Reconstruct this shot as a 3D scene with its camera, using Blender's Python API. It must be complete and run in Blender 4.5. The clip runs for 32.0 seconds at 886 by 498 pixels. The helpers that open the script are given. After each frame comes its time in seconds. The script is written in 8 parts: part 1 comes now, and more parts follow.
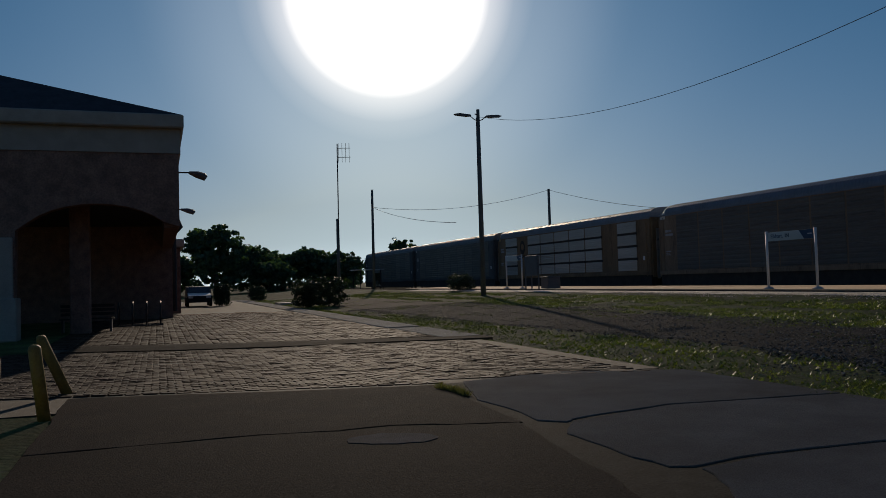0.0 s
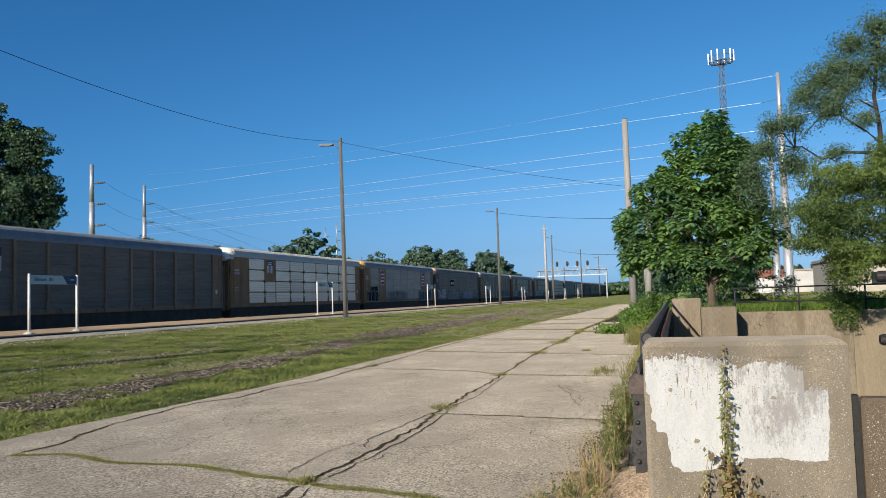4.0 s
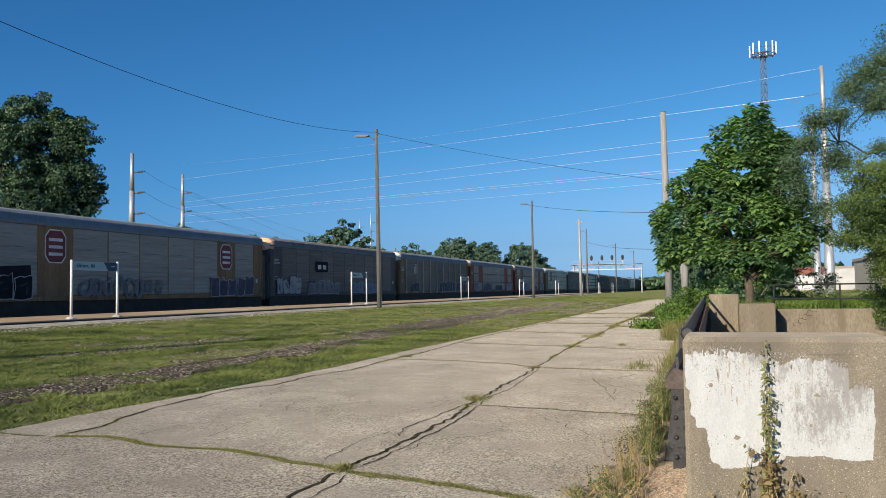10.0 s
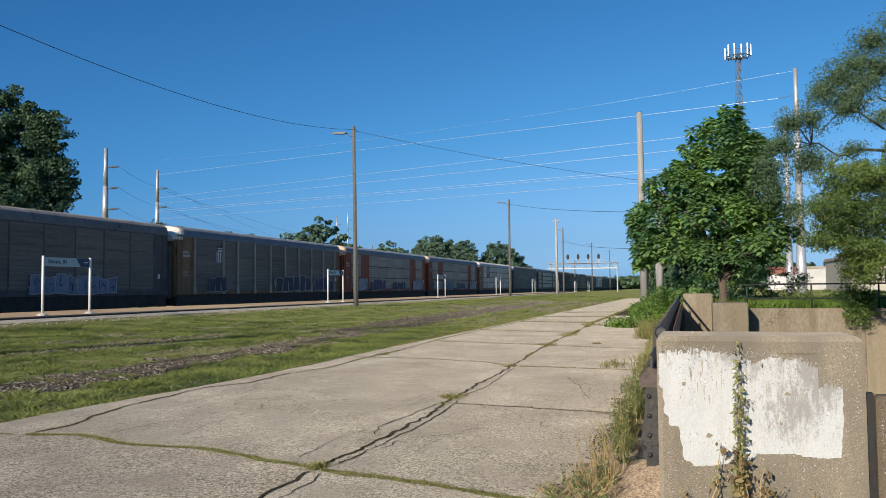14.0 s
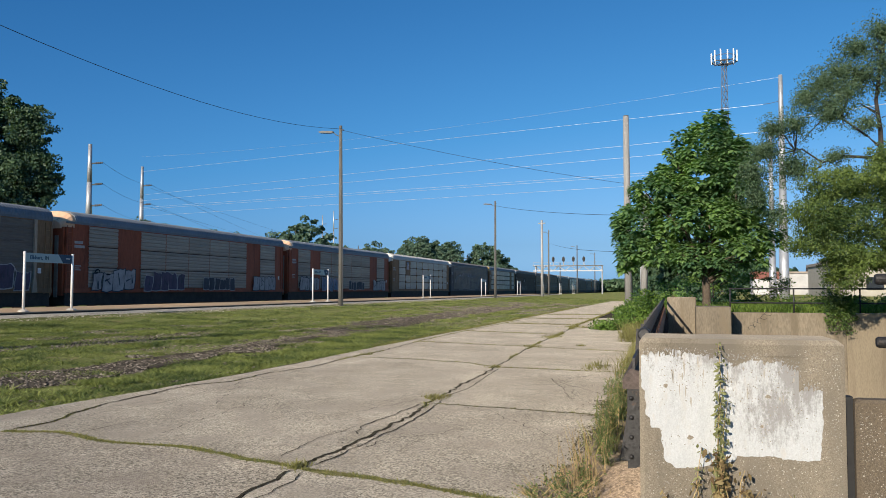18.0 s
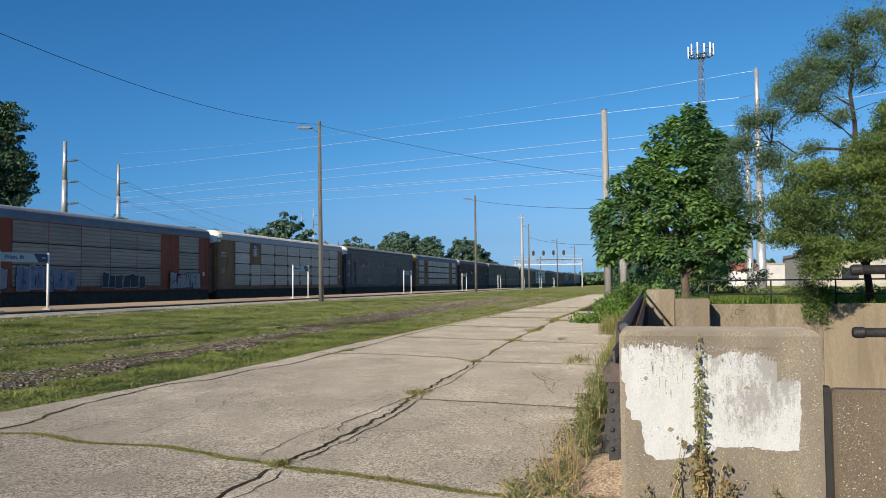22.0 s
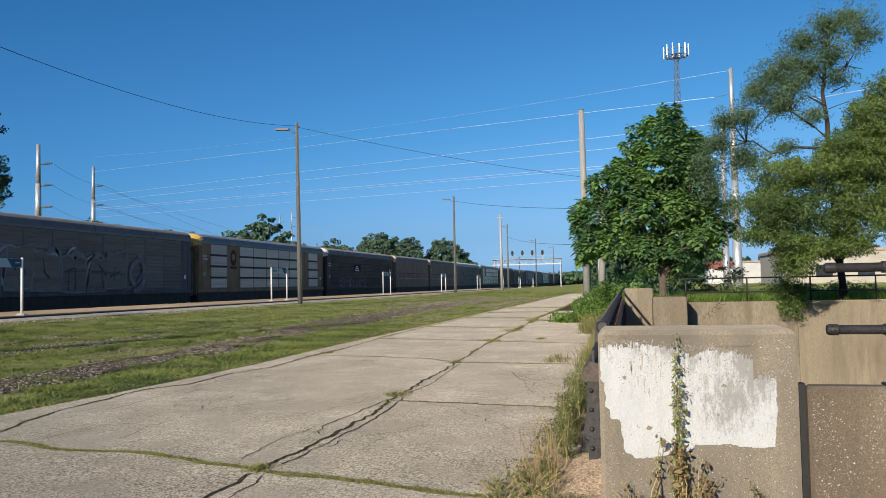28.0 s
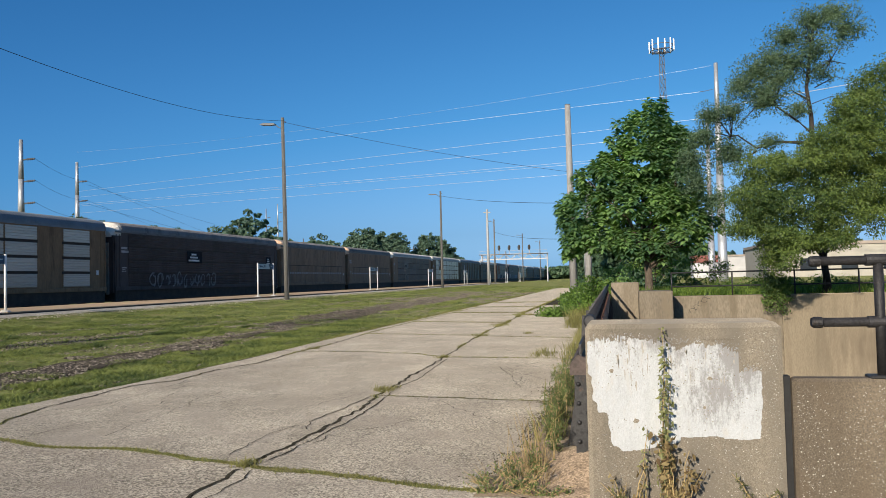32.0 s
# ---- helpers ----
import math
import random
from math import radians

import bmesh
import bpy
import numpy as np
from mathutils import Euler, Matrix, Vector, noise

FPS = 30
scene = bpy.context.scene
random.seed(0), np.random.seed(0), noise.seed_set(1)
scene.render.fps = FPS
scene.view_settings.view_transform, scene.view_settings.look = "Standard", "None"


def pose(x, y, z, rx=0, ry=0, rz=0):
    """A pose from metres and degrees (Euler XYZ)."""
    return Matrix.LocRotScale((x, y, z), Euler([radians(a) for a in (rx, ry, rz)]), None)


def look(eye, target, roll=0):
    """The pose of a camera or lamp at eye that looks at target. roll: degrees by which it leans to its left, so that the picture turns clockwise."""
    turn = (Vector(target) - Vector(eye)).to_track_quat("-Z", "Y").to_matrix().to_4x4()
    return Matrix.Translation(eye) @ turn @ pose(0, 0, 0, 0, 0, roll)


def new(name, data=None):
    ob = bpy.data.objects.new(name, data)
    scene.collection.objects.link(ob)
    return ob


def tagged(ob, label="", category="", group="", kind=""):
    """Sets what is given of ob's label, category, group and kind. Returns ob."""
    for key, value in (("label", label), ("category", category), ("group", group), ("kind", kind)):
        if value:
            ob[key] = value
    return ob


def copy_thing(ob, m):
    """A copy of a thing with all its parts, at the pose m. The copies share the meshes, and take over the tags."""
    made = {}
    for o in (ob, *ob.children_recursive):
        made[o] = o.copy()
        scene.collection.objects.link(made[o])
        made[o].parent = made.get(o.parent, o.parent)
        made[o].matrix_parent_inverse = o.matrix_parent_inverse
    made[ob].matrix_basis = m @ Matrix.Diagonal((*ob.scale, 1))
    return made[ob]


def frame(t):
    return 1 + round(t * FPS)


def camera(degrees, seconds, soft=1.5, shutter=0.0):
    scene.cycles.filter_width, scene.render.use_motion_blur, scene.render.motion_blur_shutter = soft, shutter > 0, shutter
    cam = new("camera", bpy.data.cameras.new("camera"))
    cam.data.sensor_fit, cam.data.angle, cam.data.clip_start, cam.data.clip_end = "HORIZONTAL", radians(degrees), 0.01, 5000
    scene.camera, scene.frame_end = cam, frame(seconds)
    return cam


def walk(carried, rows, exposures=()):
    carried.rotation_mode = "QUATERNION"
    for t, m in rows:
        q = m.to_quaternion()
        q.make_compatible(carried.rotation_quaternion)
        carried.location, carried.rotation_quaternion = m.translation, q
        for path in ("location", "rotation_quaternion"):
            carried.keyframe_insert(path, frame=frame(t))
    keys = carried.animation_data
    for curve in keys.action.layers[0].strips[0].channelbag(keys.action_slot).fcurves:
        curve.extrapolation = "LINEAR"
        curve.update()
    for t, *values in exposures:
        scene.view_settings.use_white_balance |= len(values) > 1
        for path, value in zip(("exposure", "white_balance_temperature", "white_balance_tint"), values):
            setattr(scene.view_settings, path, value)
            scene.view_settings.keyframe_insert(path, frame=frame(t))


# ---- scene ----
cam = camera(58.2, 32.0, soft=0.6)
# seconds, eye, (yaw left of +y, pitch, roll)
PATH = [
    (0, (-0.524, -0.492, 1.421), (160.25, 2.20, -1.69)),
    (0.5, (-0.586, -0.458, 1.441), (129.30, 2.47, -1.38)),
    (1, (-0.543, -0.390, 1.460), (99.27, 2.94, -1.63)),
    (1.5, (-0.429, -0.357, 1.502), (73.47, 3.18, -0.71)),
    (2, (-0.143, -0.236, 1.532), (53.03, 3.54, -1.12)),
    (2.5, (-0.021, -0.086, 1.553), (34.17, 3.71, -1.01)),
    (3, (0.044, 0.055, 1.540), (19.12, 3.76, -1.50)),
    (3.5, (0.039, 0.010, 1.548), (15.95, 3.66, -1.79)),
    (5.5, (-0.001, -0.010, 1.539), (17.88, 2.94, -1.57)),
    (6, (-0.002, -0.017, 1.537), (18.43, 3.00, -1.66)),
    (6.5, (-0.005, -0.020, 1.533), (18.62, 2.93, -1.70)),
    (7, (0.001, -0.019, 1.539), (18.80, 3.06, -1.70)),
    (7.5, (-0.003, -0.015, 1.540), (18.85, 3.24, -1.69)),
    (8, (-0.007, -0.021, 1.538), (18.98, 3.25, -1.71)),
    (8.5, (-0.008, -0.013, 1.539), (18.99, 3.26, -1.51)),
    (9, (-0.009, -0.018, 1.539), (19.02, 3.23, -1.07)),
    (9.5, (-0.010, -0.013, 1.540), (18.86, 3.15, -0.83)),
    (10, (-0.008, -0.010, 1.537), (18.56, 3.02, -0.84)),
    (10.5, (-0.001, -0.020, 1.535), (18.13, 2.68, -0.90)),
    (11, (-0.008, -0.009, 1.536), (17.61, 2.52, -0.82)),
    (11.5, (-0.010, -0.012, 1.535), (17.19, 2.49, -0.68)),
    (12, (-0.005, -0.008, 1.539), (16.68, 2.50, -0.61)),
    (12.5, (-0.005, -0.018, 1.535), (16.61, 2.49, -0.68)),
    (13, (0.001, -0.015, 1.539), (16.62, 2.63, -0.67)),
    (13.5, (-0.004, -0.004, 1.535), (16.68, 2.69, -0.66)),
    (14, (-0.003, -0.012, 1.539), (16.91, 2.86, -0.57)),
    (14.5, (-0.003, -0.016, 1.533), (17.15, 3.04, -0.57)),
    (16.5, (-0.005, -0.003, 1.533), (16.93, 3.22, -0.29)),
    (17, (-0.001, -0.010, 1.532), (16.48, 3.13, 0.06)),
    (17.5, (-0.002, -0.009, 1.535), (16.13, 3.03, 0.16)),
    (18, (0.004, 0.002, 1.530), (15.89, 2.92, 0.09)),
    (18.5, (0.001, -0.008, 1.534), (15.57, 2.83, 0.04)),
    (19, (0.005, -0.005, 1.534), (15.31, 2.70, -0.00)),
    (19.5, (-0.001, 0.009, 1.532), (15.09, 2.67, 0.08)),
    (20, (-0.003, 0.002, 1.530), (14.90, 2.55, 0.17)),
    (20.5, (-0.001, -0.005, 1.532), (14.88, 2.59, 0.21)),
    (21, (-0.001, -0.006, 1.536), (14.91, 2.57, 0.06)),
    (21.5, (0.001, 0.005, 1.534), (14.78, 2.53, -0.23)),
    (22, (0.004, 0.022, 1.533), (14.48, 2.55, -0.55)),
    (22.5, (0.006, 0.005, 1.536), (14.10, 2.57, -0.48)),
    (23, (0.002, 0.008, 1.533), (13.93, 2.56, -0.58)),
    (23.5, (0.001, 0.008, 1.536), (13.80, 2.56, -0.62)),
    (24, (0.001, 0.007, 1.533), (13.73, 2.52, -0.69)),
    (24.5, (0.004, 0.010, 1.538), (13.59, 2.52, -0.68)),
    (25, (0.002, 0.010, 1.537), (13.49, 2.56, -0.72)),
    (25.5, (0.004, 0.012, 1.538), (13.46, 2.61, -0.70)),
    (27.5, (0.001, 0.019, 1.540), (13.28, 2.62, -1.03)),
    (28, (0.006, 0.014, 1.541), (12.97, 2.58, -1.13)),
    (28.5, (0.002, 0.012, 1.543), (12.44, 2.52, -1.17)),
    (29, (0.006, 0.017, 1.542), (12.36, 2.60, -1.24)),
    (29.5, (0.004, 0.010, 1.543), (12.28, 2.57, -1.18)),
    (30, (0.003, 0.010, 1.543), (12.20, 2.57, -1.23)),
    (30.5, (-0.002, 0.010, 1.538), (12.15, 2.52, -1.26)),
    (31, (-0.001, 0.011, 1.539), (12.18, 2.36, -1.23)),
    (31.5, (0.001, 0.016, 1.542), (12.14, 2.35, -1.26)),
    (32, (0.002, 0.008, 1.539), (12.03, 2.20, -1.36)),
]


EXPOSURES = ((0, -1.22, 7300, 16), (0.5, -1.3, 7500, 16), (1.0, -0.13, 8000, 14), (1.5, 0.55, 7900, 12), (2.0, 0.88, 7450, 10), (2.5, 0.66, 6850, 10), (3.5, 0.27, 6500, 10), (32.0, 0.27, 6500, 10))


def aim(eye, turn):
    yaw, pitch, roll = turn
    a, b = radians(yaw), radians(pitch)
    ahead = Vector((-math.sin(a) * math.cos(b), math.cos(a) * math.cos(b), math.sin(b)))
    return look(eye, Vector(eye) + 2 * ahead, roll)


walk(cam, [(t, aim(eye, turn)) for t, eye, turn in PATH], exposures=EXPOSURES)

# ---- world and sun ----
SUN_DIR = Vector((-0.262, -0.905, 0.345)).normalized()
world = bpy.data.worlds.new("sky")
scene.world = world
world.use_nodes = True
wn = world.node_tree.nodes
sky = wn.new("ShaderNodeTexSky")
sky.sky_type = "NISHITA"
sky.sun_disc = False
sky.sun_elevation = math.asin(SUN_DIR.z)
sky.sun_rotation = math.atan2(SUN_DIR.x, SUN_DIR.y) % (2 * math.pi)
sky.air_density, sky.dust_density, sky.ozone_density = 1.0, 0.3, 4.0
wn["Background"].inputs["Strength"].default_value = 0.09
# clear summer air: deep blue overhead, paler blue where the sky is brighter
lum = wn.new("ShaderNodeRGBToBW")
gain = wn.new("ShaderNodeMath")
gain.operation = "MULTIPLY"
gain.inputs[1].default_value = 0.075
hue = wn.new("ShaderNodeValToRGB")
hue.color_ramp.elements[0].position, hue.color_ramp.elements[0].color = 0.09, (0.04, 0.33, 1.0, 1)
hue.color_ramp.elements[1].position, hue.color_ramp.elements[1].color = 0.9, (0.6, 0.85, 1.0, 1)
hue.color_ramp.elements.new(0.3).color = (0.11, 0.465, 1.0, 1)
tone = wn.new("ShaderNodeMixRGB")
tone.blend_type = "COLOR"
tone.inputs[0].default_value = 0.95
wl = world.node_tree.links.new
wl(sky.outputs[0], lum.inputs[0])
wl(lum.outputs[0], gain.inputs[0])
wl(gain.outputs[0], hue.inputs["Fac"])
wl(sky.outputs[0], tone.inputs[1])
wl(hue.outputs[0], tone.inputs[2])
# the bright aureole of the air round the sun
around = wn.new("ShaderNodeTexCoord")
facing = wn.new("ShaderNodeVectorMath")
facing.operation = "DOT_PRODUCT"
facing.inputs[1].default_value = SUN_DIR
aureole = wn.new("ShaderNodeValToRGB")
aureole.color_ramp.interpolation = "EASE"
aureole.color_ramp.elements[0].position, aureole.color_ramp.elements[0].color = 0.3, (0, 0, 0, 1)
aureole.color_ramp.elements.new(0.75).color = (0.0017, 0.0024, 0.003, 1)
aureole.color_ramp.elements.new(0.9).color = (0.004, 0.005, 0.006, 1)
aureole.color_ramp.elements[1].position, aureole.color_ramp.elements[1].color = 0.999, (1, 0.97, 0.9, 1)
aureole.color_ramp.elements.new(0.955).color = (0.007, 0.0096, 0.0122, 1)
aureole.color_ramp.elements.new(0.986).color = (0.031, 0.036, 0.04, 1)
aureole.color_ramp.elements.new(0.994).color = (0.16, 0.157, 0.15, 1)
glow = wn.new("ShaderNodeMixRGB")
glow.blend_type = "ADD"
glow.inputs[0].default_value = 1.0
bright = wn.new("ShaderNodeMixRGB")
bright.blend_type = "MULTIPLY"
bright.inputs[0].default_value, bright.inputs[2].default_value = 1.0, (90, 90, 90, 1)
wl(around.outputs["Generated"], facing.inputs[0])
wl(facing.outputs["Value"], aureole.inputs["Fac"])
wl(aureole.outputs[0], bright.inputs[1])
wl(tone.outputs[0], glow.inputs[1])
wl(bright.outputs[0], glow.inputs[2])
wl(glow.outputs[0], wn["Background"].inputs["Color"])
sun = new("sun", bpy.data.lights.new("sun", "SUN"))
sun.data.energy, sun.data.angle, sun.data.color = 5.0, radians(0.55), (1.0, 0.88, 0.71)
sun.matrix_world = look(SUN_DIR * 100, (0, 0, 0))


# ---- materials ----
def mat(name, col, rough=0.75, metal=0.0, var=0.25, scale=2.0, fine=35.0, bump=0.25, depth=0.01, stretch=(1, 1, 1), stain=None, stain_at=0.62, soft=0.06, stain_rough=0.7, spec=0.4, rnd=0.12, dull=0.0, pebble=None, single=False):
    """A surface with broad stains, fine grain, relief and a slight difference from piece to piece."""
    m = bpy.data.materials.new(name)
    m.use_nodes = True
    nt = m.node_tree
    n, ln = nt.nodes, nt.links.new
    bs = n["Principled BSDF"]
    co = n.new("ShaderNodeTexCoord")
    mp = n.new("ShaderNodeMapping")
    mp.inputs["Scale"].default_value = stretch
    ln(co.outputs["Object"], mp.inputs["Vector"])
    oi = n.new("ShaderNodeObjectInfo")
    add = n.new("ShaderNodeVectorMath")
    add.operation = "MULTIPLY_ADD"
    add.inputs[1].default_value = (37, 53, 29)
    ln(oi.outputs["Random"], add.inputs[0])
    ln(mp.outputs[0], add.inputs[2])
    big = n.new("ShaderNodeTexNoise")
    big.inputs["Scale"].default_value, big.inputs["Detail"].default_value, big.inputs["Roughness"].default_value = scale, 6, 0.62
    ln(add.outputs[0], big.inputs["Vector"])
    small = n.new("ShaderNodeTexNoise")
    small.inputs["Scale"].default_value, small.inputs["Detail"].default_value = fine, 3
    ln(add.outputs[0], small.inputs["Vector"])
    lo = [max(0, c * (1 - var)) for c in col]
    hi = [min(1, c * (1 + var)) for c in col]
    ramp = n.new("ShaderNodeValToRGB")
    e = ramp.color_ramp.elements
    e[0].position, e[1].position = 0.32, 0.7
    e[0].color, e[1].color = (*lo, 1), (*hi, 1)
    ln(big.outputs["Fac"], ramp.inputs["Fac"])
    grain = n.new("ShaderNodeMixRGB")
    grain.blend_type = "MULTIPLY"
    grain.inputs["Fac"].default_value = min(1.0, var * 2.2)
    g2 = n.new("ShaderNodeValToRGB")
    g2.color_ramp.elements[0].position, g2.color_ramp.elements[1].position = 0.3, 0.62
    g2.color_ramp.elements[0].color = (0.5, 0.5, 0.5, 1)
    ln(small.outputs["Fac"], g2.inputs["Fac"])
    ln(ramp.outputs[0], grain.inputs[1])
    ln(g2.outputs[0], grain.inputs[2])
    out = grain.outputs[0]
    if pebble:
        size, amount = pebble
        vo = n.new("ShaderNodeTexVoronoi")
        vo.inputs["Scale"].default_value = size
        ln(co.outputs["Object"], vo.inputs["Vector"])
        pv = n.new("ShaderNodeRGBToBW")
        ln(vo.outputs["Color"], pv.inputs[0])
        pm = n.new("ShaderNodeMapRange")
        pm.inputs[1].default_value, pm.inputs[2].default_value = 0.2, 0.8
        pm.inputs[3].default_value, pm.inputs[4].default_value = 1 - amount, 1 + amount
        ln(pv.outputs[0], pm.inputs[0])
        ph = n.new("ShaderNodeHueSaturation")
        ln(pm.outputs[0], ph.inputs["Value"])
        ln(out, ph.inputs["Color"])
        out = ph.outputs[0]
    if stain:
        sn = n.new("ShaderNodeTexNoise")
        sn.inputs["Scale"].default_value, sn.inputs["Detail"].default_value, sn.inputs["Roughness"].default_value = scale * 1.7, 8, stain_rough
        ln(mp.outputs[0], sn.inputs["Vector"])
        sr = n.new("ShaderNodeValToRGB")
        sr.color_ramp.elements[0].position, sr.color_ramp.elements[1].position = stain_at - soft - 0.01, stain_at + soft - 0.01
        ln(sn.outputs["Fac"], sr.inputs["Fac"])
        mx = n.new("ShaderNodeMixRGB")
        mx.inputs[2].default_value = (*stain, 1)
        ln(sr.outputs[0], mx.inputs[0])
        ln(out, mx.inputs[1])
        out = mx.outputs[0]
    hs = n.new("ShaderNodeHueSaturation")
    mr = n.new("ShaderNodeMapRange")
    mr.inputs[3].default_value, mr.inputs[4].default_value = 1 - rnd, 1 + rnd
    if single:
        isl = n.new("ShaderNodeNewGeometry")
        ln(isl.outputs["Random Per Island"], mr.inputs[0])
    else:
        ln(oi.outputs["Random"], mr.inputs[0])
    ln(mr.outputs[0], hs.inputs["Value"])
    ln(out, hs.inputs["Color"])
    ln(hs.outputs[0], bs.inputs["Base Color"])
    bs.inputs["Metallic"].default_value = metal
    bs.inputs["Diffuse Roughness"].default_value = dull
    bs.inputs["Specular IOR Level"].default_value = spec
    rr = n.new("ShaderNodeMapRange")
    rr.inputs[3].default_value, rr.inputs[4].default_value = max(0.05, rough - 0.12), min(1, rough + 0.12)
    ln(small.outputs["Fac"], rr.inputs[0])
    ln(rr.outputs[0], bs.inputs["Roughness"])
    if bump:
        bp = n.new("ShaderNodeBump")
        bp.inputs["Strength"].default_value, bp.inputs["Distance"].default_value = bump, depth
        ln(small.outputs["Fac"], bp.inputs["Height"])
        ln(bp.outputs[0], bs.inputs["Normal"])
    return m


def leaf_mat(name, dark, light, shine=0.35, rough=0.5):
    """Leaves that differ one from another and let some light through."""
    m = bpy.data.materials.new(name)
    m.use_nodes = True
    nt = m.node_tree
    n, ln = nt.nodes, nt.links.new
    bs, outp = n["Principled BSDF"], n["Material Output"]
    ge = n.new("ShaderNodeNewGeometry")
    co = n.new("ShaderNodeTexCoord")
    no = n.new("ShaderNodeTexNoise")
    no.inputs["Scale"].default_value = 0.7
    ln(co.outputs["Object"], no.inputs["Vector"])
    ma = n.new("ShaderNodeMath")
    ma.operation = "MULTIPLY_ADD"
    ma.inputs[1].default_value = 0.65
    ln(ge.outputs["Random Per Island"], ma.inputs[0])
    m2 = n.new("ShaderNodeMath")
    m2.operation = "MULTIPLY_ADD"
    m2.inputs[1].default_value, m2.inputs[2].default_value = 1.5, -0.57
    ln(no.outputs["Fac"], m2.inputs[0])
    ln(m2.outputs[0], ma.inputs[2])
    ramp = n.new("ShaderNodeValToRGB")
    ramp.color_ramp.elements[0].color, ramp.color_ramp.elements[1].color = (*dark, 1), (*light, 1)
    ramp.color_ramp.elements[0].position, ramp.color_ramp.elements[1].position = 0.15, 0.9
    ln(ma.outputs[0], ramp.inputs["Fac"])
    ln(ramp.outputs[0], bs.inputs["Base Color"])
    bs.inputs["Roughness"].default_value = rough
    bs.inputs["Specular IOR Level"].default_value = 0.35
    tr = n.new("ShaderNodeBsdfTranslucent")
    br = n.new("ShaderNodeMixRGB")
    br.blend_type = "MULTIPLY"
    br.inputs[0].default_value, br.inputs[2].default_value = 1, (1.0, 1.15, 0.35, 1)
    ln(ramp.outputs[0], br.inputs[1])
    ln(br.outputs[0], tr.inputs["Color"])
    mx = n.new("ShaderNodeMixShader")
    mx.inputs[0].default_value = shine
    ln(bs.outputs[0], mx.inputs[1])
    ln(tr.outputs[0], mx.inputs[2])
    ln(mx.outputs[0], outp.inputs["Surface"])
    return m


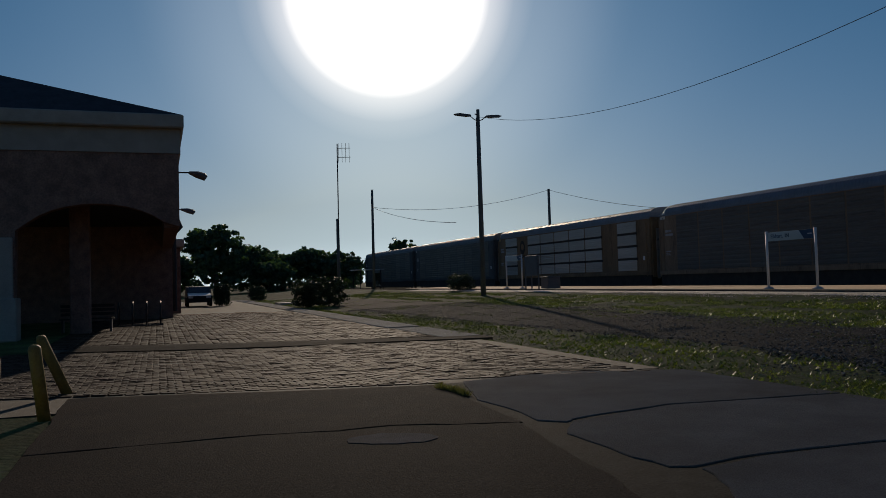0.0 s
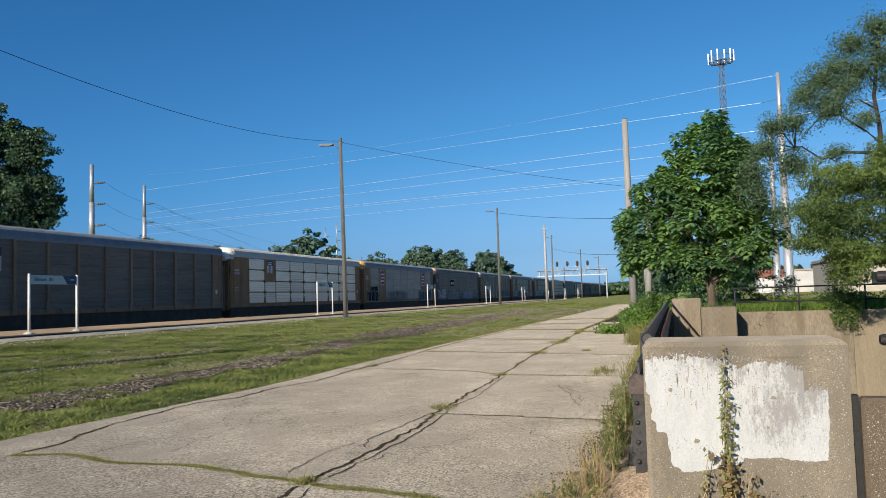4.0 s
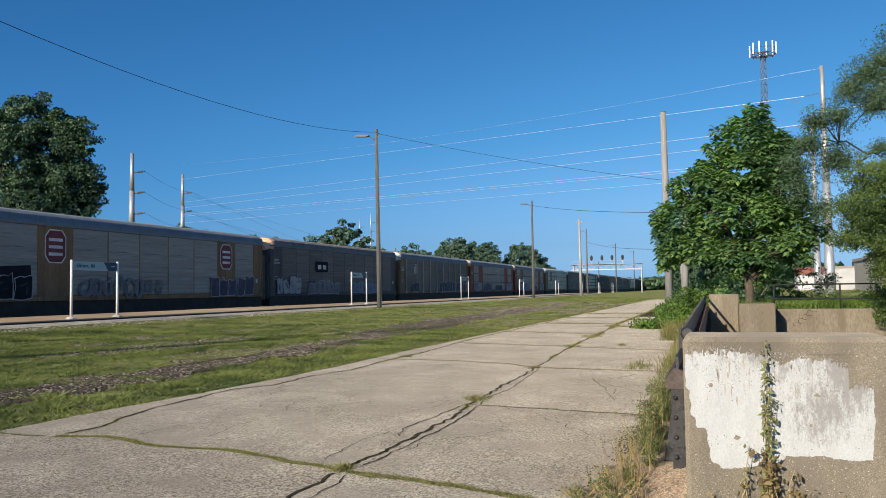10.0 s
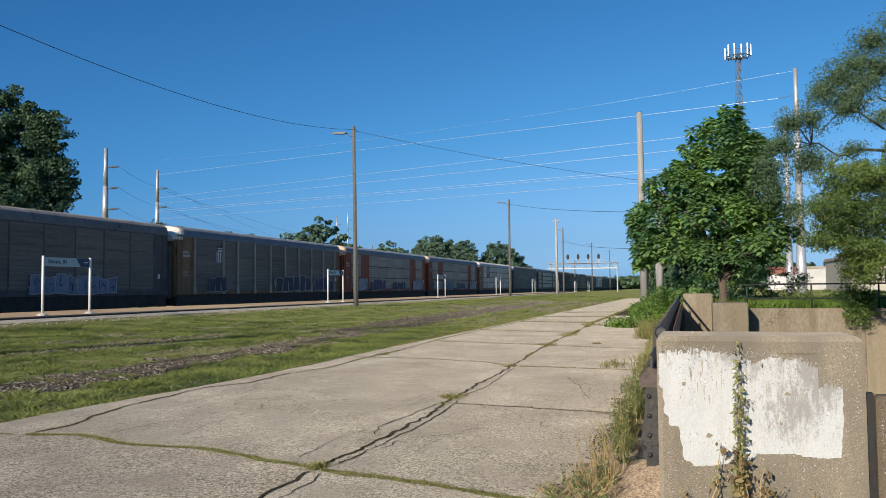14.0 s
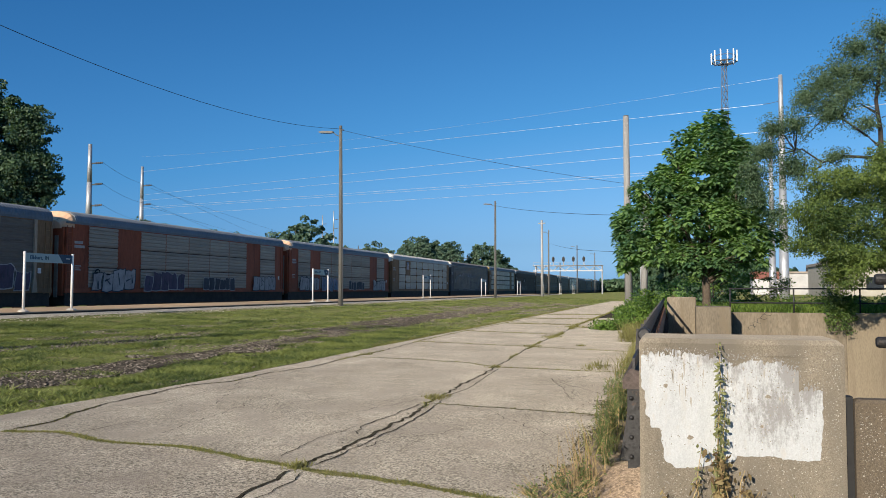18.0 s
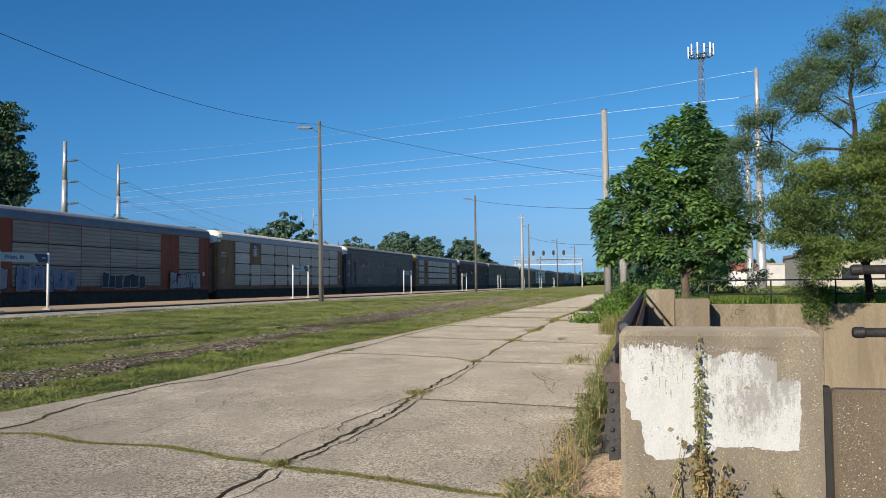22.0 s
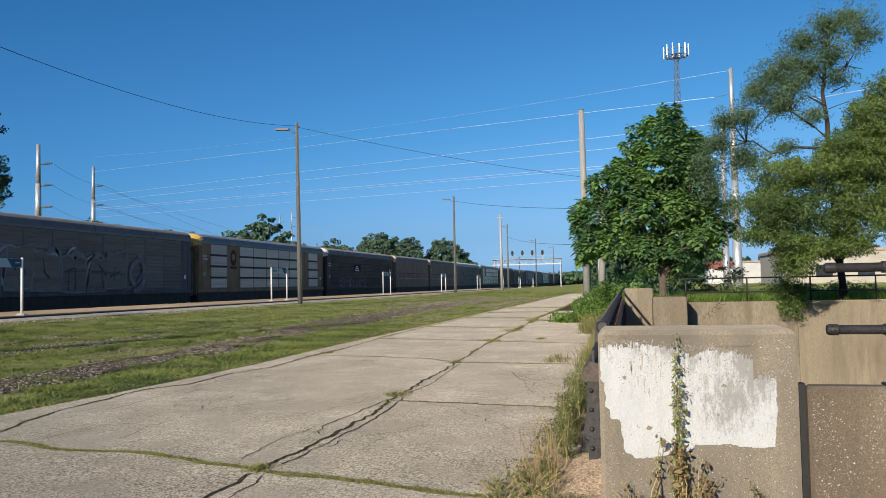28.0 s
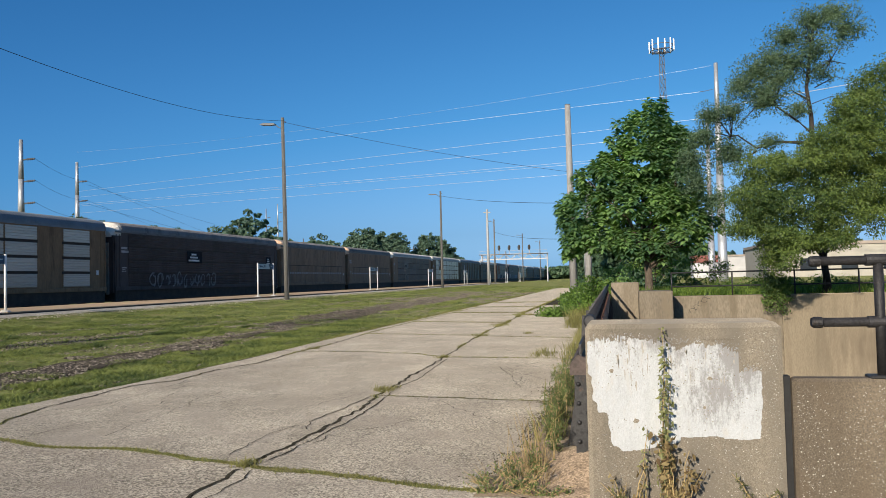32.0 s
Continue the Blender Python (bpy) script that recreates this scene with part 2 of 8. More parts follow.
M = {
    "grass_soil": mat("grass_soil", (0.13, 0.145, 0.052), 0.95, var=0.4, scale=0.6, fine=14, bump=0.8, depth=0.04, stain=(0.2, 0.165, 0.1), stain_at=0.62, spec=0.02, dull=1.0),
    "gravel": mat("dark_gravel", (0.072, 0.062, 0.05), 0.9, var=0.45, scale=1.2, fine=16, bump=1.0, depth=0.05, spec=0.02, dull=1.0),
    "stone": mat("ballast_stone", (0.215, 0.186, 0.156), 0.9, var=0.55, scale=12, fine=40, spec=0.02, dull=1.0, rnd=0.85, single=True),
    "pale_gravel": mat("pale_gravel", (0.5, 0.445, 0.365), 0.95, var=0.4, scale=2, fine=20, bump=0.6, depth=0.04, rnd=0.4, single=True),
    "verge": mat("dusty_verge_soil", (0.24, 0.195, 0.14), 0.95, var=0.4, scale=2, fine=40, bump=0.8, stain=(0.19, 0.14, 0.1), stain_at=0.55, spec=0.1, dull=1.0, pebble=(60, 0.3)),
    "litter": mat("dry_leaf_litter", (0.1, 0.088, 0.058), 1.0, var=0.5, scale=8, fine=60, bump=0.5, spec=0.05, dull=1.0),
    "soil": mat("crack_soil", (0.04, 0.036, 0.026), 1.0, var=0.5, scale=5, fine=40, bump=0.7, spec=0.05, dull=1.0),
    "slab": mat("worn_concrete_slab", (0.352, 0.316, 0.26), 0.95, var=0.24, scale=0.8, fine=110, bump=0.9, depth=0.012, stain=(0.285, 0.252, 0.212), stain_at=0.6, soft=0.14, stain_rough=0.5, rnd=0.05, spec=0.1, dull=1.0, pebble=(70, 0.5)),
    "slab_near": mat("coarse_grey_slab", (0.32, 0.285, 0.233), 0.95, var=0.26, scale=0.8, fine=100, bump=0.9, depth=0.012, stain=(0.24, 0.21, 0.174), stain_at=0.6, soft=0.14, stain_rough=0.5, rnd=0.05, spec=0.1, dull=1.0, pebble=(62, 0.55)),
    "asphalt": mat("old_asphalt", (0.19, 0.168, 0.145), 0.95, var=0.3, scale=0.9, fine=70, bump=0.8, depth=0.012, spec=0.02, dull=1.0),
    "patch": mat("asphalt_patch", (0.085, 0.085, 0.09), 0.98, var=0.3, scale=4, fine=60, bump=0.7, spec=0.03, dull=1.0),
    # base colour lowered so the concrete towards the sun looks backlit
    "concrete_backlit": mat("backlit_apron_concrete", (0.095, 0.056, 0.036), 0.95, var=0.3, scale=0.7, fine=60, bump=0.8, depth=0.012, stain=(0.07, 0.042, 0.028), stain_at=0.56, soft=0.12, stain_rough=0.5, spec=0.02, dull=1.0, pebble=(60, 0.3)),
    "brick_pave": mat("paving_brick", (0.085, 0.04, 0.025), 0.8, var=0.4, scale=2.5, fine=25, bump=0.6, rnd=0.3, spec=0.12, dull=1.0),
    "brick_joint": mat("sandy_joint", (0.05, 0.042, 0.03), 0.95, var=0.4, scale=2, fine=30, bump=0.6),
    "wall": mat("exposed_aggregate_concrete", (0.28, 0.242, 0.186), 0.92, var=0.2, scale=1.6, fine=250, dull=1.0, bump=0.25, depth=0.006, stretch=(1.6, 1, 0.5), stain=(0.2, 0.175, 0.14), stain_at=0.56, soft=0.14, stain_rough=0.4, pebble=(150, 0.22)),
    "wall_brown": mat("stained_aggregate_concrete", (0.175, 0.14, 0.1), 0.92, var=0.25, scale=1.3, fine=230, bump=0.25, depth=0.006, stretch=(1.6, 1, 0.5), stain=(0.14, 0.105, 0.07), stain_at=0.55, soft=0.14, stain_rough=0.45, pebble=(150, 0.25)),
    "wall_tan": mat("tan_concrete", (0.265, 0.22, 0.155), 0.92, var=0.2, scale=0.9, fine=40, bump=0.15, stretch=(1.6, 1, 0.25), stain=(0.17, 0.135, 0.095), stain_at=0.58, soft=0.1, stain_rough=0.55, dull=1.0),
    "wall_far": mat("weathered_concrete", (0.225, 0.188, 0.138), 0.92, var=0.3, scale=0.9, fine=25, bump=0.3, stretch=(1, 1, 0.3), stain=(0.16, 0.13, 0.09), stain_at=0.58),
    "paint_white": mat("white_wall_paint", (0.52, 0.535, 0.545), 0.85, var=0.07, scale=4, fine=60, bump=0.5, stretch=(2.6, 1, 0.8), stain=(0.5, 0.49, 0.47), stain_at=0.62, soft=0.06, pebble=(150, 0.07)),
    "paint_thin": mat("thin_white_paint", (0.4, 0.375, 0.33), 0.85, var=0.1, scale=5, fine=40, bump=0.25, stretch=(2.4, 1, 0.8), stain=(0.33, 0.3, 0.25), stain_at=0.52),
    "iron": mat("black_painted_iron", (0.045, 0.044, 0.045), 0.5, 0.2, var=0.35, scale=5, fine=60, bump=0.3, stain=(0.1, 0.055, 0.035), stain_at=0.68),
    "iron_brown": mat("rusty_black_pipe", (0.032, 0.03, 0.031), 0.55, 0.1, var=0.35, scale=6, fine=60, bump=0.4, stain=(0.1, 0.075, 0.058), stain_at=0.66),
    "rust": mat("rusted_steel", (0.12, 0.062, 0.045), 0.85, 0.1, var=0.35, scale=4, fine=50, bump=0.4),
    "flange": mat("dusty_brown_steel", (0.1, 0.078, 0.07), 0.8, 0.1, var=0.35, scale=5, fine=50, bump=0.4),
    "pinkish_soil": mat("dry_pinkish_soil", (0.29, 0.222, 0.16), 0.98, var=0.3, scale=3, fine=60, bump=0.9, spec=0.05, dull=1.0, pebble=(70, 0.35)),
    "platform": mat("platform_concrete", (0.52, 0.36, 0.21), 0.9, var=0.15, scale=0.6, fine=25, bump=0.2),
    "timber": mat("dark_edge_timber", (0.05, 0.04, 0.032), 0.9, var=0.3, scale=3),
    "pole_wood": mat("weathered_pole_wood", (0.14, 0.138, 0.128), 0.9, var=0.3, scale=3, fine=30, bump=0.5, stretch=(3, 3, 0.25), stain=(0.13, 0.112, 0.092), stain_at=0.66),
    "pole_pale": mat("pale_pole_wood", (0.33, 0.32, 0.305), 0.9, var=0.2, scale=3, fine=30, bump=0.4, stretch=(3, 3, 0.25)),
    "galv": mat("galvanized_steel", (0.52, 0.53, 0.535), 0.45, 0.55, var=0.15, scale=2, fine=30, bump=0.1),
    "white_metal": mat("white_painted_metal", (0.66, 0.65, 0.63), 0.5, var=0.08, scale=3, bump=0.05),
    "gantry": mat("pale_grey_painted_steel", (0.44, 0.45, 0.46), 0.6, var=0.12, scale=2, bump=0.05),
    "pebble": mat("pale_pebble", (0.44, 0.41, 0.36), 0.7, var=0.3, scale=40, fine=200, rnd=0.4, single=True),
    "lamp_pale": mat("pale_grey_paint", (0.42, 0.42, 0.41), 0.6, 0.1, var=0.1),
    "lamp_grey": mat("lamp_grey_metal", (0.13, 0.13, 0.135), 0.6, 0.2, var=0.1),
    "wire": mat("dark_cable", (0.03, 0.03, 0.032), 0.6, var=0.2),
    "wire_al": mat("aluminium_conductor", (0.85, 0.85, 0.84), 0.35, 0.6, var=0.05, bump=0),
    "sign": mat("pale_sign_face", (0.5, 0.55, 0.54), 0.45, var=0.06, scale=2, bump=0),
    "sign_blue": mat("dark_blue_sign_face", (0.02, 0.055, 0.12), 0.45, var=0.1, bump=0),
    "black": mat("matt_black", (0.02, 0.02, 0.021), 0.6, var=0.3),
    "yellow": mat("faded_yellow_paint", (0.27, 0.17, 0.035), 0.6, var=0.25, scale=4, stain=(0.3, 0.2, 0.06), stain_at=0.62),
    "bark": mat("grey_brown_bark", (0.13, 0.1, 0.075), 0.95, var=0.4, scale=4, fine=24, bump=0.9, depth=0.03, stretch=(2, 2, 0.5)),
    "bark_dark": mat("dark_bark", (0.05, 0.042, 0.036), 0.95, var=0.4, scale=4, fine=24, bump=0.8, depth=0.02),
    "brick_wall": mat("red_brick_wall", (0.27, 0.15, 0.11), 0.9, var=0.3, scale=3, fine=18, bump=0.4),
    "trim": mat("cream_trim", (0.38, 0.32, 0.26), 0.7, var=0.12),
    "roof_dark": mat("dark_slate_roof", (0.05, 0.05, 0.055), 0.8, var=0.3, scale=3, fine=20),
    "cream": mat("cream_siding", (0.44, 0.41, 0.34), 0.8, var=0.1, scale=0.6),
    "white_bldg": mat("white_siding", (0.52, 0.515, 0.5), 0.8, var=0.1, scale=0.5),
    "red_roof": mat("red_brown_roof", (0.3, 0.12, 0.09), 0.8, var=0.2),
    "glass_dark": mat("dark_window_glass", (0.03, 0.035, 0.04), 0.1, var=0.2, bump=0, spec=0.6),
    "concrete": mat("pale_concrete", (0.5, 0.47, 0.42), 0.9, var=0.15, scale=2, fine=40, bump=0.3),
    "straw": mat("dry_straw", (0.42, 0.31, 0.15), 0.9, var=0.3, scale=8),
    "ivory": mat("tank_white", (0.72, 0.7, 0.66), 0.6, var=0.1),
}
# train paints: grimy, streaked from top to bottom
def train_mat(name, col, rough=0.6, metal=0.0, var=0.22, stain=None, at=0.62, run=(1, 1, 0.22)):
    """Car paint, its colour warmed to offset the blue skylight on the shaded side."""
    col = tuple(c * d for c, d in zip(col, (1.12, 1.06, 0.96)))
    return mat(name, col, rough, metal, var, 0.9, 14, 0.15, 0.01, run, stain or tuple(c * 0.45 for c in col), at, spec=0.2)


LONG_RUN = (1, 0.16, 2.2)
T = {
    "tan": train_mat("tan_car_paint", (0.255, 0.156, 0.085)),
    "gold": train_mat("ochre_car_paint", (0.225, 0.146, 0.084)),
    "red": train_mat("rust_red_car_paint", (0.3, 0.085, 0.045)),
    "brown": train_mat("brown_car_paint", (0.25, 0.175, 0.122)),
    "dark": train_mat("dark_grey_car_paint", (0.1, 0.1, 0.108)),
    "maroon": train_mat("blackish_car_paint", (0.075, 0.06, 0.062)),
    "screen": train_mat("galvanized_screen", (0.7, 0.7, 0.69), 0.42, 0.45, 0.08, (0.6, 0.6, 0.58), 0.68, run=LONG_RUN),
    # darker copy of the galvanized screen, for cars whose screens look less lit
    "screen_aged": train_mat("dim_galvanized_screen", (0.47, 0.485, 0.5), 0.45, 0.4, 0.12, (0.37, 0.37, 0.37), 0.66, run=LONG_RUN),
    "screen_dull": train_mat("dull_screen", (0.31, 0.305, 0.295), 0.5, 0.3, 0.16, run=LONG_RUN),
    "screen_grey": train_mat("blue_grey_screen", (0.16, 0.158, 0.158), 0.55, 0.1, 0.2, run=LONG_RUN),
    "screen_dark": train_mat("dark_grey_screen", (0.155, 0.144, 0.133), 0.55, 0.1, 0.2, run=LONG_RUN),
    "sheet_pink": train_mat("pinkish_sheet", (0.45, 0.39, 0.365), 0.6, 0.0, 0.14, (0.36, 0.3, 0.27), 0.66),
    "band": train_mat("dark_blue_grey_band", (0.05, 0.06, 0.085)),
    "sheet": train_mat("white_sheet", (0.53, 0.51, 0.495), 0.6, 0.0, 0.14, (0.44, 0.4, 0.37), 0.66),
    "roof": train_mat("galvanized_roof", (0.16, 0.19, 0.235), 0.5, 0.25, 0.12, (0.22, 0.23, 0.24), 0.66),
    "roof_pale": train_mat("pale_roof", (0.42, 0.43, 0.44), 0.5, 0.2, 0.1, (0.36, 0.36, 0.36), 0.68),
    "roof_dark": train_mat("dull_roof", (0.17, 0.175, 0.19), 0.6, 0.2, 0.15),
    "cap_white": train_mat("white_end_cap", (0.75, 0.74, 0.71), 0.5, 0, 0.06, (0.6, 0.57, 0.5), 0.7),
    "cap_yellow": train_mat("yellow_end_cap", (0.58, 0.36, 0.1), 0.5, 0, 0.08),
    "cap_orange": train_mat("pale_orange_end_cap", (0.75, 0.5, 0.35), 0.5, 0, 0.1),
    "under": mat("underframe_black", (0.062, 0.047, 0.036), 0.8, 0.1, 0.3, 2),
    "post": train_mat("pale_post", (0.42, 0.36, 0.3)),
    "logo_red": mat("dull_red_panel", (0.19, 0.03, 0.035), 0.6, bump=0),
    "logo_blue": mat("navy_panel", (0.025, 0.035, 0.1), 0.6, bump=0),
    "logo_white": mat("white_lettering", (0.75, 0.74, 0.72), 0.6, bump=0),
    "ink": mat("black_spray_paint", (0.022, 0.023, 0.028), 0.8, var=0.3, bump=0, spec=0.1),
    "letter": train_mat("blue_black_letter_paint", (0.04, 0.045, 0.06), 0.7),
    "spray_white": mat("white_spray_paint", (0.4, 0.385, 0.375), 0.7, var=0.25, bump=0),
    "spray_blue": mat("pale_blue_spray_paint", (0.2, 0.24, 0.32), 0.7, var=0.3, bump=0),
    "spray_violet": mat("violet_spray_paint", (0.09, 0.07, 0.11), 0.7, var=0.3, bump=0),
    "spray_faint": mat("faint_grey_spray_paint", (0.2, 0.195, 0.2), 0.75, var=0.25, bump=0),
    "spray_grey": mat("grey_spray_paint", (0.2, 0.195, 0.21), 0.75, var=0.25, bump=0),
}


def wear_off(m, bare, spots):
    """Paint rubbed through to the wall: upright smears, strongest along the upper edge and round some spots (x, z, reach, amount)."""
    nt = m.node_tree
    n, ln = nt.nodes, nt.links.new
    bs = n["Principled BSDF"]
    painted = bs.inputs["Base Color"].links[0].from_socket
    co = n.new("ShaderNodeTexCoord")
    xyz = n.new("ShaderNodeSeparateXYZ")
    ln(co.outputs["Object"], xyz.inputs[0])
    total = None
    for scale, stretch, amount in ((9.0, (3.2, 1, 0.9), 0.75), (70.0, (1.3, 1, 1), 0.4), (2.2, (1.6, 1, 1), 0.35)):
        mp = n.new("ShaderNodeMapping")
        mp.inputs["Scale"].default_value = stretch
        ln(co.outputs["Object"], mp.inputs[0])
        no = n.new("ShaderNodeTexNoise")
        no.inputs["Scale"].default_value, no.inputs["Detail"].default_value, no.inputs["Roughness"].default_value = scale, 7, 0.7
        ln(mp.outputs[0], no.inputs["Vector"])
        ma = n.new("ShaderNodeMath")
        ma.operation = "MULTIPLY_ADD"
        ma.inputs[1].default_value, ma.inputs[2].default_value = amount, 0.0
        ln(no.outputs["Fac"], ma.inputs[0])
        if total:
            ln(total, ma.inputs[2])
        total = ma.outputs[0]
    top = n.new("ShaderNodeMapRange")
    top.inputs[1].default_value, top.inputs[2].default_value, top.inputs[3].default_value, top.inputs[4].default_value = 0.94, 1.13, 0.0, 0.15
    ln(xyz.outputs["Z"], top.inputs[0])
    extra = [top.outputs[0]]
    for x, z, reach, amount in spots:
        dist = n.new("ShaderNodeVectorMath")
        dist.operation = "DISTANCE"
        dist.inputs[1].default_value = (x, 5.496, z)
        ln(co.outputs["Object"], dist.inputs[0])
        mr = n.new("ShaderNodeMapRange")
        mr.inputs[1].default_value, mr.inputs[2].default_value, mr.inputs[3].default_value, mr.inputs[4].default_value = 0.0, reach, amount, 0.0
        ln(dist.outputs["Value"], mr.inputs[0])
        extra.append(mr.outputs[0])
    for e in extra:
        ma = n.new("ShaderNodeMath")
        ln(total, ma.inputs[0])
        ln(e, ma.inputs[1])
        total = ma.outputs[0]
    ramp = n.new("ShaderNodeValToRGB")
    ramp.color_ramp.elements[0].position, ramp.color_ramp.elements[1].position = 0.82, 0.98
    half = n.new("ShaderNodeMath")
    half.operation = "MULTIPLY"
    half.inputs[1].default_value = 0.95
    ln(total, half.inputs[0])
    ln(half.outputs[0], ramp.inputs["Fac"])
    mx = n.new("ShaderNodeMixRGB")
    mx.inputs[2].default_value = (*bare, 1)
    ln(ramp.outputs[0], mx.inputs[0])
    ln(painted, mx.inputs[1])
    ln(mx.outputs[0], bs.inputs["Base Color"])


wear_off(M["paint_white"], (0.27, 0.265, 0.26), ((0.52, 0.75, 0.34, 0.16), (0.84, 0.9, 0.26, 0.22), (0.3, 1.08, 0.22, 0.16), (0.7, 1.0, 0.35, 0.16), (0.64, 0.66, 0.2, 0.16), (0.86, 0.6, 0.12, 0.1)))

LEAF = {
    "catalpa": leaf_mat("broad_green_leaves", (0.085, 0.18, 0.096), (0.285, 0.44, 0.148), 0.45),
    "olive": leaf_mat("low_olive_weeds", (0.13, 0.125, 0.045), (0.31, 0.29, 0.1), 0.2, 0.7),
    "locust": leaf_mat("small_yellow_green_leaves", (0.04, 0.08, 0.026), (0.175, 0.24, 0.056), 0.3),
    "dusky": leaf_mat("grey_green_leaves", (0.035, 0.075, 0.04), (0.11, 0.18, 0.09), 0.3),
    "feather": leaf_mat("fine_grey_green_leaves", (0.05, 0.095, 0.055), (0.16, 0.235, 0.13), 0.35),
    "maple": leaf_mat("dark_green_leaves", (0.036, 0.08, 0.05), (0.115, 0.185, 0.1), 0.3),
    "bush": leaf_mat("hedge_leaves", (0.045, 0.1, 0.02), (0.19, 0.3, 0.055), 0.35),
    "grass": leaf_mat("grass_blades", (0.046, 0.078, 0.022), (0.285, 0.32, 0.088), 0.2, 0.6),
    # distance haze put into the leaf colour: paler and bluer
    "distant": leaf_mat("hazed_green_leaves", (0.05, 0.1, 0.075), (0.14, 0.215, 0.14), 0.3),
    "hedge": leaf_mat("dark_hedge_leaves", (0.015, 0.03, 0.012), (0.05, 0.08, 0.03), 0.1),
    "lush": leaf_mat("lush_bank_grass", (0.06, 0.12, 0.02), (0.25, 0.35, 0.07), 0.4),
    "weed": leaf_mat("dusty_weed_leaves", (0.17, 0.18, 0.08), (0.42, 0.41, 0.2), 0.3, 0.7),
    "dried": leaf_mat("half_dried_leaves", (0.11, 0.07, 0.035), (0.33, 0.26, 0.12), 0.2, 0.8),
    "scrub": leaf_mat("olive_scrub_leaves", (0.07, 0.075, 0.03), (0.23, 0.225, 0.095), 0.25, 0.7),
    "patch": leaf_mat("fine_weed_leaves", (0.06, 0.085, 0.032), (0.2, 0.25, 0.09), 0.3, 0.6),
}


# ---- mesh helpers ----
class Shape:
    """Collects corners and faces of one mesh."""

    def __init__(self):
        self.v, self.f = [], []

    def add(self, v, f):
        k = len(self.v)
        self.v += [tuple(p) for p in v]
        self.f += [tuple(i + k for i in q) for q in f]
        return self

    def box(self, x0, x1, y0, y1, z0, z1, c=0.0):
        """A box, its edges cut by c."""
        if not c:
            v = [(x, y, z) for z in (z0, z1) for x, y in ((x0, y0), (x1, y0), (x1, y1), (x0, y1))]
            return self.add(v, [(3, 2, 1, 0), (4, 5, 6, 7), (0, 1, 5, 4), (1, 2, 6, 5), (2, 3, 7, 6), (3, 0, 4, 7)])
        rings = []
        for z, i in ((z0, c), (z0 + c, 0), (z1 - c, 0), (z1, c)):
            a, b, d, e = x0 + i, x1 - i, y0 + i, y1 - i
            rings.append([(a + c, d, z), (b - c, d, z), (b, d + c, z), (b, e - c, z), (b - c, e, z), (a + c, e, z), (a, e - c, z), (a, d + c, z)])
        v = [p for r in rings for p in r]
        f = [(i * 8 + k, i * 8 + (k + 1) % 8, i * 8 + 8 + (k + 1) % 8, i * 8 + 8 + k) for i in range(3) for k in range(8)]
        return self.add(v, f + [tuple(range(7, -1, -1)), tuple(range(24, 32))])

    def tube(self, pts, radii, n=8, caps=True):
        """A round bar through points; radii one each."""
        pts = [Vector(p) for p in pts]
        if not isinstance(radii, (list, tuple)):
            radii = [radii] * len(pts)
        radii = [float(r) for r in radii]
        v, f = [], []
        for i, p in enumerate(pts):
            d = (pts[min(i + 1, len(pts) - 1)] - pts[max(i - 1, 0)]).normalized()
            a = d.cross(Vector((0, 0, 1)) if abs(d.z) < 0.9 else Vector((1, 0, 0))).normalized()
            b = d.cross(a)
            v += [p + radii[i] * (math.cos(2 * math.pi * k / n) * a + math.sin(2 * math.pi * k / n) * b) for k in range(n)]
        for i in range(len(pts) - 1):
            f += [(i * n + k, i * n + (k + 1) % n, (i + 1) * n + (k + 1) % n, (i + 1) * n + k) for k in range(n)]
        if caps:
            f += [tuple(range(n - 1, -1, -1)), tuple(range((len(pts) - 1) * n, len(pts) * n))]
        return self.add(v, f)

    def prism(self, outline, axis, lo, hi):
        """A flat outline drawn out along an axis (0 x, 1 y, 2 z)."""
        n = len(outline)

        def put(p, w):
            q = list(p)
            q.insert(axis, w)
            return tuple(q)

        v = [put(p, lo) for p in outline] + [put(p, hi) for p in outline]
        return self.add(v, [tuple(range(n - 1, -1, -1)), tuple(range(n, 2 * n))] + [(k, (k + 1) % n, n + (k + 1) % n, n + k) for k in range(n)])

    def mesh(self, name, material, smooth=False):
        me = bpy.data.meshes.new(name)
        me.from_pydata([tuple(p) for p in self.v], [], self.f)
        me.materials.append(material)
        if smooth:
            me.polygons.foreach_set("use_smooth", [True] * len(me.polygons))
        me.update()
        return me


def raw_mesh(name, verts, faces, material):
    """A mesh from arrays of corners and equal-sided faces."""
    me = bpy.data.meshes.new(name)
    k = faces.shape[1]
    me.vertices.add(len(verts))
    me.vertices.foreach_set("co", np.asarray(verts, np.float32).ravel())
    me.loops.add(faces.size)
    me.loops.foreach_set("vertex_index", faces.astype(np.int32).ravel())
    me.polygons.add(len(faces))
    me.polygons.foreach_set("loop_start", np.arange(0, faces.size, k, dtype=np.int32))
    me.update(calc_edges=True)
    me.validate()
    me.materials.append(material)
    return me


def thing(name, label, category, group="", kind="", at=(0, 0, 0), turn=0):
    ob = new(name)
    ob.empty_display_size = 0.2
    ob.matrix_basis = pose(*at, 0, 0, turn)
    return tagged(ob, label, category, group, kind)


def part(name, shape, material, parent, label="", at=None, smooth=False):
    """One mesh object under a thing or under a part."""
    me = shape if isinstance(shape, bpy.types.Mesh) else shape.mesh(name, material, smooth)
    ob = new(name, me)
    ob.parent = parent
    if at is not None:
        ob.location = at
    return tagged(ob, label) if label else ob


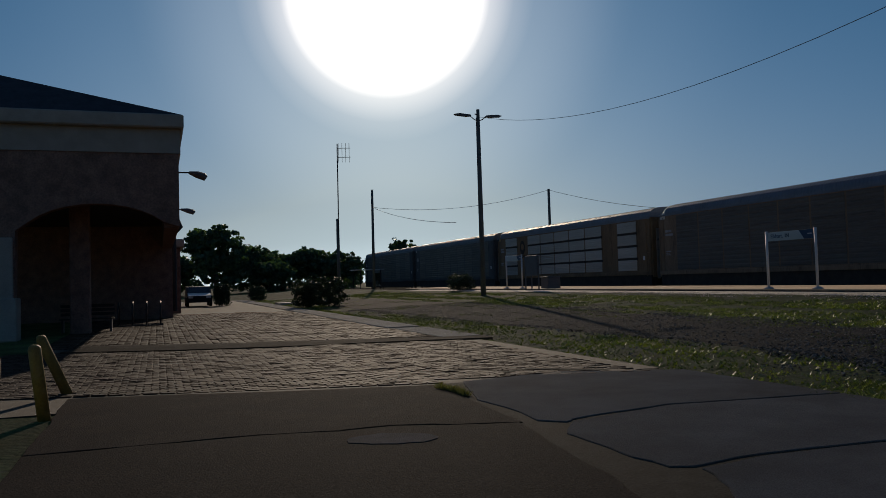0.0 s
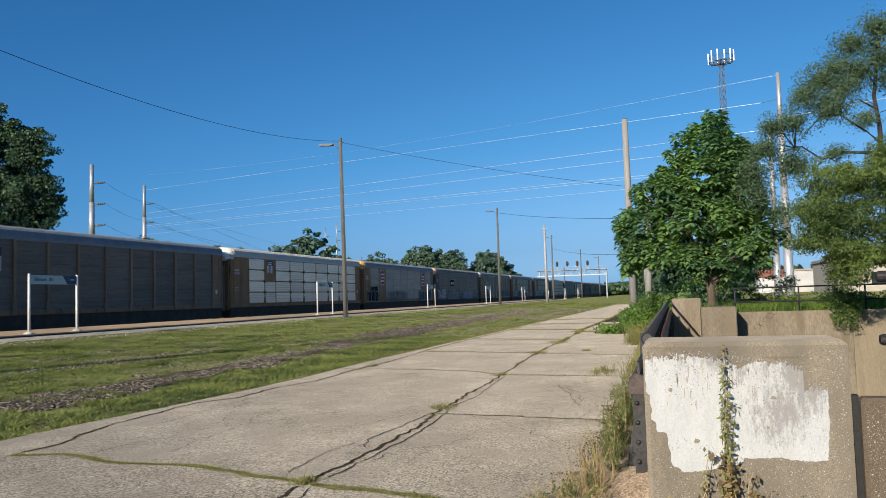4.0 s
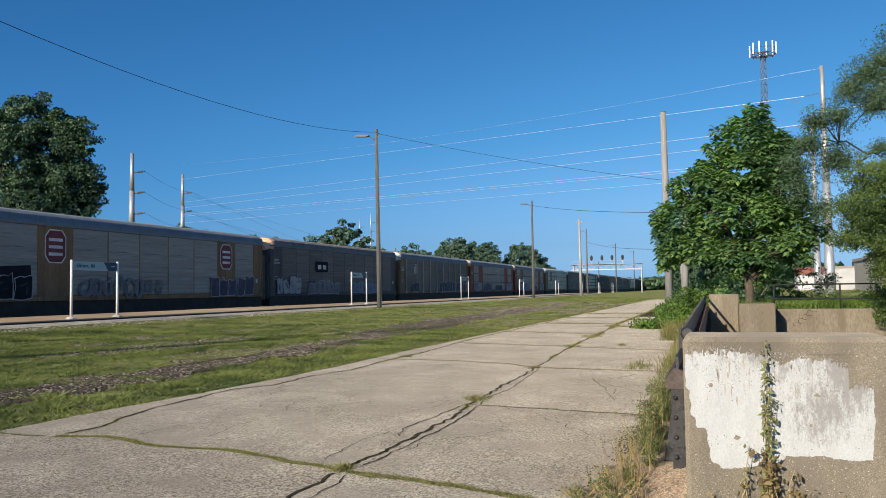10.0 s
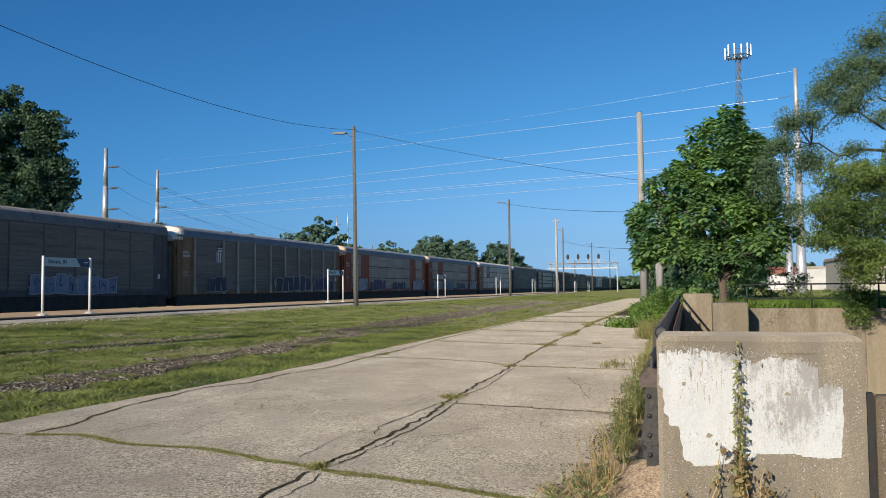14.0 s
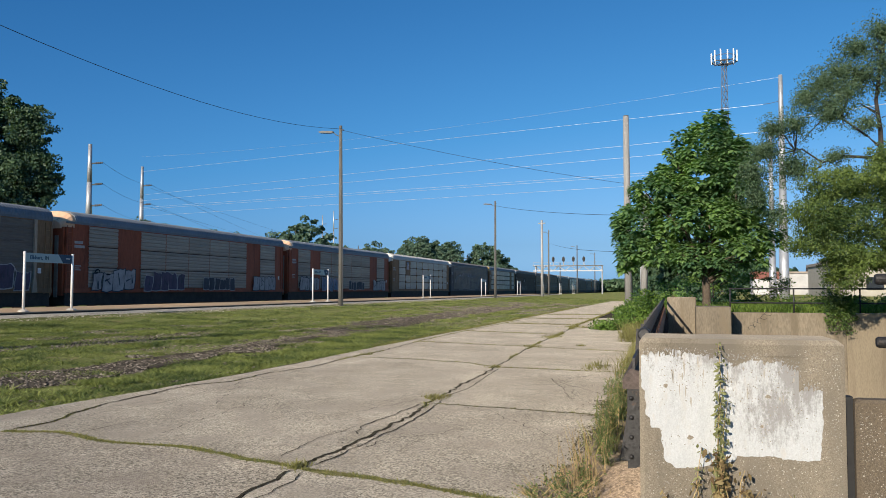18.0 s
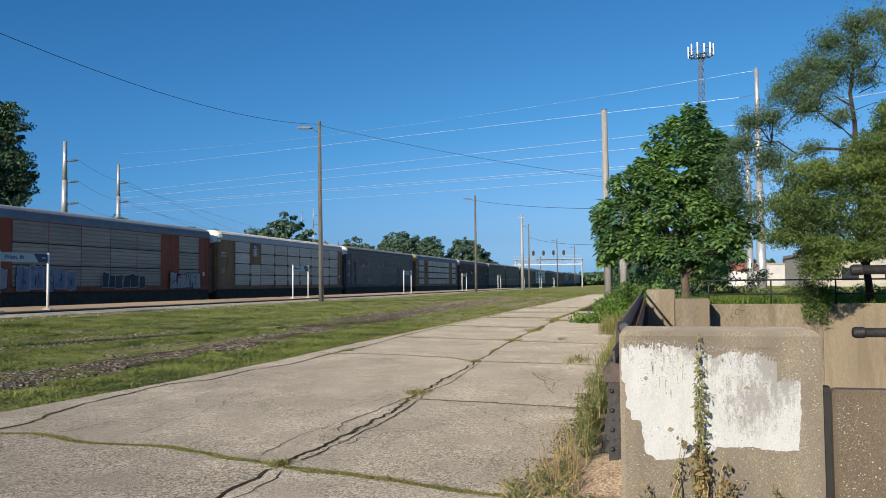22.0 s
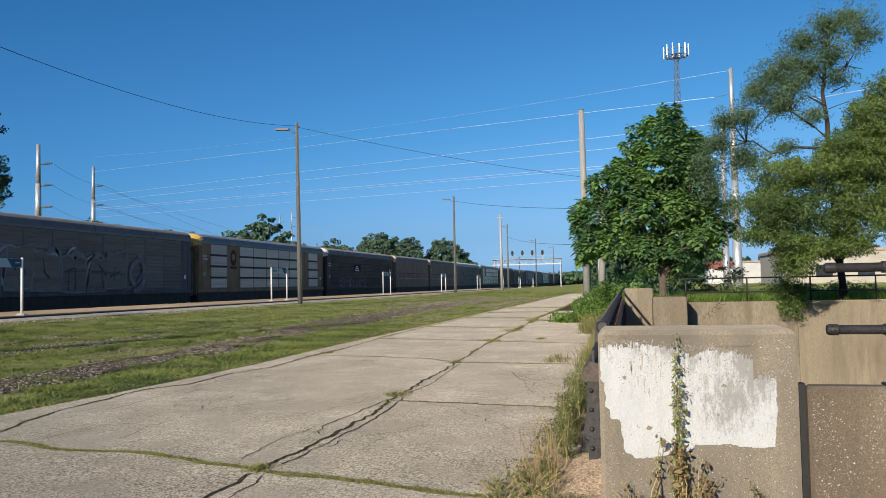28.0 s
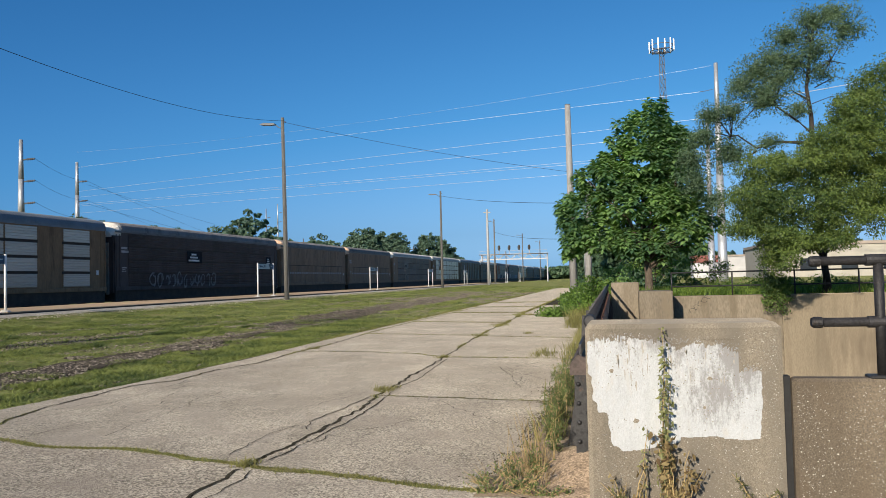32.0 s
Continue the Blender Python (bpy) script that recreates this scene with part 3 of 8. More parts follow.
def solid(name, shape, material, label, category="", kind="", group="", smooth=False):
    """A thing or piece of the setting that is a single mesh."""
    me = shape if isinstance(shape, bpy.types.Mesh) else shape.mesh(name, material, smooth)
    return tagged(new(name, me), label, category, group, kind)


def text_mesh(words, size, material, depth=0.004):
    cu = bpy.data.curves.new("letters", "FONT")
    cu.body, cu.size, cu.extrude, cu.align_x, cu.align_y = words, size, depth, "LEFT", "CENTER"
    tmp = new("letters", cu)
    me = bpy.data.meshes.new_from_object(tmp.evaluated_get(bpy.context.evaluated_depsgraph_get()))
    bpy.data.objects.remove(tmp)
    me.materials.clear()
    me.materials.append(material)
    return me


def ground_z(x, y=0.0):
    return float(np.interp(-x, [-60, -3, 0.5, 7.5, 9, 13, 17, 19, 22, 23.2, 30, 60, 400], [0.5, 0.0, -0.06, -0.06, -0.02, 0.1, 0.2, 0.28, 0.5, 0.55, 0.0, 0.2, 0.5]))


RNG = np.random.default_rng(7)

# ---- ground: one sheet, with the sunken street beside the walk ----
FAR_WALL = 30.0
gx = [-1500, -400, -120, -60, -38, -30, -29.2, -29.0, -23.2, -22, -20.5, -19, -17, -15, -13, -11, -9.5, -8.4, -7.6, -4, -1.2, -0.45, -0.3, 0.5, 2, 6, 12, 25, 45, 46, 120, 400, 1500]
gy = [-1500, -400, -150, -80, -60, -40, -25, -15, -8, -2, 3, 5.6, 6.1, 6.2, 12, 20, 29.9, FAR_WALL + 0.2, 34, 40, 50, 65, 80, 100, 130, 170, 230, 400, 900, 3000]


def sheet_z(x, y):
    if -0.4 < x < 45.5 and 6.15 < y < FAR_WALL:
        return -4.6
    z = ground_z(x, y)
    if x < -29 and x > -37.5:
        z = -0.1
    if y >= FAR_WALL and x > -0.4:
        z = 0.66 + 0.1 * min(1, max(0, x / 10))
    elif y >= FAR_WALL and x > -1.3:
        z = 0.0
    return z


gs = Shape()
gs.v = [(x, y, sheet_z(x, y) + 0.03 * noise.noise((x * 0.4, y * 0.4, 0)) * (abs(x + 15) < 7)) for y in gy for x in gx]
w = len(gx)
gs.f = [(j * w + i, j * w + i + 1, (j + 1) * w + i + 1, (j + 1) * w + i) for j in range(len(gy) - 1) for i in range(w - 1)]
solid("ground", gs, M["grass_soil"], "worn green grass over dry brown soil", kind="structure")

# dark railway gravel in the grass: wide beside the near pole, a narrow belt further on
def wavy(xs, y0, y1, step, amp, seed):
    return [(xs(y) + amp * noise.noise((y * 0.55, seed, 3.3)) + amp * 0.6 * noise.noise((y * 1.9, seed, 1.3)), y) for y in np.arange(y0, y1 + 0.01, step)]


gl = lambda y: float(np.interp(y, [-60, -40, -20, -13, -2, 4, 8, 11, 17, 22, 29, 35, 45, 61, 77, 103], [-15.9, -15.9, -15.2, -15, -15.2, -14.6, -11.6, -10.7, -10.8, -11.4, -12.7, -13.3, -13.4, -13.9, -14.4, -14.6]))
gr = lambda y: float(np.interp(y, [-60, -25, -12, -8, -1, 3, 8, 11, 15, 18, 23, 27, 37, 49, 75, 96, 110], [-9.8, -9.7, -10.3, -9.4, -8.6, -8.9, -9.4, -9.35, -9.6, -9.9, -10.4, -10.1, -10.8, -11.2, -11.6, -12.9, -13.5]))
left, right = wavy(gl, -60, 64, 0.5, 0.5, 1), wavy(gr, -60, 64, 0.5, 0.3, 2)
gb = Shape()
for (xa, y), (xb, _) in zip(left, right):
    gb.v += [(xa + (xb - xa) * k / 8, y, ground_z(xa + (xb - xa) * k / 8) + (0.028 if 0 < k < 8 else -0.05)) for k in range(9)]
gb.f = [(r * 9 + k, r * 9 + k + 1, (r + 1) * 9 + k + 1, (r + 1) * 9 + k) for r in range(len(left) - 1) for k in range(8)]
solid("gravel_bed", gb, M["gravel"], "bed of dark grey railway gravel in the grass", kind="structure")


def in_gravel(x, y):
    return np.interp(y, [p[1] for p in left], [p[0] for p in left]) < x < np.interp(y, [p[1] for p in right], [p[0] for p in right])


def scatter_stones(name, pts, sizes, material, label):
    """Small angular stones, joined."""
    base = np.array([(-0.5, -0.4, -0.4), (0.55, -0.3, -0.4), (0.0, 0.55, -0.4), (-0.35, -0.3, 0.45), (0.4, -0.15, 0.5), (0.0, 0.4, 0.4)])
    fa = np.array([(3, 4, 5), (0, 1, 4), (0, 4, 3), (1, 2, 5), (1, 5, 4), (2, 0, 3), (2, 3, 5)])
    n = len(pts)
    v = base[None] * (1 + 0.45 * RNG.uniform(-1, 1, (n, 6, 3)))
    v *= (1.1 * sizes[:, None, None] * RNG.uniform(0.6, 1.2, (n, 1, 3)) * np.array([1.15, 1.15, 0.5]))
    a = RNG.uniform(0, 6.28, n)
    c, s = np.cos(a)[:, None], np.sin(a)[:, None]
    x, y = v[..., 0] * c - v[..., 1] * s, v[..., 0] * s + v[..., 1] * c
    v = np.stack([x, y, v[..., 2] + x * RNG.uniform(-0.5, 0.5, (n, 1))], -1) + pts[:, None]
    f = (fa[None] + 6 * np.arange(n)[:, None, None]).reshape(-1, 3)
    return solid(name, raw_mesh(name, v.reshape(-1, 3), f, material), material, label, kind="stuff")


def worn(x, y):
    """How thin the grass is: stony patches drawn out along the railway."""
    return noise.noise((x * 0.8, y * 0.13, 4.0)) + 0.8 * noise.noise((x * 1.7, y * 0.7, 11))


pts = []
while len(pts) < 72000:
    u = RNG.random()
    y = RNG.uniform(-12, 26) if u < 0.66 else RNG.uniform(26, 85) if u < 0.86 else RNG.uniform(-40, -12)
    x = RNG.uniform(-17.5, -8)
    edge = in_gravel(x + 0.9 * noise.noise((x * 0.9, y * 0.7, 17)), y)
    if edge and y < 64 or (RNG.random() < 0.35 and worn(x, y) < -0.22) or (y > 50 and worn(x, y) < 0.05):
        pts.append((x, y, ground_z(x) + (0.026 if edge else 0.012)))
pts = np.array(pts)
scatter_stones("gravel", pts, RNG.uniform(0.018, 0.043, len(pts)) * RNG.choice((0.75, 0.9, 1.1, 1.5), len(pts)) * (1 + 0.012 * np.maximum(0, pts[:, 1] - 15)), M["stone"], "loose grey-brown angular railway stones")
pts = np.array([(x, y, ground_z(x) + 0.02) for x, y in zip(RNG.normal(-22.1, 0.7, 15000).clip(-23.3, -21.0), RNG.uniform(-40, 90, 15000)) if noise.noise((x * 1.5, y * 0.5, 8)) > -0.15])
scatter_stones("pale_stones", pts, RNG.uniform(0.02, 0.045, len(pts)), M["pale_gravel"], "pale crushed stone along the platform")
pb = Shape()
for (xa, y) in wavy(lambda y: -20.9, -70, 170, 1.0, 0.5, 5):
    pb.v += [(-23.25, y, 0.575), (-22.6, y, ground_z(-22.6) + 0.03), (xa, y, ground_z(xa) - 0.03)]
pb.f = [(3 * r + k, 3 * r + k + 1, 3 * r + 4 + k, 3 * r + 3 + k) for r in range(len(pb.v) // 3 - 1) for k in range(2)]
solid("pale_gravel_strip", pb, M["pale_gravel"], "strip of pale gravel beside the platform edge", kind="structure")

# ---- grass blades ----
def blades(pts, height, width, lean=0.5, per=4, spread=0.05, short=False):
    """Tufts of thin blades at the given places."""
    n = len(pts) * per
    p = np.repeat(np.asarray(pts, float), per, 0)
    p[:, :2] += RNG.normal(0, spread, (n, 2))
    h = np.repeat(np.asarray(height, float) * np.ones(len(pts)), per) * RNG.uniform(0.5, 1.2, n)
    a = RNG.uniform(0, 6.28, n)
    wv = np.stack([np.cos(a), np.sin(a), 0 * a], 1) * (width * RNG.uniform(0.6, 1.3, n))[:, None]
    tip = p + np.stack([RNG.normal(0, lean, n) * h, RNG.normal(0, lean, n) * h, h], 1)
    if short:
        return np.stack([p - wv, p + wv, tip], 1).reshape(-1, 3), np.arange(3 * n).reshape(-1, 3)
    mid = p * 0.45 + tip * 0.55 - np.stack([0.15 * (tip - p)[:, 0], 0.15 * (tip - p)[:, 1], -0.08 * h], 1)
    v = np.stack([p - wv, p + wv, mid + 0.7 * wv, mid - 0.7 * wv, tip], 1).reshape(-1, 3)
    k = 5 * np.arange(n)[:, None]
    f = np.concatenate([k + [[0, 1, 2]], k + [[0, 2, 3]], k + [[3, 2, 4]]])
    return v, f


pts, hs = [], []
while len(pts) < 84000:
    y = RNG.uniform(-8, 30) if RNG.random() < 0.86 else RNG.uniform(-40, 60)
    x = RNG.uniform(-20.9 + 0.9 * noise.noise((0, y * 0.6, 31)), -7.65)
    small = noise.noise((x * 1.7, y * 1.3, 11))
    bare = worn(x, y)
    if in_gravel(x + 1.1 * noise.noise((x * 0.9, y * 0.7, 17)) + 0.5 * small, y):
        if noise.noise((x * 0.75, y * 0.4, 2)) + 0.5 * small < (0.3 if y < 20 else -0.02):
            continue
    elif x < -9.1 and bare < -0.12 and RNG.random() > 0.15 + 0.8 * max(0, 0.2 + bare):
        continue
    lump = noise.noise((x * 3.4, y * 3.4, 23)) + 0.6 * noise.noise((x * 8.0, y * 8.0, 29))
    if lump < -0.22 and RNG.random() < 0.8:
        continue
    near_edge = x > -8.9
    pts.append((x, y, ground_z(x) - 0.01))
    hs.append((0.016 + 0.03 * RNG.random() + 0.1 * max(0, small - 0.1) + 0.07 * max(0, lump)) * (1.2 if near_edge and RNG.random() < 0.4 else 1))
v, f = blades(np.array(pts), np.array(hs), 0.013, 1.3, 6, 0.08, True)
solid("grass", raw_mesh("grass", v, f, LEAF["grass"]), None, "short patchy green grass", kind="stuff")

pts = np.array([(x, y, ground_z(x) - 0.01) for x, y in zip(RNG.uniform(-21.0, -7.9, 46000), np.concatenate([RNG.uniform(26, 130, 22000), RNG.uniform(-75, -7, 24000)])) if worn(x, y) > -0.15 and (not in_gravel(x, y) or noise.noise((x * 0.75, y * 0.25, 2)) > 0.15)])
v, f = blades(pts, 0.06, 0.034, 0.9, 5, 0.14, True)
solid("far_grass_tufts", raw_mesh("far_grass_tufts", v, f, LEAF["grass"]), None, "patchy green grass farther along", kind="stuff")

# ---- paved walk: cracked slabs, each a piece ----
bedg = Shape().box(-7.58, -0.5, -10.9, 6.2, -0.14, -0.014).box(-7.58, -0.5, 6.2, 110, -0.14, -0.014)
walk_way = solid("pavement", bedg, M["soil"], "old concrete walk, cracked and weedy", kind="structure")


def jag(a, b, seed, amp=0.05, step=0.14):
    """A ragged line from a to b, the same for both slabs that share it."""
    n = max(2, int(math.dist(a, b) / step))
    d = Vector((b[0] - a[0], b[1] - a[1])).normalized()
    out = []
    for i in range(n):
        u = i / n
        o = amp * (noise.noise((u * n * 0.23, seed * 3.1, 0)) * 1.4 + 0.6 * noise.noise((u * n * 0.9, seed * 3.1, 5)) + 0.3 * noise.noise((u * n * 2.3, seed * 3.1, 9))) * min(1, 4 * u, 4 * (1 - u) + 0.02)
        out.append((a[0] + (b[0] - a[0]) * u - d.y * o, a[1] + (b[1] - a[1]) * u + d.x * o))
    return out


def inset(ring, r):
    """The outline drawn in by r."""
    n, out = len(ring), []
    for i in range(n):
        p, q, s = Vector(ring[i - 1]), Vector(ring[i]), Vector(ring[(i + 1) % n])
        d = (s - p).normalized() if (s - p).length > 1e-6 else Vector((1, 0))
        out.append((q.x - d.y * r, q.y + d.x * r))
    return out


def slab(name, ring, top, material, parent, gap=0.02, tilt=(0, 0), thick=0.1):
    """A slab with a ragged outline (counter-clockwise) and a worn rim."""
    c = (sum(p[0] for p in ring) / len(ring), sum(p[1] for p in ring) / len(ring))
    lo, hi = inset(ring, gap * 0.55), inset(ring, gap * 0.55 + 0.008)
    n = len(ring)
    zt = lambda p: top + tilt[0] * (p[0] - c[0]) + tilt[1] * (p[1] - c[1])
    v = [(p[0] - c[0], p[1] - c[1], -thick) for p in lo] + [(p[0] - c[0], p[1] - c[1], zt(p) - 0.006) for p in lo] + [(p[0] - c[0], p[1] - c[1], zt(p)) for p in hi]
    f = [(k, (k + 1) % n, n + (k + 1) % n, n + k) for k in range(n)] + [(n + k, n + (k + 1) % n, 2 * n + (k + 1) % n, 2 * n + k) for k in range(n)] + [tuple(range(2 * n, 3 * n))]
    s = Shape().add(v, f)
    return part(name, s, material, parent, at=(c[0], c[1], 0))


# the walk's long joints (x at each y), and where the cross joints of each column meet them
LONG = (
    ((-8, -7.8), (0, -7.6), (5, -7.85), (7, -7.87), (8.8, -7.8), (10.8, -7.62), (12.7, -7.5), (15.4, -7.46), (20.3, -7.6), (110, -7.6)),
    ((5.2, -6.8), (6.1, -6.86), (6.7, -6.97), (7.05, -6.93), (7.65, -6.88), (8.6, -7.17), (9.2, -7.28), (9.9, -7.27), (11.2, -7.42), (11.85, -7.02), (13.2, -7.1), (14.5, -6.82), (16.7, -6.96), (18.8, -6.91), (22.5, -7.18), (27, -7.3), (110, -7.3)),
    ((4.2, -3.06), (6.3, -3.1), (7.0, -3.05), (9.0, -3.03), (10.3, -3.16), (12.4, -3.22), (14.2, -3.28), (15.6, -3.32), (20, -3.56), (23.2, -3.65), (26.6, -3.63), (34, -3.85), (110, -3.9)),
    ((4.2, -0.66), (110, -0.66)),
)
WOBBLE = (0.06, 0.12, 0.13, 0.04)
CROSS = (
    ((5.2, 5.2), (7.1, 7.05), (17.25, 16.9), (22.7, 22.5), (28.8, 28.8), (36, 35.9), (42.1, 42.3), (49.5, 49.2), (58, 58), (68, 68), (80, 80), (94, 94), (109, 109)),
    ((5.2, 4.2), (7.05, 6.3), (16.9, 15.62), (22.5, 21.4), (28.8, 27.3), (35.9, 34.8), (42.3, 42.2), (49.2, 49.6), (58, 58), (68, 68), (80, 80), (94, 94), (109, 109)),
    ((4.2, 4.2), (6.3, 5.72), (10.4, 9.95), (15.5, 15.2), (21.2, 20.2), (33.0, 31.4), (44, 44)),
)
# the weedy joint swings up before it meets the edge
SWING = {(0, 1): ((-7.3, 6.98),), (1, 1): ((-6.35, 7.14), (-5.36, 6.84), (-4.7, 6.85), (-4.32, 6.77), (-3.62, 6.5)), (2, 1): ((-2.61, 6.19), (-2.16, 6.07), (-1.56, 5.9)), (1, 2): ((-5.66, 16.86), (-4.24, 16.36))}


def joint_x(c, y):
    a = WOBBLE[c]
    return float(np.interp(y, [p[0] for p in LONG[c]], [p[1] for p in LONG[c]])) + a * (0.5 * noise.noise((y * 1.1, c * 3.1, 0)) + 0.5 * noise.noise((y * 3.7, c * 3.1, 5)) + 0.25 * noise.noise((y * 9, c * 3.1, 9)))


def long_joint(c, y0, y1):
    """The ragged long joint c from y0 up to y1, without its last point."""
    n = max(2, int((y1 - y0) / (0.08 if y0 < 25 else 0.4)))
    return [(joint_x(c, y0 + (y1 - y0) * i / n), y0 + (y1 - y0) * i / n) for i in range(n)]


def cross_joint(c, r):
    """A ragged cross joint of column c, from one long joint to the next, without its last point."""
    y0, y1 = CROSS[c][r]
    pts_ = [(joint_x(c, y0), y0), *SWING.get((c, r), ()), (joint_x(c + 1, y1), y1)]
    return [p for i in range(len(pts_) - 1) for p in jag(pts_[i], pts_[i + 1], 100 + 20 * r + 5 * c + 0.7 * i, 0.07 if r > 1 else 0.035, 0.1)]


def walk_slabs():
    """Three columns of slabs between the joints."""
    for c in range(3):
        for r in range(1 if c < 2 else 0, len(CROSS[c]) - 1):
            (ya, yb), (yc, yd) = CROSS[c][r], CROSS[c][r + 1]
            ring = cross_joint(c, r) + long_joint(c + 1, yb, yd) + [(joint_x(c + 1, yd), yd)] + cross_joint(c, r + 1)[:0:-1] + [(joint_x(c, yc), yc)] + long_joint(c, ya, yc)[:0:-1]
            slab("slab", ring, RNG.uniform(-0.0015, 0.0015), M["slab"], walk_way, (0.016, 0.03, 0.03)[c] if ya < 45 else 0.025)
    # the near apron: pale concrete beside dark asphalt, with open cracks
    near = [
        ([(-7.78, -3.1), (-6.8, -2.8), (-6.2, -2.66), (-4.6, -2.5), (-3.42, -3.2), (-3.25, 1.0), *long_joint(2, 4.2, 6.3), (joint_x(2, 6.3), 6.3), *cross_joint(1, 1)[::-1], *cross_joint(0, 1)[::-1], (-7.85, 5.2)], "slab_near"),
        ([(-7.8, -10.4), (-6.2, -11.2), (-4.5, -10.9), (-4.05, -9.3), (-4.12, -8.25), (-4.06, -7.71), (-4.27, -7.5), (-4.4, -7.6), (-5.7, -7.9), (-7.85, -7.6)], "asphalt"),
        ([(-7.85, -7.55), (-5.7, -7.85), (-4.35, -7.5), (-4.0, -7.0), (-4.01, -6.45), (-3.99, -5.9), (-4.05, -5.53), (-4.23, -5.45), (-5.0, -5.56), (-6.1, -5.5), (-7.82, -5.3)], "asphalt"),
        ([(-7.82, -5.25), (-6.1, -5.45), (-5.0, -5.5), (-4.23, -5.38), (-4.07, -4.9), (-3.9, -4.6), (-3.6, -3.3), (-4.6, -2.56), (-6.2, -2.72), (-6.8, -2.86), (-7.8, -3.15)], "asphalt"),
        # these two carry the backlit darkness in their colour
        ([(-3.86, -7.7), (-3.76, -7.0), (-3.64, -6.27), (-3.55, -5.48), (-3.42, -4.9), (-3.36, -3.2), (-3.19, 1.0), (-3.0, 4.15), (-0.9, 4.15), (0.6, 3.0), (0.62, -8.3), (-1.4, -8.27), (-2.14, -8.1), (-2.72, -8.12), (-3.2, -7.9)], "concrete_backlit"),
        ([(-4.06, -10.8), (-2.07, -11.3), (-0.65, -11.8), (0.62, -12.15), (0.62, -8.34), (-1.4, -8.31), (-2.14, -8.14), (-2.72, -8.16), (-3.2, -7.94), (-3.9, -7.7), (-3.99, -9.3)], "concrete_backlit"),
    ]
    for k, (corner, kind) in enumerate(near):
        ring = [p for i in range(len(corner)) for p in (jag(corner[i], corner[(i + 1) % len(corner)], 700 + 20 * k + i, 0.03))]
        area = sum(ring[i - 1][0] * ring[i][1] - ring[i][0] * ring[i - 1][1] for i in range(len(ring)))
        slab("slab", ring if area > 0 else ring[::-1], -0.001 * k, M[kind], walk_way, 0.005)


walk_slabs()
apron = Shape().box(-0.55, 4.0, -10.9, 5.9, -0.16, -0.06)
solid("apron_ground", apron, M["soil"], "packed earth beside the walk", kind="structure")
pr = [(-2.5 + 0.4 * math.cos(a) * (1 + 0.15 * noise.noise((a * 2, 0, 0))), -7.49 + 0.25 * math.sin(a) * (1 + 0.3 * noise.noise((a * 2, 5, 0))) - 0.08 * math.cos(a)) for a in np.arange(0, 6.28, 0.3)]
solid("asphalt_patch", Shape().prism(pr, 2, -0.02, 0.003), M["patch"], "dark asphalt patch in the concrete", kind="structure")
# hairline cracks
hair = Shape()
for x0, y0, x1, y1, sd in ((-6.2, 8.2, -4.4, 10.6, 1), (-5.2, 7.4, -5.6, 10.8, 2), (-6.9, 12.0, -5.8, 9.4, 3), (-2.7, 10.4, -1.2, 8.4, 4), (-2.2, 8.6, -2.9, 7.2, 5), (-2.5, 12.4, -1.4, 13.6, 6), (-1.9, 13.9, -1.3, 11.6, 7), (-5.8, -0.6, -3.6, 0.9, 8), (-3.9, 9.0, -3.35, 10.8, 10), (-2.4, 16.5, -1.2, 19.2, 11)) + ((-7.3, 8.0, -6.7, 9.9, 23), (-6.1, 6.9, -5.9, 8.4, 24), (-2.0, 13.9, -1.3, 11.2, 25), (-1.75, 13.2, -0.95, 11.9, 26), (-1.35, 14.6, -1.9, 13.2, 27), (-6.6, 21, -4.5, 19, 19), (-2.6, 22, -1.2, 25, 20), (-6.9, 26, -4, 24.5, 21)):
    ln_ = jag((x0, y0), (x1, y1), 900 + sd, 0.05 if sd > 12 else 0.12, 0.09)
    for i in range(len(ln_) - 1):
        (a, b), (c, d) = ln_[i], ln_[i + 1]
        t = Vector((c - a, d - b)).normalized() * RNG.uniform(0.001, 0.006) * (1.35 if sd > 12 else 1)
        hair.add([(a - t.y, b + t.x, 0.004), (a + t.y, b - t.x, 0.004), (c + t.y, d - t.x, 0.004), (c - t.y, d + t.x, 0.004)], [(0, 1, 2, 3)])
solid("hairline_cracks", hair, M["soil"], "fine dark cracks in the concrete walk", kind="stuff")
# weeds in the joints: a ragged mat of moss and soil, and short blades on it
mat_, pts, hs = Shape(), [], []


def weedy(line, dens, h, wd, seed):
    sides = []
    for i, (x, y) in enumerate(line):
        q, p = line[max(0, i - 1)], line[min(len(line) - 1, i + 1)]
        d = Vector((p[0] - q[0], p[1] - q[1])).normalized()
        k = [max(0.012, wd * (0.75 + 1.1 * noise.noise((x * 2.3, y * 2.3, seed + s_)))) for s_ in (0, 7)]
        sides.append(((x - d.y * k[0], y + d.x * k[0]), (x + d.y * k[1], y - d.x * k[1])))
    for (a, b), (c, e) in zip(sides[:-1], sides[1:]):
        mat_.add([(*a, 0.0032), (*b, 0.0032), (*e, 0.0036), (*c, 0.0036)], [(0, 1, 2, 3)])
        n = dens * math.dist(a, c)
        for _ in range(int(n + RNG.random())):
            u, w_ = RNG.random(), RNG.normal(0.5, 0.28)
            pts.append((a[0] + (b[0] - a[0]) * w_ + (c[0] - a[0]) * u, a[1] + (b[1] - a[1]) * w_ + (c[1] - a[1]) * u, -0.01))
            hs.append(h * RNG.uniform(0.5, 1.5))


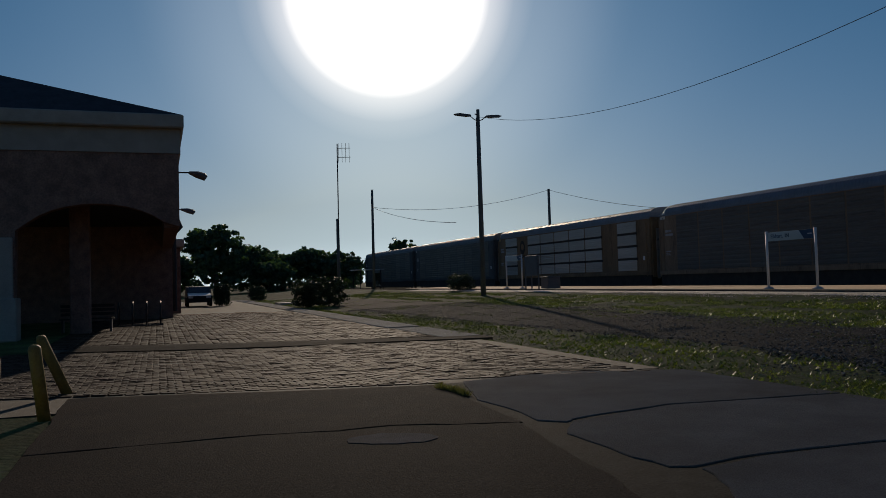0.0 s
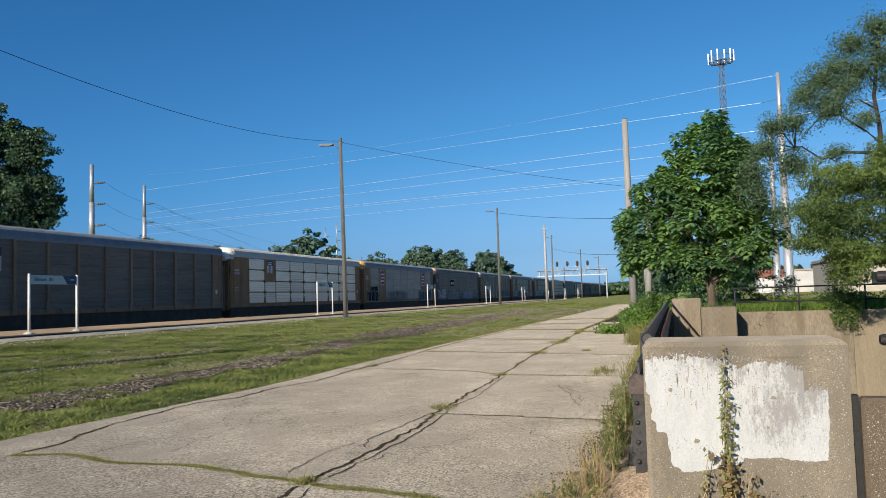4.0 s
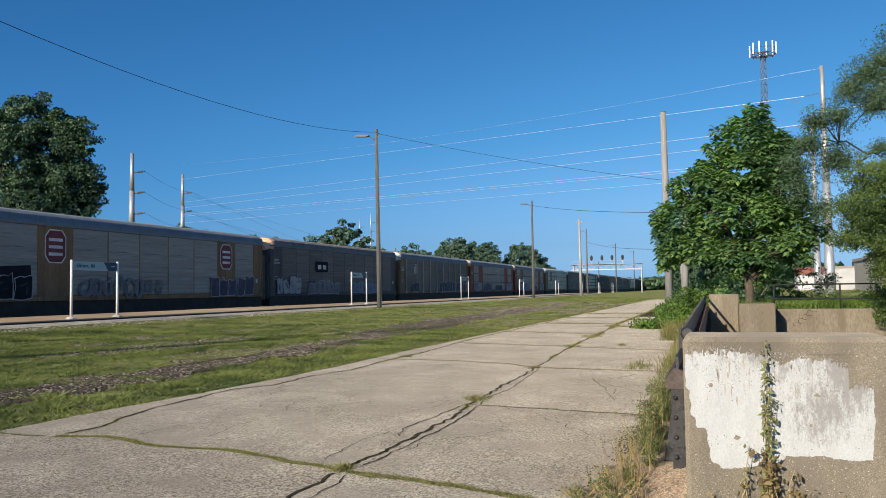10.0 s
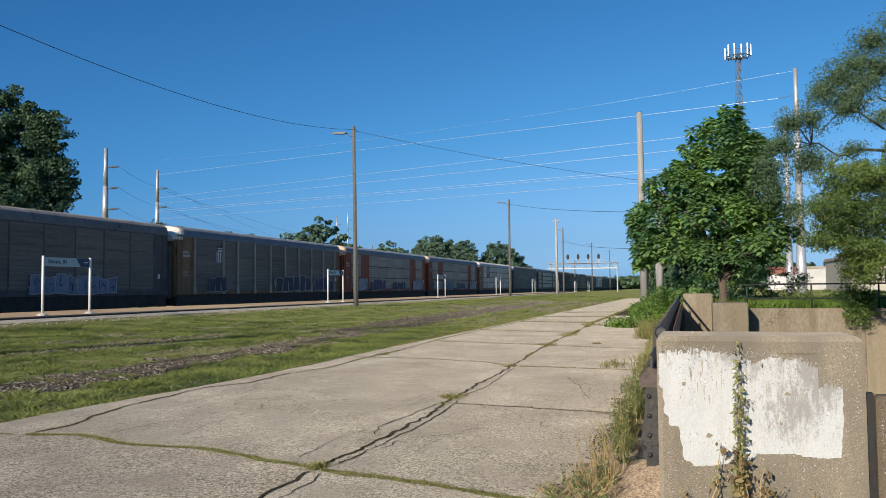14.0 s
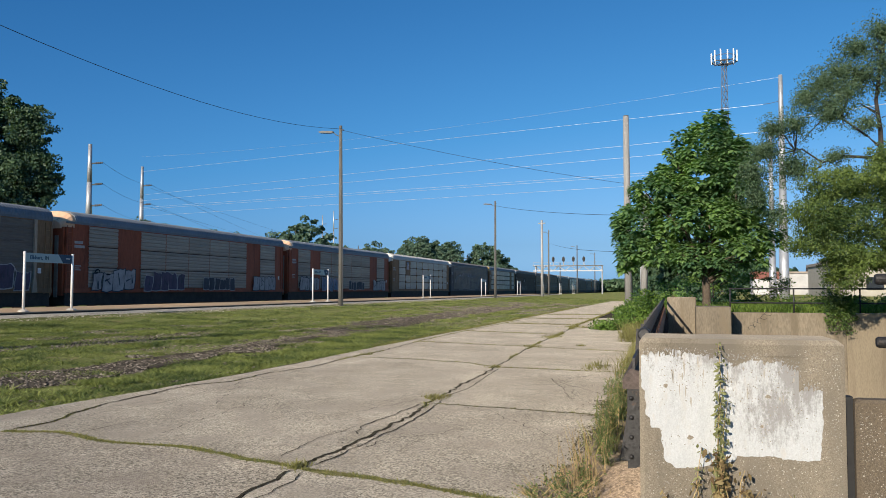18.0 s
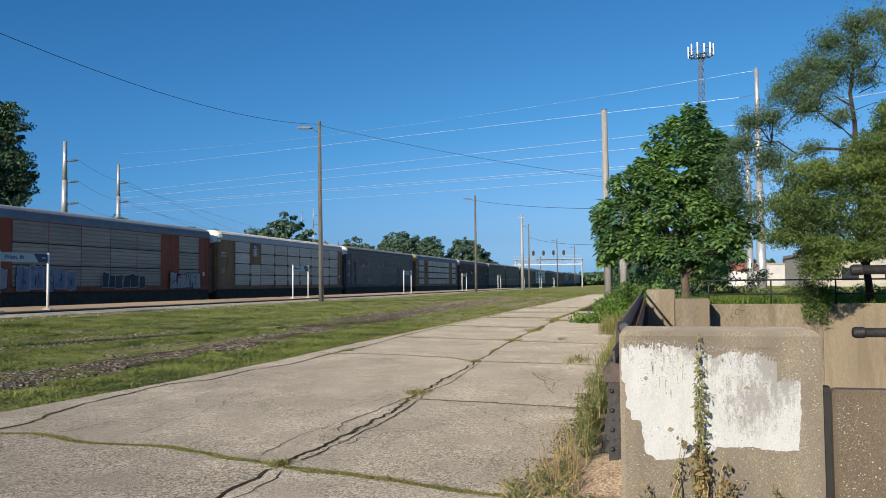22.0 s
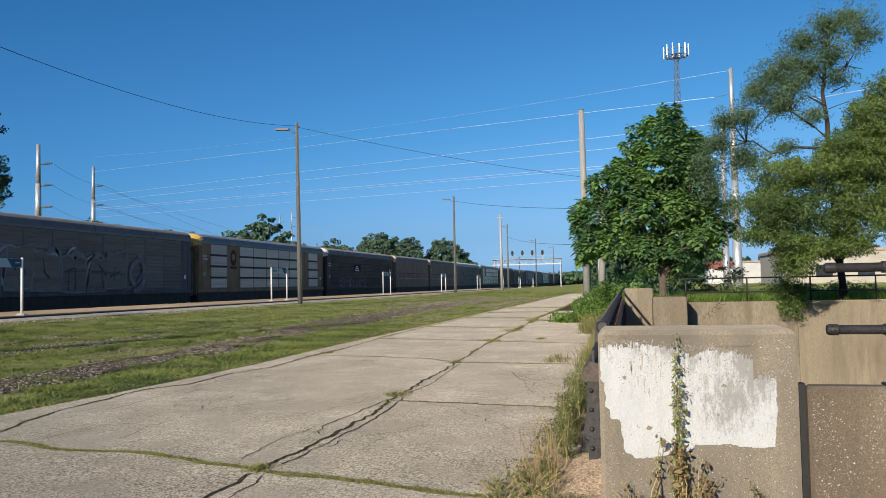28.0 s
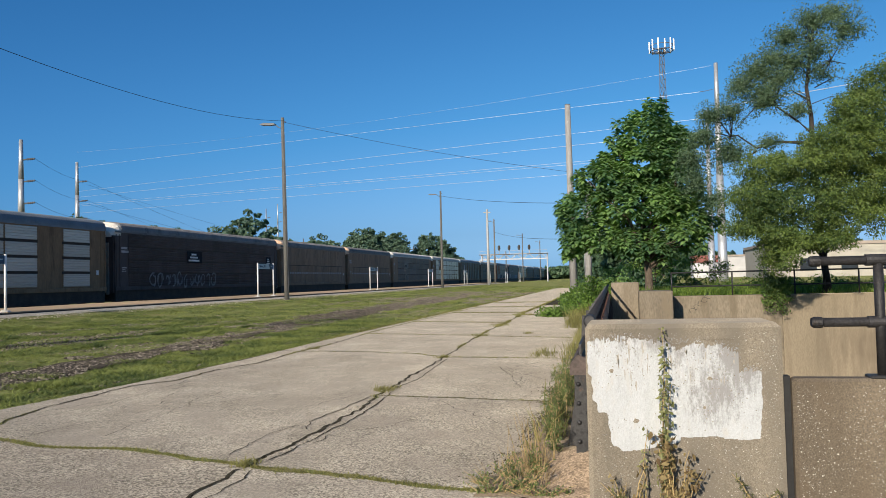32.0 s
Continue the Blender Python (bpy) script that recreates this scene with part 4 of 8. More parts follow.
for c, r, dens, h, wd in ((0, 1, 60, 0.02, 0.025), (1, 1, 420, 0.02, 0.055), (2, 1, 420, 0.022, 0.06), (1, 2, 60, 0.02, 0.014), (1, 3, 60, 0.03, 0.014), (2, 2, 40, 0.02, 0.008), (2, 3, 90, 0.03, 0.016), (2, 4, 60, 0.03, 0.015), (1, 4, 70, 0.04, 0.03), (1, 5, 90, 0.06, 0.05), (1, 6, 90, 0.06, 0.05), (1, 7, 90, 0.07, 0.06), (2, 5, 120, 0.06, 0.06)):
    weedy(cross_joint(c, r), dens, h, wd, r)
for c, y0, y1, dens, h, wd in ((2, 17.5, 19, 60, 0.03, 0.025), (2, 20.5, 23.5, 60, 0.04, 0.03), (2, 25, 29, 60, 0.06, 0.06), (2, 31, 36, 70, 0.07, 0.08), (2, 36, 60, 40, 0.07, 0.06), (2, 10.0, 11.2, 80, 0.02, 0.03), (1, 16, 19, 60, 0.03, 0.025), (1, 22, 40, 30, 0.03, 0.03), (1, 7.2, 9, 40, 0.02, 0.02), (1, 11.5, 13, 30, 0.02, 0.02)):
    weedy(long_joint(c, y0, y1), dens, h, wd, c + 20)
weedy(jag((-4.05, -9.6), (-4, -10.7), 78, 0.05), 150, 0.07, 0.05, 4)
weedy(jag((-7.62, 20), (-7.6, 70), 79, 0.1, 0.5), 25, 0.08, 0.08, 5)
for cx, cy, n, q in ((-3.2, 10.9, 90, 0.14), (-3.35, 15.5, 50, 0.12), (-3.58, 21.4, 80, 0.2), (-3.65, 26, 110, 0.25), (-3.85, 33, 160, 0.4), (-3.1, 6.35, 60, 0.08), (-6.9, 17.6, 40, 0.12), (-2.35, 22, 40, 0.1)):
    for _ in range(n):
        pts.append((cx + RNG.normal(0, q * 0.6), cy + RNG.normal(0, q), -0.01))
        hs.append(RNG.uniform(0.02, 0.08))
solid("joint_moss", mat_, M["grass_soil"], "thin mats of moss and soil in the slab joints", kind="stuff")
v, f = blades(np.array(pts), np.array(hs), 0.005, 0.6, 4, 0.015)
solid("joint_weeds", raw_mesh("joint_weeds", v, f, LEAF["olive"]), None, "low weeds growing in the slab joints", kind="stuff")
# the long crack, spalled open and forked
spall = Shape()


def chasm(line, wd, seed, bite=0.55):
    """A dark crack of uneven width along a line."""
    side = []
    for i, (x, y) in enumerate(line):
        q, p = line[max(0, i - 3)], line[min(len(line) - 1, i + 3)]
        d = Vector((p[0] - q[0], p[1] - q[1])).normalized()
        k = wd * max(0.2, bite + 0.55 * noise.noise((x * 1.3, y * 1.3, seed)) + 0.2 * noise.noise((x * 5, y * 5, seed + 4)))
        side.append(((x - d.y * k, y + d.x * k), (x + d.y * k, y - d.x * k)))
    for (a, b), (c, d) in zip(side[:-1], side[1:]):
        spall.add([(*a, 0.0044), (*b, 0.0044), (*d, 0.0044), (*c, 0.0044)], [(0, 1, 2, 3)])


def bent(pts_, seed, amp=0.03):
    return [p for i in range(len(pts_) - 1) for p in jag(pts_[i], pts_[i + 1], seed + 0.7 * i, amp, 0.06)]


chasm(long_joint(2, 6.3, 15.6), 0.032, 31, 0.6)
chasm(long_joint(2, 15.6, 36), 0.034, 33, 0.45)
chasm(long_joint(2, 4.2, 6.3), 0.026, 35)
for c, r, wd in ((1, 2, 0.022), (1, 3, 0.026), (1, 4, 0.035), (1, 5, 0.045), (1, 6, 0.05), (2, 2, 0.012), (2, 3, 0.02), (2, 4, 0.016), (0, 2, 0.02)):
    chasm(cross_joint(c, r), wd, 60 + 5 * r + c, 0.45)
chasm(bent(((-7.26, 3.54), (-6.72, 3.46), (-6.08, 3.32), (-5.43, 3.18), (-4.9, 3.16)), 12), 0.014, 57)
chasm(bent(((-2.99, 6.54), (-2.94, 6.92), (-2.93, 7.62), (-2.9, 8.59), (-2.97, 9.97), (-3.05, 10.76)), 3), 0.014, 37)
chasm(bent(((-3.2, 7.95), (-3.34, 8.38), (-3.26, 9.21), (-3.24, 9.81), (-3.2, 10.5)), 4), 0.012, 39)
chasm(bent(((-3.45, 6.7), (-3.5, 7.6), (-3.36, 8.4)), 5), 0.008, 41)
chasm(bent(((-3.1, 11.2), (-3.02, 12.4), (-3.12, 13.6), (-3.2, 15.2)), 6), 0.016, 43)
chasm(bent(((-2.95, 5.2), (-2.9, 5.9), (-3.0, 6.2)), 7), 0.01, 45)
chasm(long_joint(1, 7.2, 13.5), 0.034, 47, 0.5)
chasm(long_joint(1, 13.5, 40), 0.034, 48, 0.4)
chasm(bent(((-6.95, 7.6), (-6.6, 9.4), (-6.75, 11.3), (-6.6, 12.6)), 8), 0.007, 49)
chasm(bent(((-6.85, 12.0), (-6.7, 13.4), (-6.82, 14.5)), 9), 0.008, 51)
chasm(bent(((-5.4, -11.5), (-5.9, -11.75), (-6.4, -11.3), (-6.9, -10.9)), 11), 0.12, 55, 0.6)
solid("open_crack", spall, M["soil"], "dark spalled crack running along the walk", kind="stuff")
# broken crumbs along the long crack
crumb = Shape()
for k in range(50):
    ln_ = long_joint(2, 6.3, 16)
    x, y = ln_[int(RNG.random() * len(ln_))]
    x, y, q = x + RNG.normal(0, 0.06), y + RNG.normal(0, 0.1), RNG.uniform(0.006, 0.03)
    ring = [(x + q * math.cos(a) * RNG.uniform(0.5, 1.1), y + 1.5 * q * math.sin(a) * RNG.uniform(0.5, 1.1)) for a in np.arange(0, 6.28, 0.8)]
    crumb.prism(ring, 2, -0.02, RNG.uniform(0.002, 0.012))
solid("broken_concrete", crumb, M["slab"], "broken crumbs of concrete along the crack", kind="stuff")

# ---- brick paving before the station ----
brick_bed = Shape().box(-7.7, 12, -80, -10.9, -0.12, -0.018)
bricks_ground = solid("brick_pavement", brick_bed, M["brick_joint"], "worn red brick paving with sandy joints", kind="structure")


def brick_mesh(lx, ly):
    s = Shape().box(-lx / 2, lx / 2, -ly / 2, ly / 2, -0.05, 0.0, 0.006)
    return s.mesh("brick", M["brick_pave"])


one = brick_mesh(0.2, 0.09)
count = 0
rest_v, rest_f = [], []
base = np.array([(x * u, y * u, z) for z, u in ((-0.05, 1.0), (-0.006, 1.0), (0.0, 0.93)) for x, y in ((-0.1, -0.045), (0.1, -0.045), (0.1, 0.045), (-0.1, 0.045))])
quads = [(4 * r + k, 4 * r + (k + 1) % 4, 4 * r + 4 + (k + 1) % 4, 4 * r + 4 + k) for r in range(2) for k in range(4)] + [(8, 9, 10, 11)]
skewed = base @ np.array([[math.cos(math.atan(0.284)), -math.sin(math.atan(0.284)), 0], [math.sin(math.atan(0.284)), math.cos(math.atan(0.284)), 0], [0, 0, 1]])
y, row = -11.05, 0
SKEW = math.atan(0.284)
while y > -19.2:
    x = -7.2 + (0.11 if row % 2 else 0)
    while x < 3.4:
        z = 0.012 * noise.noise((x * 3, y * 3, 0)) + 0.012 * noise.noise((x * 0.6, y * 0.6, 2)) - 0.004
        jx, jy = x + RNG.uniform(-0.006, 0.006), y - 0.284 * (x + 4.06) + RNG.uniform(-0.005, 0.005)
        if not (row < 4 and x < -4.2):
            if -12.2 < y and -3.4 < x < 0.4 and count < 220:
                part("brick", one, None, bricks_ground, at=(jx, jy, z)).rotation_euler.z = -SKEW
                count += 1
            else:
                k = len(rest_v) * len(base)
                rest_v.append(skewed * (1.06, 1.1, 1) + np.stack([0 * base[:, 0], 0 * base[:, 0], RNG.normal(0, 0.03) * base[:, 0] + RNG.normal(0, 0.05) * base[:, 1]], 1) + (jx, jy, z))
                rest_f += [tuple(i + k for i in q) for q in quads]
        x += 0.219
    y -= 0.108
    row += 1
y = -20.5
row = 0
while y > -44:
    x = -7.0 + (0.2 if row % 2 else 0)
    while x < 2.2:
        k = len(rest_v) * len(base)
        rest_v.append(skewed * (1.75, 2.0, 1) + np.stack([0 * base[:, 0], 0 * base[:, 0], RNG.normal(0, 0.03) * base[:, 0] + RNG.normal(0, 0.05) * base[:, 1]], 1) + (x, y - 0.284 * (x + 4.06), 0.014 * noise.noise((x * 0.9, y * 0.9, 2)) + RNG.uniform(-0.004, 0.004)))
        rest_f += [tuple(i + k for i in q) for q in quads]
        x += 0.385
    y -= 0.21
    row += 1
joined = part("bricks", raw_mesh("bricks", np.concatenate(rest_v), np.array(rest_f), M["brick_pave"]), None, bricks_ground, "uneven red paving bricks")
tagged(joined, kind="stuff")
solid("crossing_curb", Shape().prism([(1.6, -20.6), (1.2, -22.4), (-2.06, -20.75), (-4.69, -19.95), (-6.9, -19.1), (-8.1, -18.8), (-8.0, -18.0), (-5.75, -18.45), (-3.15, -18.8), (-0.74, -19.5)], 2, -0.1, 0.018), M["concrete_backlit"], "flush concrete strip across the brick paving", kind="structure")
edge = thing("edge_strip", "concrete edging strip beside the brick paving", "", kind="structure")
for k in range(14):
    y1 = -23.9 - 3.8 * k
    part("edge_slab", Shape().box(-8.1 - 0.02 * k, -7.05 - 0.02 * k, y1 - 3.74, y1, -0.1, 0.02 + RNG.uniform(-0.005, 0.01), 0.015), M["slab"], edge)
part("edge_slab", Shape().box(-8.2, -7.2, -23.8, -19.2, -0.1, 0.0, 0.015), M["slab"], edge)
solid("platform_path", Shape().prism([(-8.4, -56.5), (-13, -56), (-25.8, -69), (-25.8, -71), (-13, -58.4), (-8.4, -58.4)], 2, -0.1, 0.12), M["concrete"], "concrete path from the paving to the platform", kind="structure")


# ---- parapet and bridge rail beside the walk ----
parapet = thing("parapet_wall", "weathered exposed-aggregate concrete parapet with flaking white paint", "wall", kind="structure")
part("wall_block", Shape().box(-0.2, 1.055, 5.5, 6.15, -0.6, 1.21, 0.03), M["wall"], parapet)
# the painted patch: a brushed top edge of uneven strokes, an angular foot
def brushed(x0, x1, height, seed):
    """Points along a brushed edge from x0 to x1: strokes of uneven width that stop at uneven heights."""
    rg = random.Random(seed)
    out, x = [], x0
    while (x - x0) * (x1 - x) >= 0 and abs(x1 - x) > 0.012:
        w_ = rg.choice((0.006, 0.009, 0.014, 0.022, 0.03))
        z = float(height(x)) + rg.uniform(-0.022, 0.012) * (1.6 if w_ < 0.01 else 0.7)
        n = x + w_ * (1 if x1 > x0 else -1)
        out += [(x, z), (x + (n - x) * 0.4, z + rg.uniform(0, 0.012)), (n, z - rg.uniform(0, 0.01))]
        x = n
    return out


foot = [(-0.185, 1.07), (-0.189, 0.888), (-0.162, 0.859), (-0.161, 0.705), (-0.13, 0.668), (-0.123, 0.62), (-0.068, 0.616), (-0.048, 0.442), (-0.032, 0.401), (0.03, 0.365), (0.2, 0.385), (0.39, 0.43), (0.406, 0.467), (0.633, 0.475), (0.683, 0.459), (0.896, 0.463), (0.918, 0.664), (0.919, 0.89)]
ring = [p for i in range(len(foot) - 1) for p in jag(foot[i], foot[i + 1], 40 + i, 0.009, 0.014)]
ring += brushed(0.918, -0.18, lambda x: np.interp(x, [-0.19, -0.09, 0.07, 0.23, 0.37, 0.41, 0.46, 0.51, 0.68, 0.785, 0.79, 0.82, 0.84, 0.92], [1.09, 1.11, 1.12, 1.11, 1.08, 1.04, 1.06, 1.09, 1.07, 1.02, 0.92, 0.9, 0.92, 0.9]), 3)
part("paint_patch", Shape().prism(ring, 1, 5.496, 5.503), M["paint_white"], parapet, "flaking white paint patch")
# thin places where the wall shows through in upright smears
smear = Shape()
rg_ = random.Random(8)
for k in range(30):
    x, z = (rg_.uniform(0.0, 0.9), rg_.uniform(0.93, 1.06) - (0.14 if k % 3 == 0 else 0))
    if x > 0.78 and z > 0.85:
        continue
    w_, h_ = rg_.uniform(0.002, 0.007), rg_.uniform(0.015, 0.06)
    smear.prism([(x - w_, z), (x + 0.3 * w_, z - h_), (x + w_, z + 0.2 * h_), (x + 0.4 * w_, z + h_), (x - 0.6 * w_, z + 0.8 * h_)], 1, 5.4956, 5.4966)
tagged(part("paint_smears", smear, M["paint_thin"], parapet, "thin streaks where the wall shows through"), kind="stuff")
chips = Shape()
rg_ = random.Random(12)
spots = [(0.12, 0.57, 0.02), (-0.03, 0.9, 0.016), (0.6, 0.85, 0.018), (0.56, 0.66, 0.012)]
while len(spots) < 620:
    x, z = rg_.uniform(-0.17, 0.9), 1.11 - 0.6 * rg_.random() ** 3.2
    if noise.noise((x * 5, z * 5, 3)) > -0.15:
        spots.append((x, z, rg_.uniform(0.001, 0.0048)))
for x, z, r in spots:
    chips.prism([(x + r * math.cos(a) * RNG.uniform(0.6, 1.2), z + r * math.sin(a) * RNG.uniform(0.5, 1.1)) for a in np.arange(0, 6.28, 0.7)], 1, 5.4945, 5.4965)
part("paint_chips", chips, M["wall"], parapet, "bare spots in the paint")
tagged(bpy.data.objects["paint_chips"], kind="stuff")
fleck = Shape()
for k in range(340):
    x = rg_.uniform(-0.18, 0.9)
    z = float(np.interp(x, [-0.19, 0.07, 0.37, 0.51, 0.68, 0.785, 0.8, 0.92], [1.1, 1.125, 1.09, 1.1, 1.08, 1.04, 0.94, 0.91])) + abs(rg_.gauss(0, 0.022)) - 0.012
    q = rg_.uniform(0.0012, 0.0045)
    fleck.prism([(x + q * math.cos(a) * rg_.uniform(0.5, 1.1), z + q * math.sin(a) * rg_.uniform(0.5, 1.4)) for a in np.arange(0, 6.28, 1.1)], 1, 5.4975, 5.501)
tagged(part("paint_flecks", fleck, M["paint_white"], parapet, "loose flecks of white paint"), kind="stuff")
side = thing("low_parapet", "lower exposed-aggregate concrete parapet beside a dark joint", "wall", kind="structure")
part("wall_block", Shape().box(1.105, 9.0, 5.5, 5.645, -0.6, 0.85, 0.02), M["wall_brown"], side)
part("joint", Shape().box(1.057, 1.103, 5.56, 5.64, -0.6, 0.86), M["black"], side, "dark open joint")

def pebbles(parent, x0, x1, z0, z1, n, seed, clear=None, grow=1.0):
    """Small pale stones that stand out of a weathered concrete face."""
    rg, sh = random.Random(seed), Shape()
    for _ in range(n):
        x, z = rg.uniform(x0, x1), rg.uniform(z0, z1)
        if clear and clear[0] < x < clear[1] and clear[2] < z < clear[3] or noise.noise((x * 2.5, z * 2.5, seed)) < rg.uniform(-0.6, 0.3):
            continue
        r = grow * rg.uniform(0.0013, 0.0034) * rg.choice((1, 1, 1, 1.7))
        ring = [(x + r * math.cos(a) * rg.uniform(0.7, 1.2), z + 0.8 * r * math.sin(a) * rg.uniform(0.7, 1.2)) for a in np.arange(0, 6.28, 1.1)]
        m = len(ring)
        sh.add([(a, 5.5005, b) for a, b in ring] + [(x, 5.5 - 0.5 * r, z)], [(k, (k + 1) % m, m) for k in range(m)])
    tagged(part("pebbles", sh, M["pebble"], parent, "pale pebbles in the concrete"), kind="stuff")


pebbles(parapet, -0.15, 1.02, -0.02, 1.15, 6000, 5, (-0.17, 0.9, 0.48, 1.0), 1.15)
pebbles(side, 1.13, 2.6, -0.02, 0.81, 5200, 6, grow=1.25)

pr_ = thing("pipe_railing", "black iron pipe railing on the low parapet", "railing")
for z in (1.60, 1.204):
    part("rail", Shape().tube([(1.27, 5.575, z), (8.8, 5.575, z)], 0.03, 14), M["iron_brown"], pr_, smooth=True)
    part("end_cap", Shape().tube([(1.247, 5.575, z), (1.262, 5.575, z), (1.312, 5.575, z), (1.317, 5.575, z)], [0.028, 0.036, 0.036, 0.03], 14), M["iron_brown"], pr_)
for x in (1.66, 4.1, 6.57):
    post = part("post", Shape().tube([(x, 5.575, 0.85), (x, 5.575, 1.62)], 0.03, 14), M["iron_brown"], pr_, smooth=True)
    part("base_flange", Shape().box(x - 0.09, x + 0.09, 5.51, 5.64, 0.848, 0.868, 0.006), M["iron"], post)
    for z in (1.60, 1.204):
        part("tee_fitting", Shape().tube([(x - 0.075, 5.575, z), (x + 0.075, 5.575, z)], 0.038, 14), M["iron_brown"], post)

# riveted girder with its top pipe along the walk over the street
gird = thing("bridge_girder", "black riveted steel girder with a round top rail", "girder")
part("web", Shape().box(-0.285, -0.265, 6.43, FAR_WALL, -0.5, 1.0), M["iron"], gird)
part("top_rail", Shape().tube([(-0.19, 6.36, 1.19), (-0.19, FAR_WALL - 0.2, 1.2)], 0.04, 16), M["iron"], gird, "round black rail", smooth=True)
part("end_cap", Shape().tube([(-0.19, 6.30, 1.19), (-0.19, 6.32, 1.19), (-0.19, 6.42, 1.19), (-0.19, 6.43, 1.19)], [0.038, 0.05, 0.05, 0.042], 16), M["iron"], gird)
part("bottom_flange", Shape().box(-0.42, -0.1, 6.3, FAR_WALL, -0.55, -0.5), M["iron"], gird)
part("mid_flange", Shape().prism([(-0.36, 0.76), (-0.12, 0.76), (-0.12, 0.86), (-0.3, 0.92), (-0.36, 0.84)], 1, 6.40, FAR_WALL), M["flange"], gird, "dusty brown steel flange")
part("end_plate", Shape().box(-0.325, -0.19, 6.40, 6.425, -0.1, 0.76), M["iron"], gird, "riveted end plate")
for z in np.arange(0.24, 0.76, 0.15):
    for x, dz in ((-0.295, 0.0), (-0.225, -0.075)):
        part("rivet", Shape().tube([(x, 6.402, z + dz), (x, 6.39, z + dz), (x, 6.382, z + dz)], [0.02, 0.017, 0.007], 8), M["iron"], gird, smooth=True)
for y in np.arange(7.4, FAR_WALL, 1.1):
    part("stiffener", Shape().prism([(-0.45, 0.0), (-0.29, 0.0), (-0.24, 1.18), (-0.29, 1.18), (-0.31, 0.82)], 1, y, y + 0.03), M["iron"], gird)
    part("rust_bracket", Shape().prism([(-0.26, 0.25), (-0.06, 0.25), (-0.06, 0.4), (-0.2, 1.02), (-0.26, 1.05)], 1, y + 0.2, y + 0.3), M["rust"], gird, "rust-brown bracket")

# far side of the sunken street
fw = thing("far_retaining_wall", "stained tan concrete retaining wall of the sunken street", "wall", kind="structure")
part("wall_section", Shape().box(0.2, 5.8, FAR_WALL, FAR_WALL + 0.4, -4.8, 0.74, 0.02), M["wall_far"], fw)
part("wall_section", Shape().box(5.8, 46, FAR_WALL - 0.06, FAR_WALL + 0.4, -4.8, 0.74, 0.02), M["wall_tan"], fw, "clean tan concrete section")
part("pilaster", Shape().box(0.85, 1.98, FAR_WALL - 1.6, FAR_WALL - 0.02, -4.8, 0.97, 0.03), M["wall_far"], fw)
part("wing_wall", Shape().box(-0.1, 0.9, FAR_WALL - 0.3, FAR_WALL + 0.3, -4.8, 1.28, 0.03), M["wall_far"], fw)
scrib = Shape()
for k in range(5):
    x0_, z0_ = 2.75 + 0.14 * k, 0.2 + 0.13 * k
    scrib.tube([(x0_ + 0.1 * math.cos(a) * (1 + 0.3 * math.sin(3 * a + k)), FAR_WALL - 0.001, z0_ + 0.09 * math.sin(a)) for a in np.linspace(0.4 * k, 4.4 + 0.4 * k, 9)], 0.007, 5)
tagged(part("scribble", scrib, M["black"], fw, "faint dark painted scribble"), kind="stuff")
for y0, y1, nm in ((6.0, 6.2, "near_abutment"),):
    solid(nm, Shape().box(-0.3, 46, y0, y1, -4.8, -0.1), M["wall_far"], "concrete abutment under the parapet", kind="structure")
solid("underpass_wall", Shape().box(-0.6, -0.45, 6.2, FAR_WALL, -4.8, -0.55), M["wall_far"], "concrete wall under the girder", kind="structure")
solid("street", Shape().box(-0.4, 46, 6.2, FAR_WALL, -4.75, -4.55), M["asphalt"], "asphalt of the sunken street", kind="structure")
fr = thing("bank_railing", "dark iron railing on the retaining wall", "railing")
for z in (1.58, 1.08):
    part("rail", Shape().tube([(2.07, FAR_WALL + 0.2, z), (30, FAR_WALL + 0.2, z)], 0.027, 8), M["iron"], fr, smooth=True)
for x in np.arange(2.07, 30, 2.1):
    part("post", Shape().tube([(x, FAR_WALL + 0.2, 0.72), (x, FAR_WALL + 0.2, 1.6)], 0.028, 8), M["iron"], fr, smooth=True)

# ---- platform, tracks ----
plat = thing("platform", "long tan concrete railway platform with a dark timber edge", "platform", kind="structure")
for k in range(40):
    y0 = -75 + 6.0 * k
    part("platform_slab", Shape().box(-28.9, -23.28, y0 + 0.015, y0 + 5.985, 0.3, 0.665 + RNG.uniform(-0.004, 0.004), 0.012), M["platform"], plat)
    part("edge_board", Shape().box(-23.275, -23.2, y0, y0 + 5.99, 0.3, 0.62), M["timber"], plat, "dark edge board")
solid("platform_wall", Shape().box(-29.0, -28.91, -75, 165, -0.1, 0.6), M["concrete"], "concrete platform wall on the track side", kind="structure")
RAIL_Z, TRACK_X = 0.25, -35.25
for cx, nm in ((-31.1, "near_track"), (TRACK_X, "far_track")):
    tr_ = thing(nm, "steel rails on dark ties in ballast", "", kind="structure")
    part("ballast", Shape().prism([(cx - 2.2, -0.12), (cx + 2.05, -0.12), (cx + 1.6, 0.06), (cx - 1.6, 0.06)], 1, -400, 1200), M["gravel"], tr_)
    for s in (-0.7525, 0.7525):
        part("rail", Shape().prism([(cx + s - 0.07, 0.09), (cx + s + 0.07, 0.09), (cx + s + 0.012, 0.12), (cx + s + 0.036, 0.2), (cx + s + 0.036, RAIL_Z), (cx + s - 0.036, RAIL_Z), (cx + s - 0.036, 0.2), (cx + s - 0.012, 0.12)], 1, -400, 1200), M["rust"], tr_)
    tie = Shape()
    for y in np.arange(-120, 260, 0.55):
        tie.box(cx - 1.3, cx + 1.3, y, y + 0.22, -0.05, 0.088)
    tagged(part("ties", tie, M["timber"], tr_, "dark timber ties"), kind="stuff")


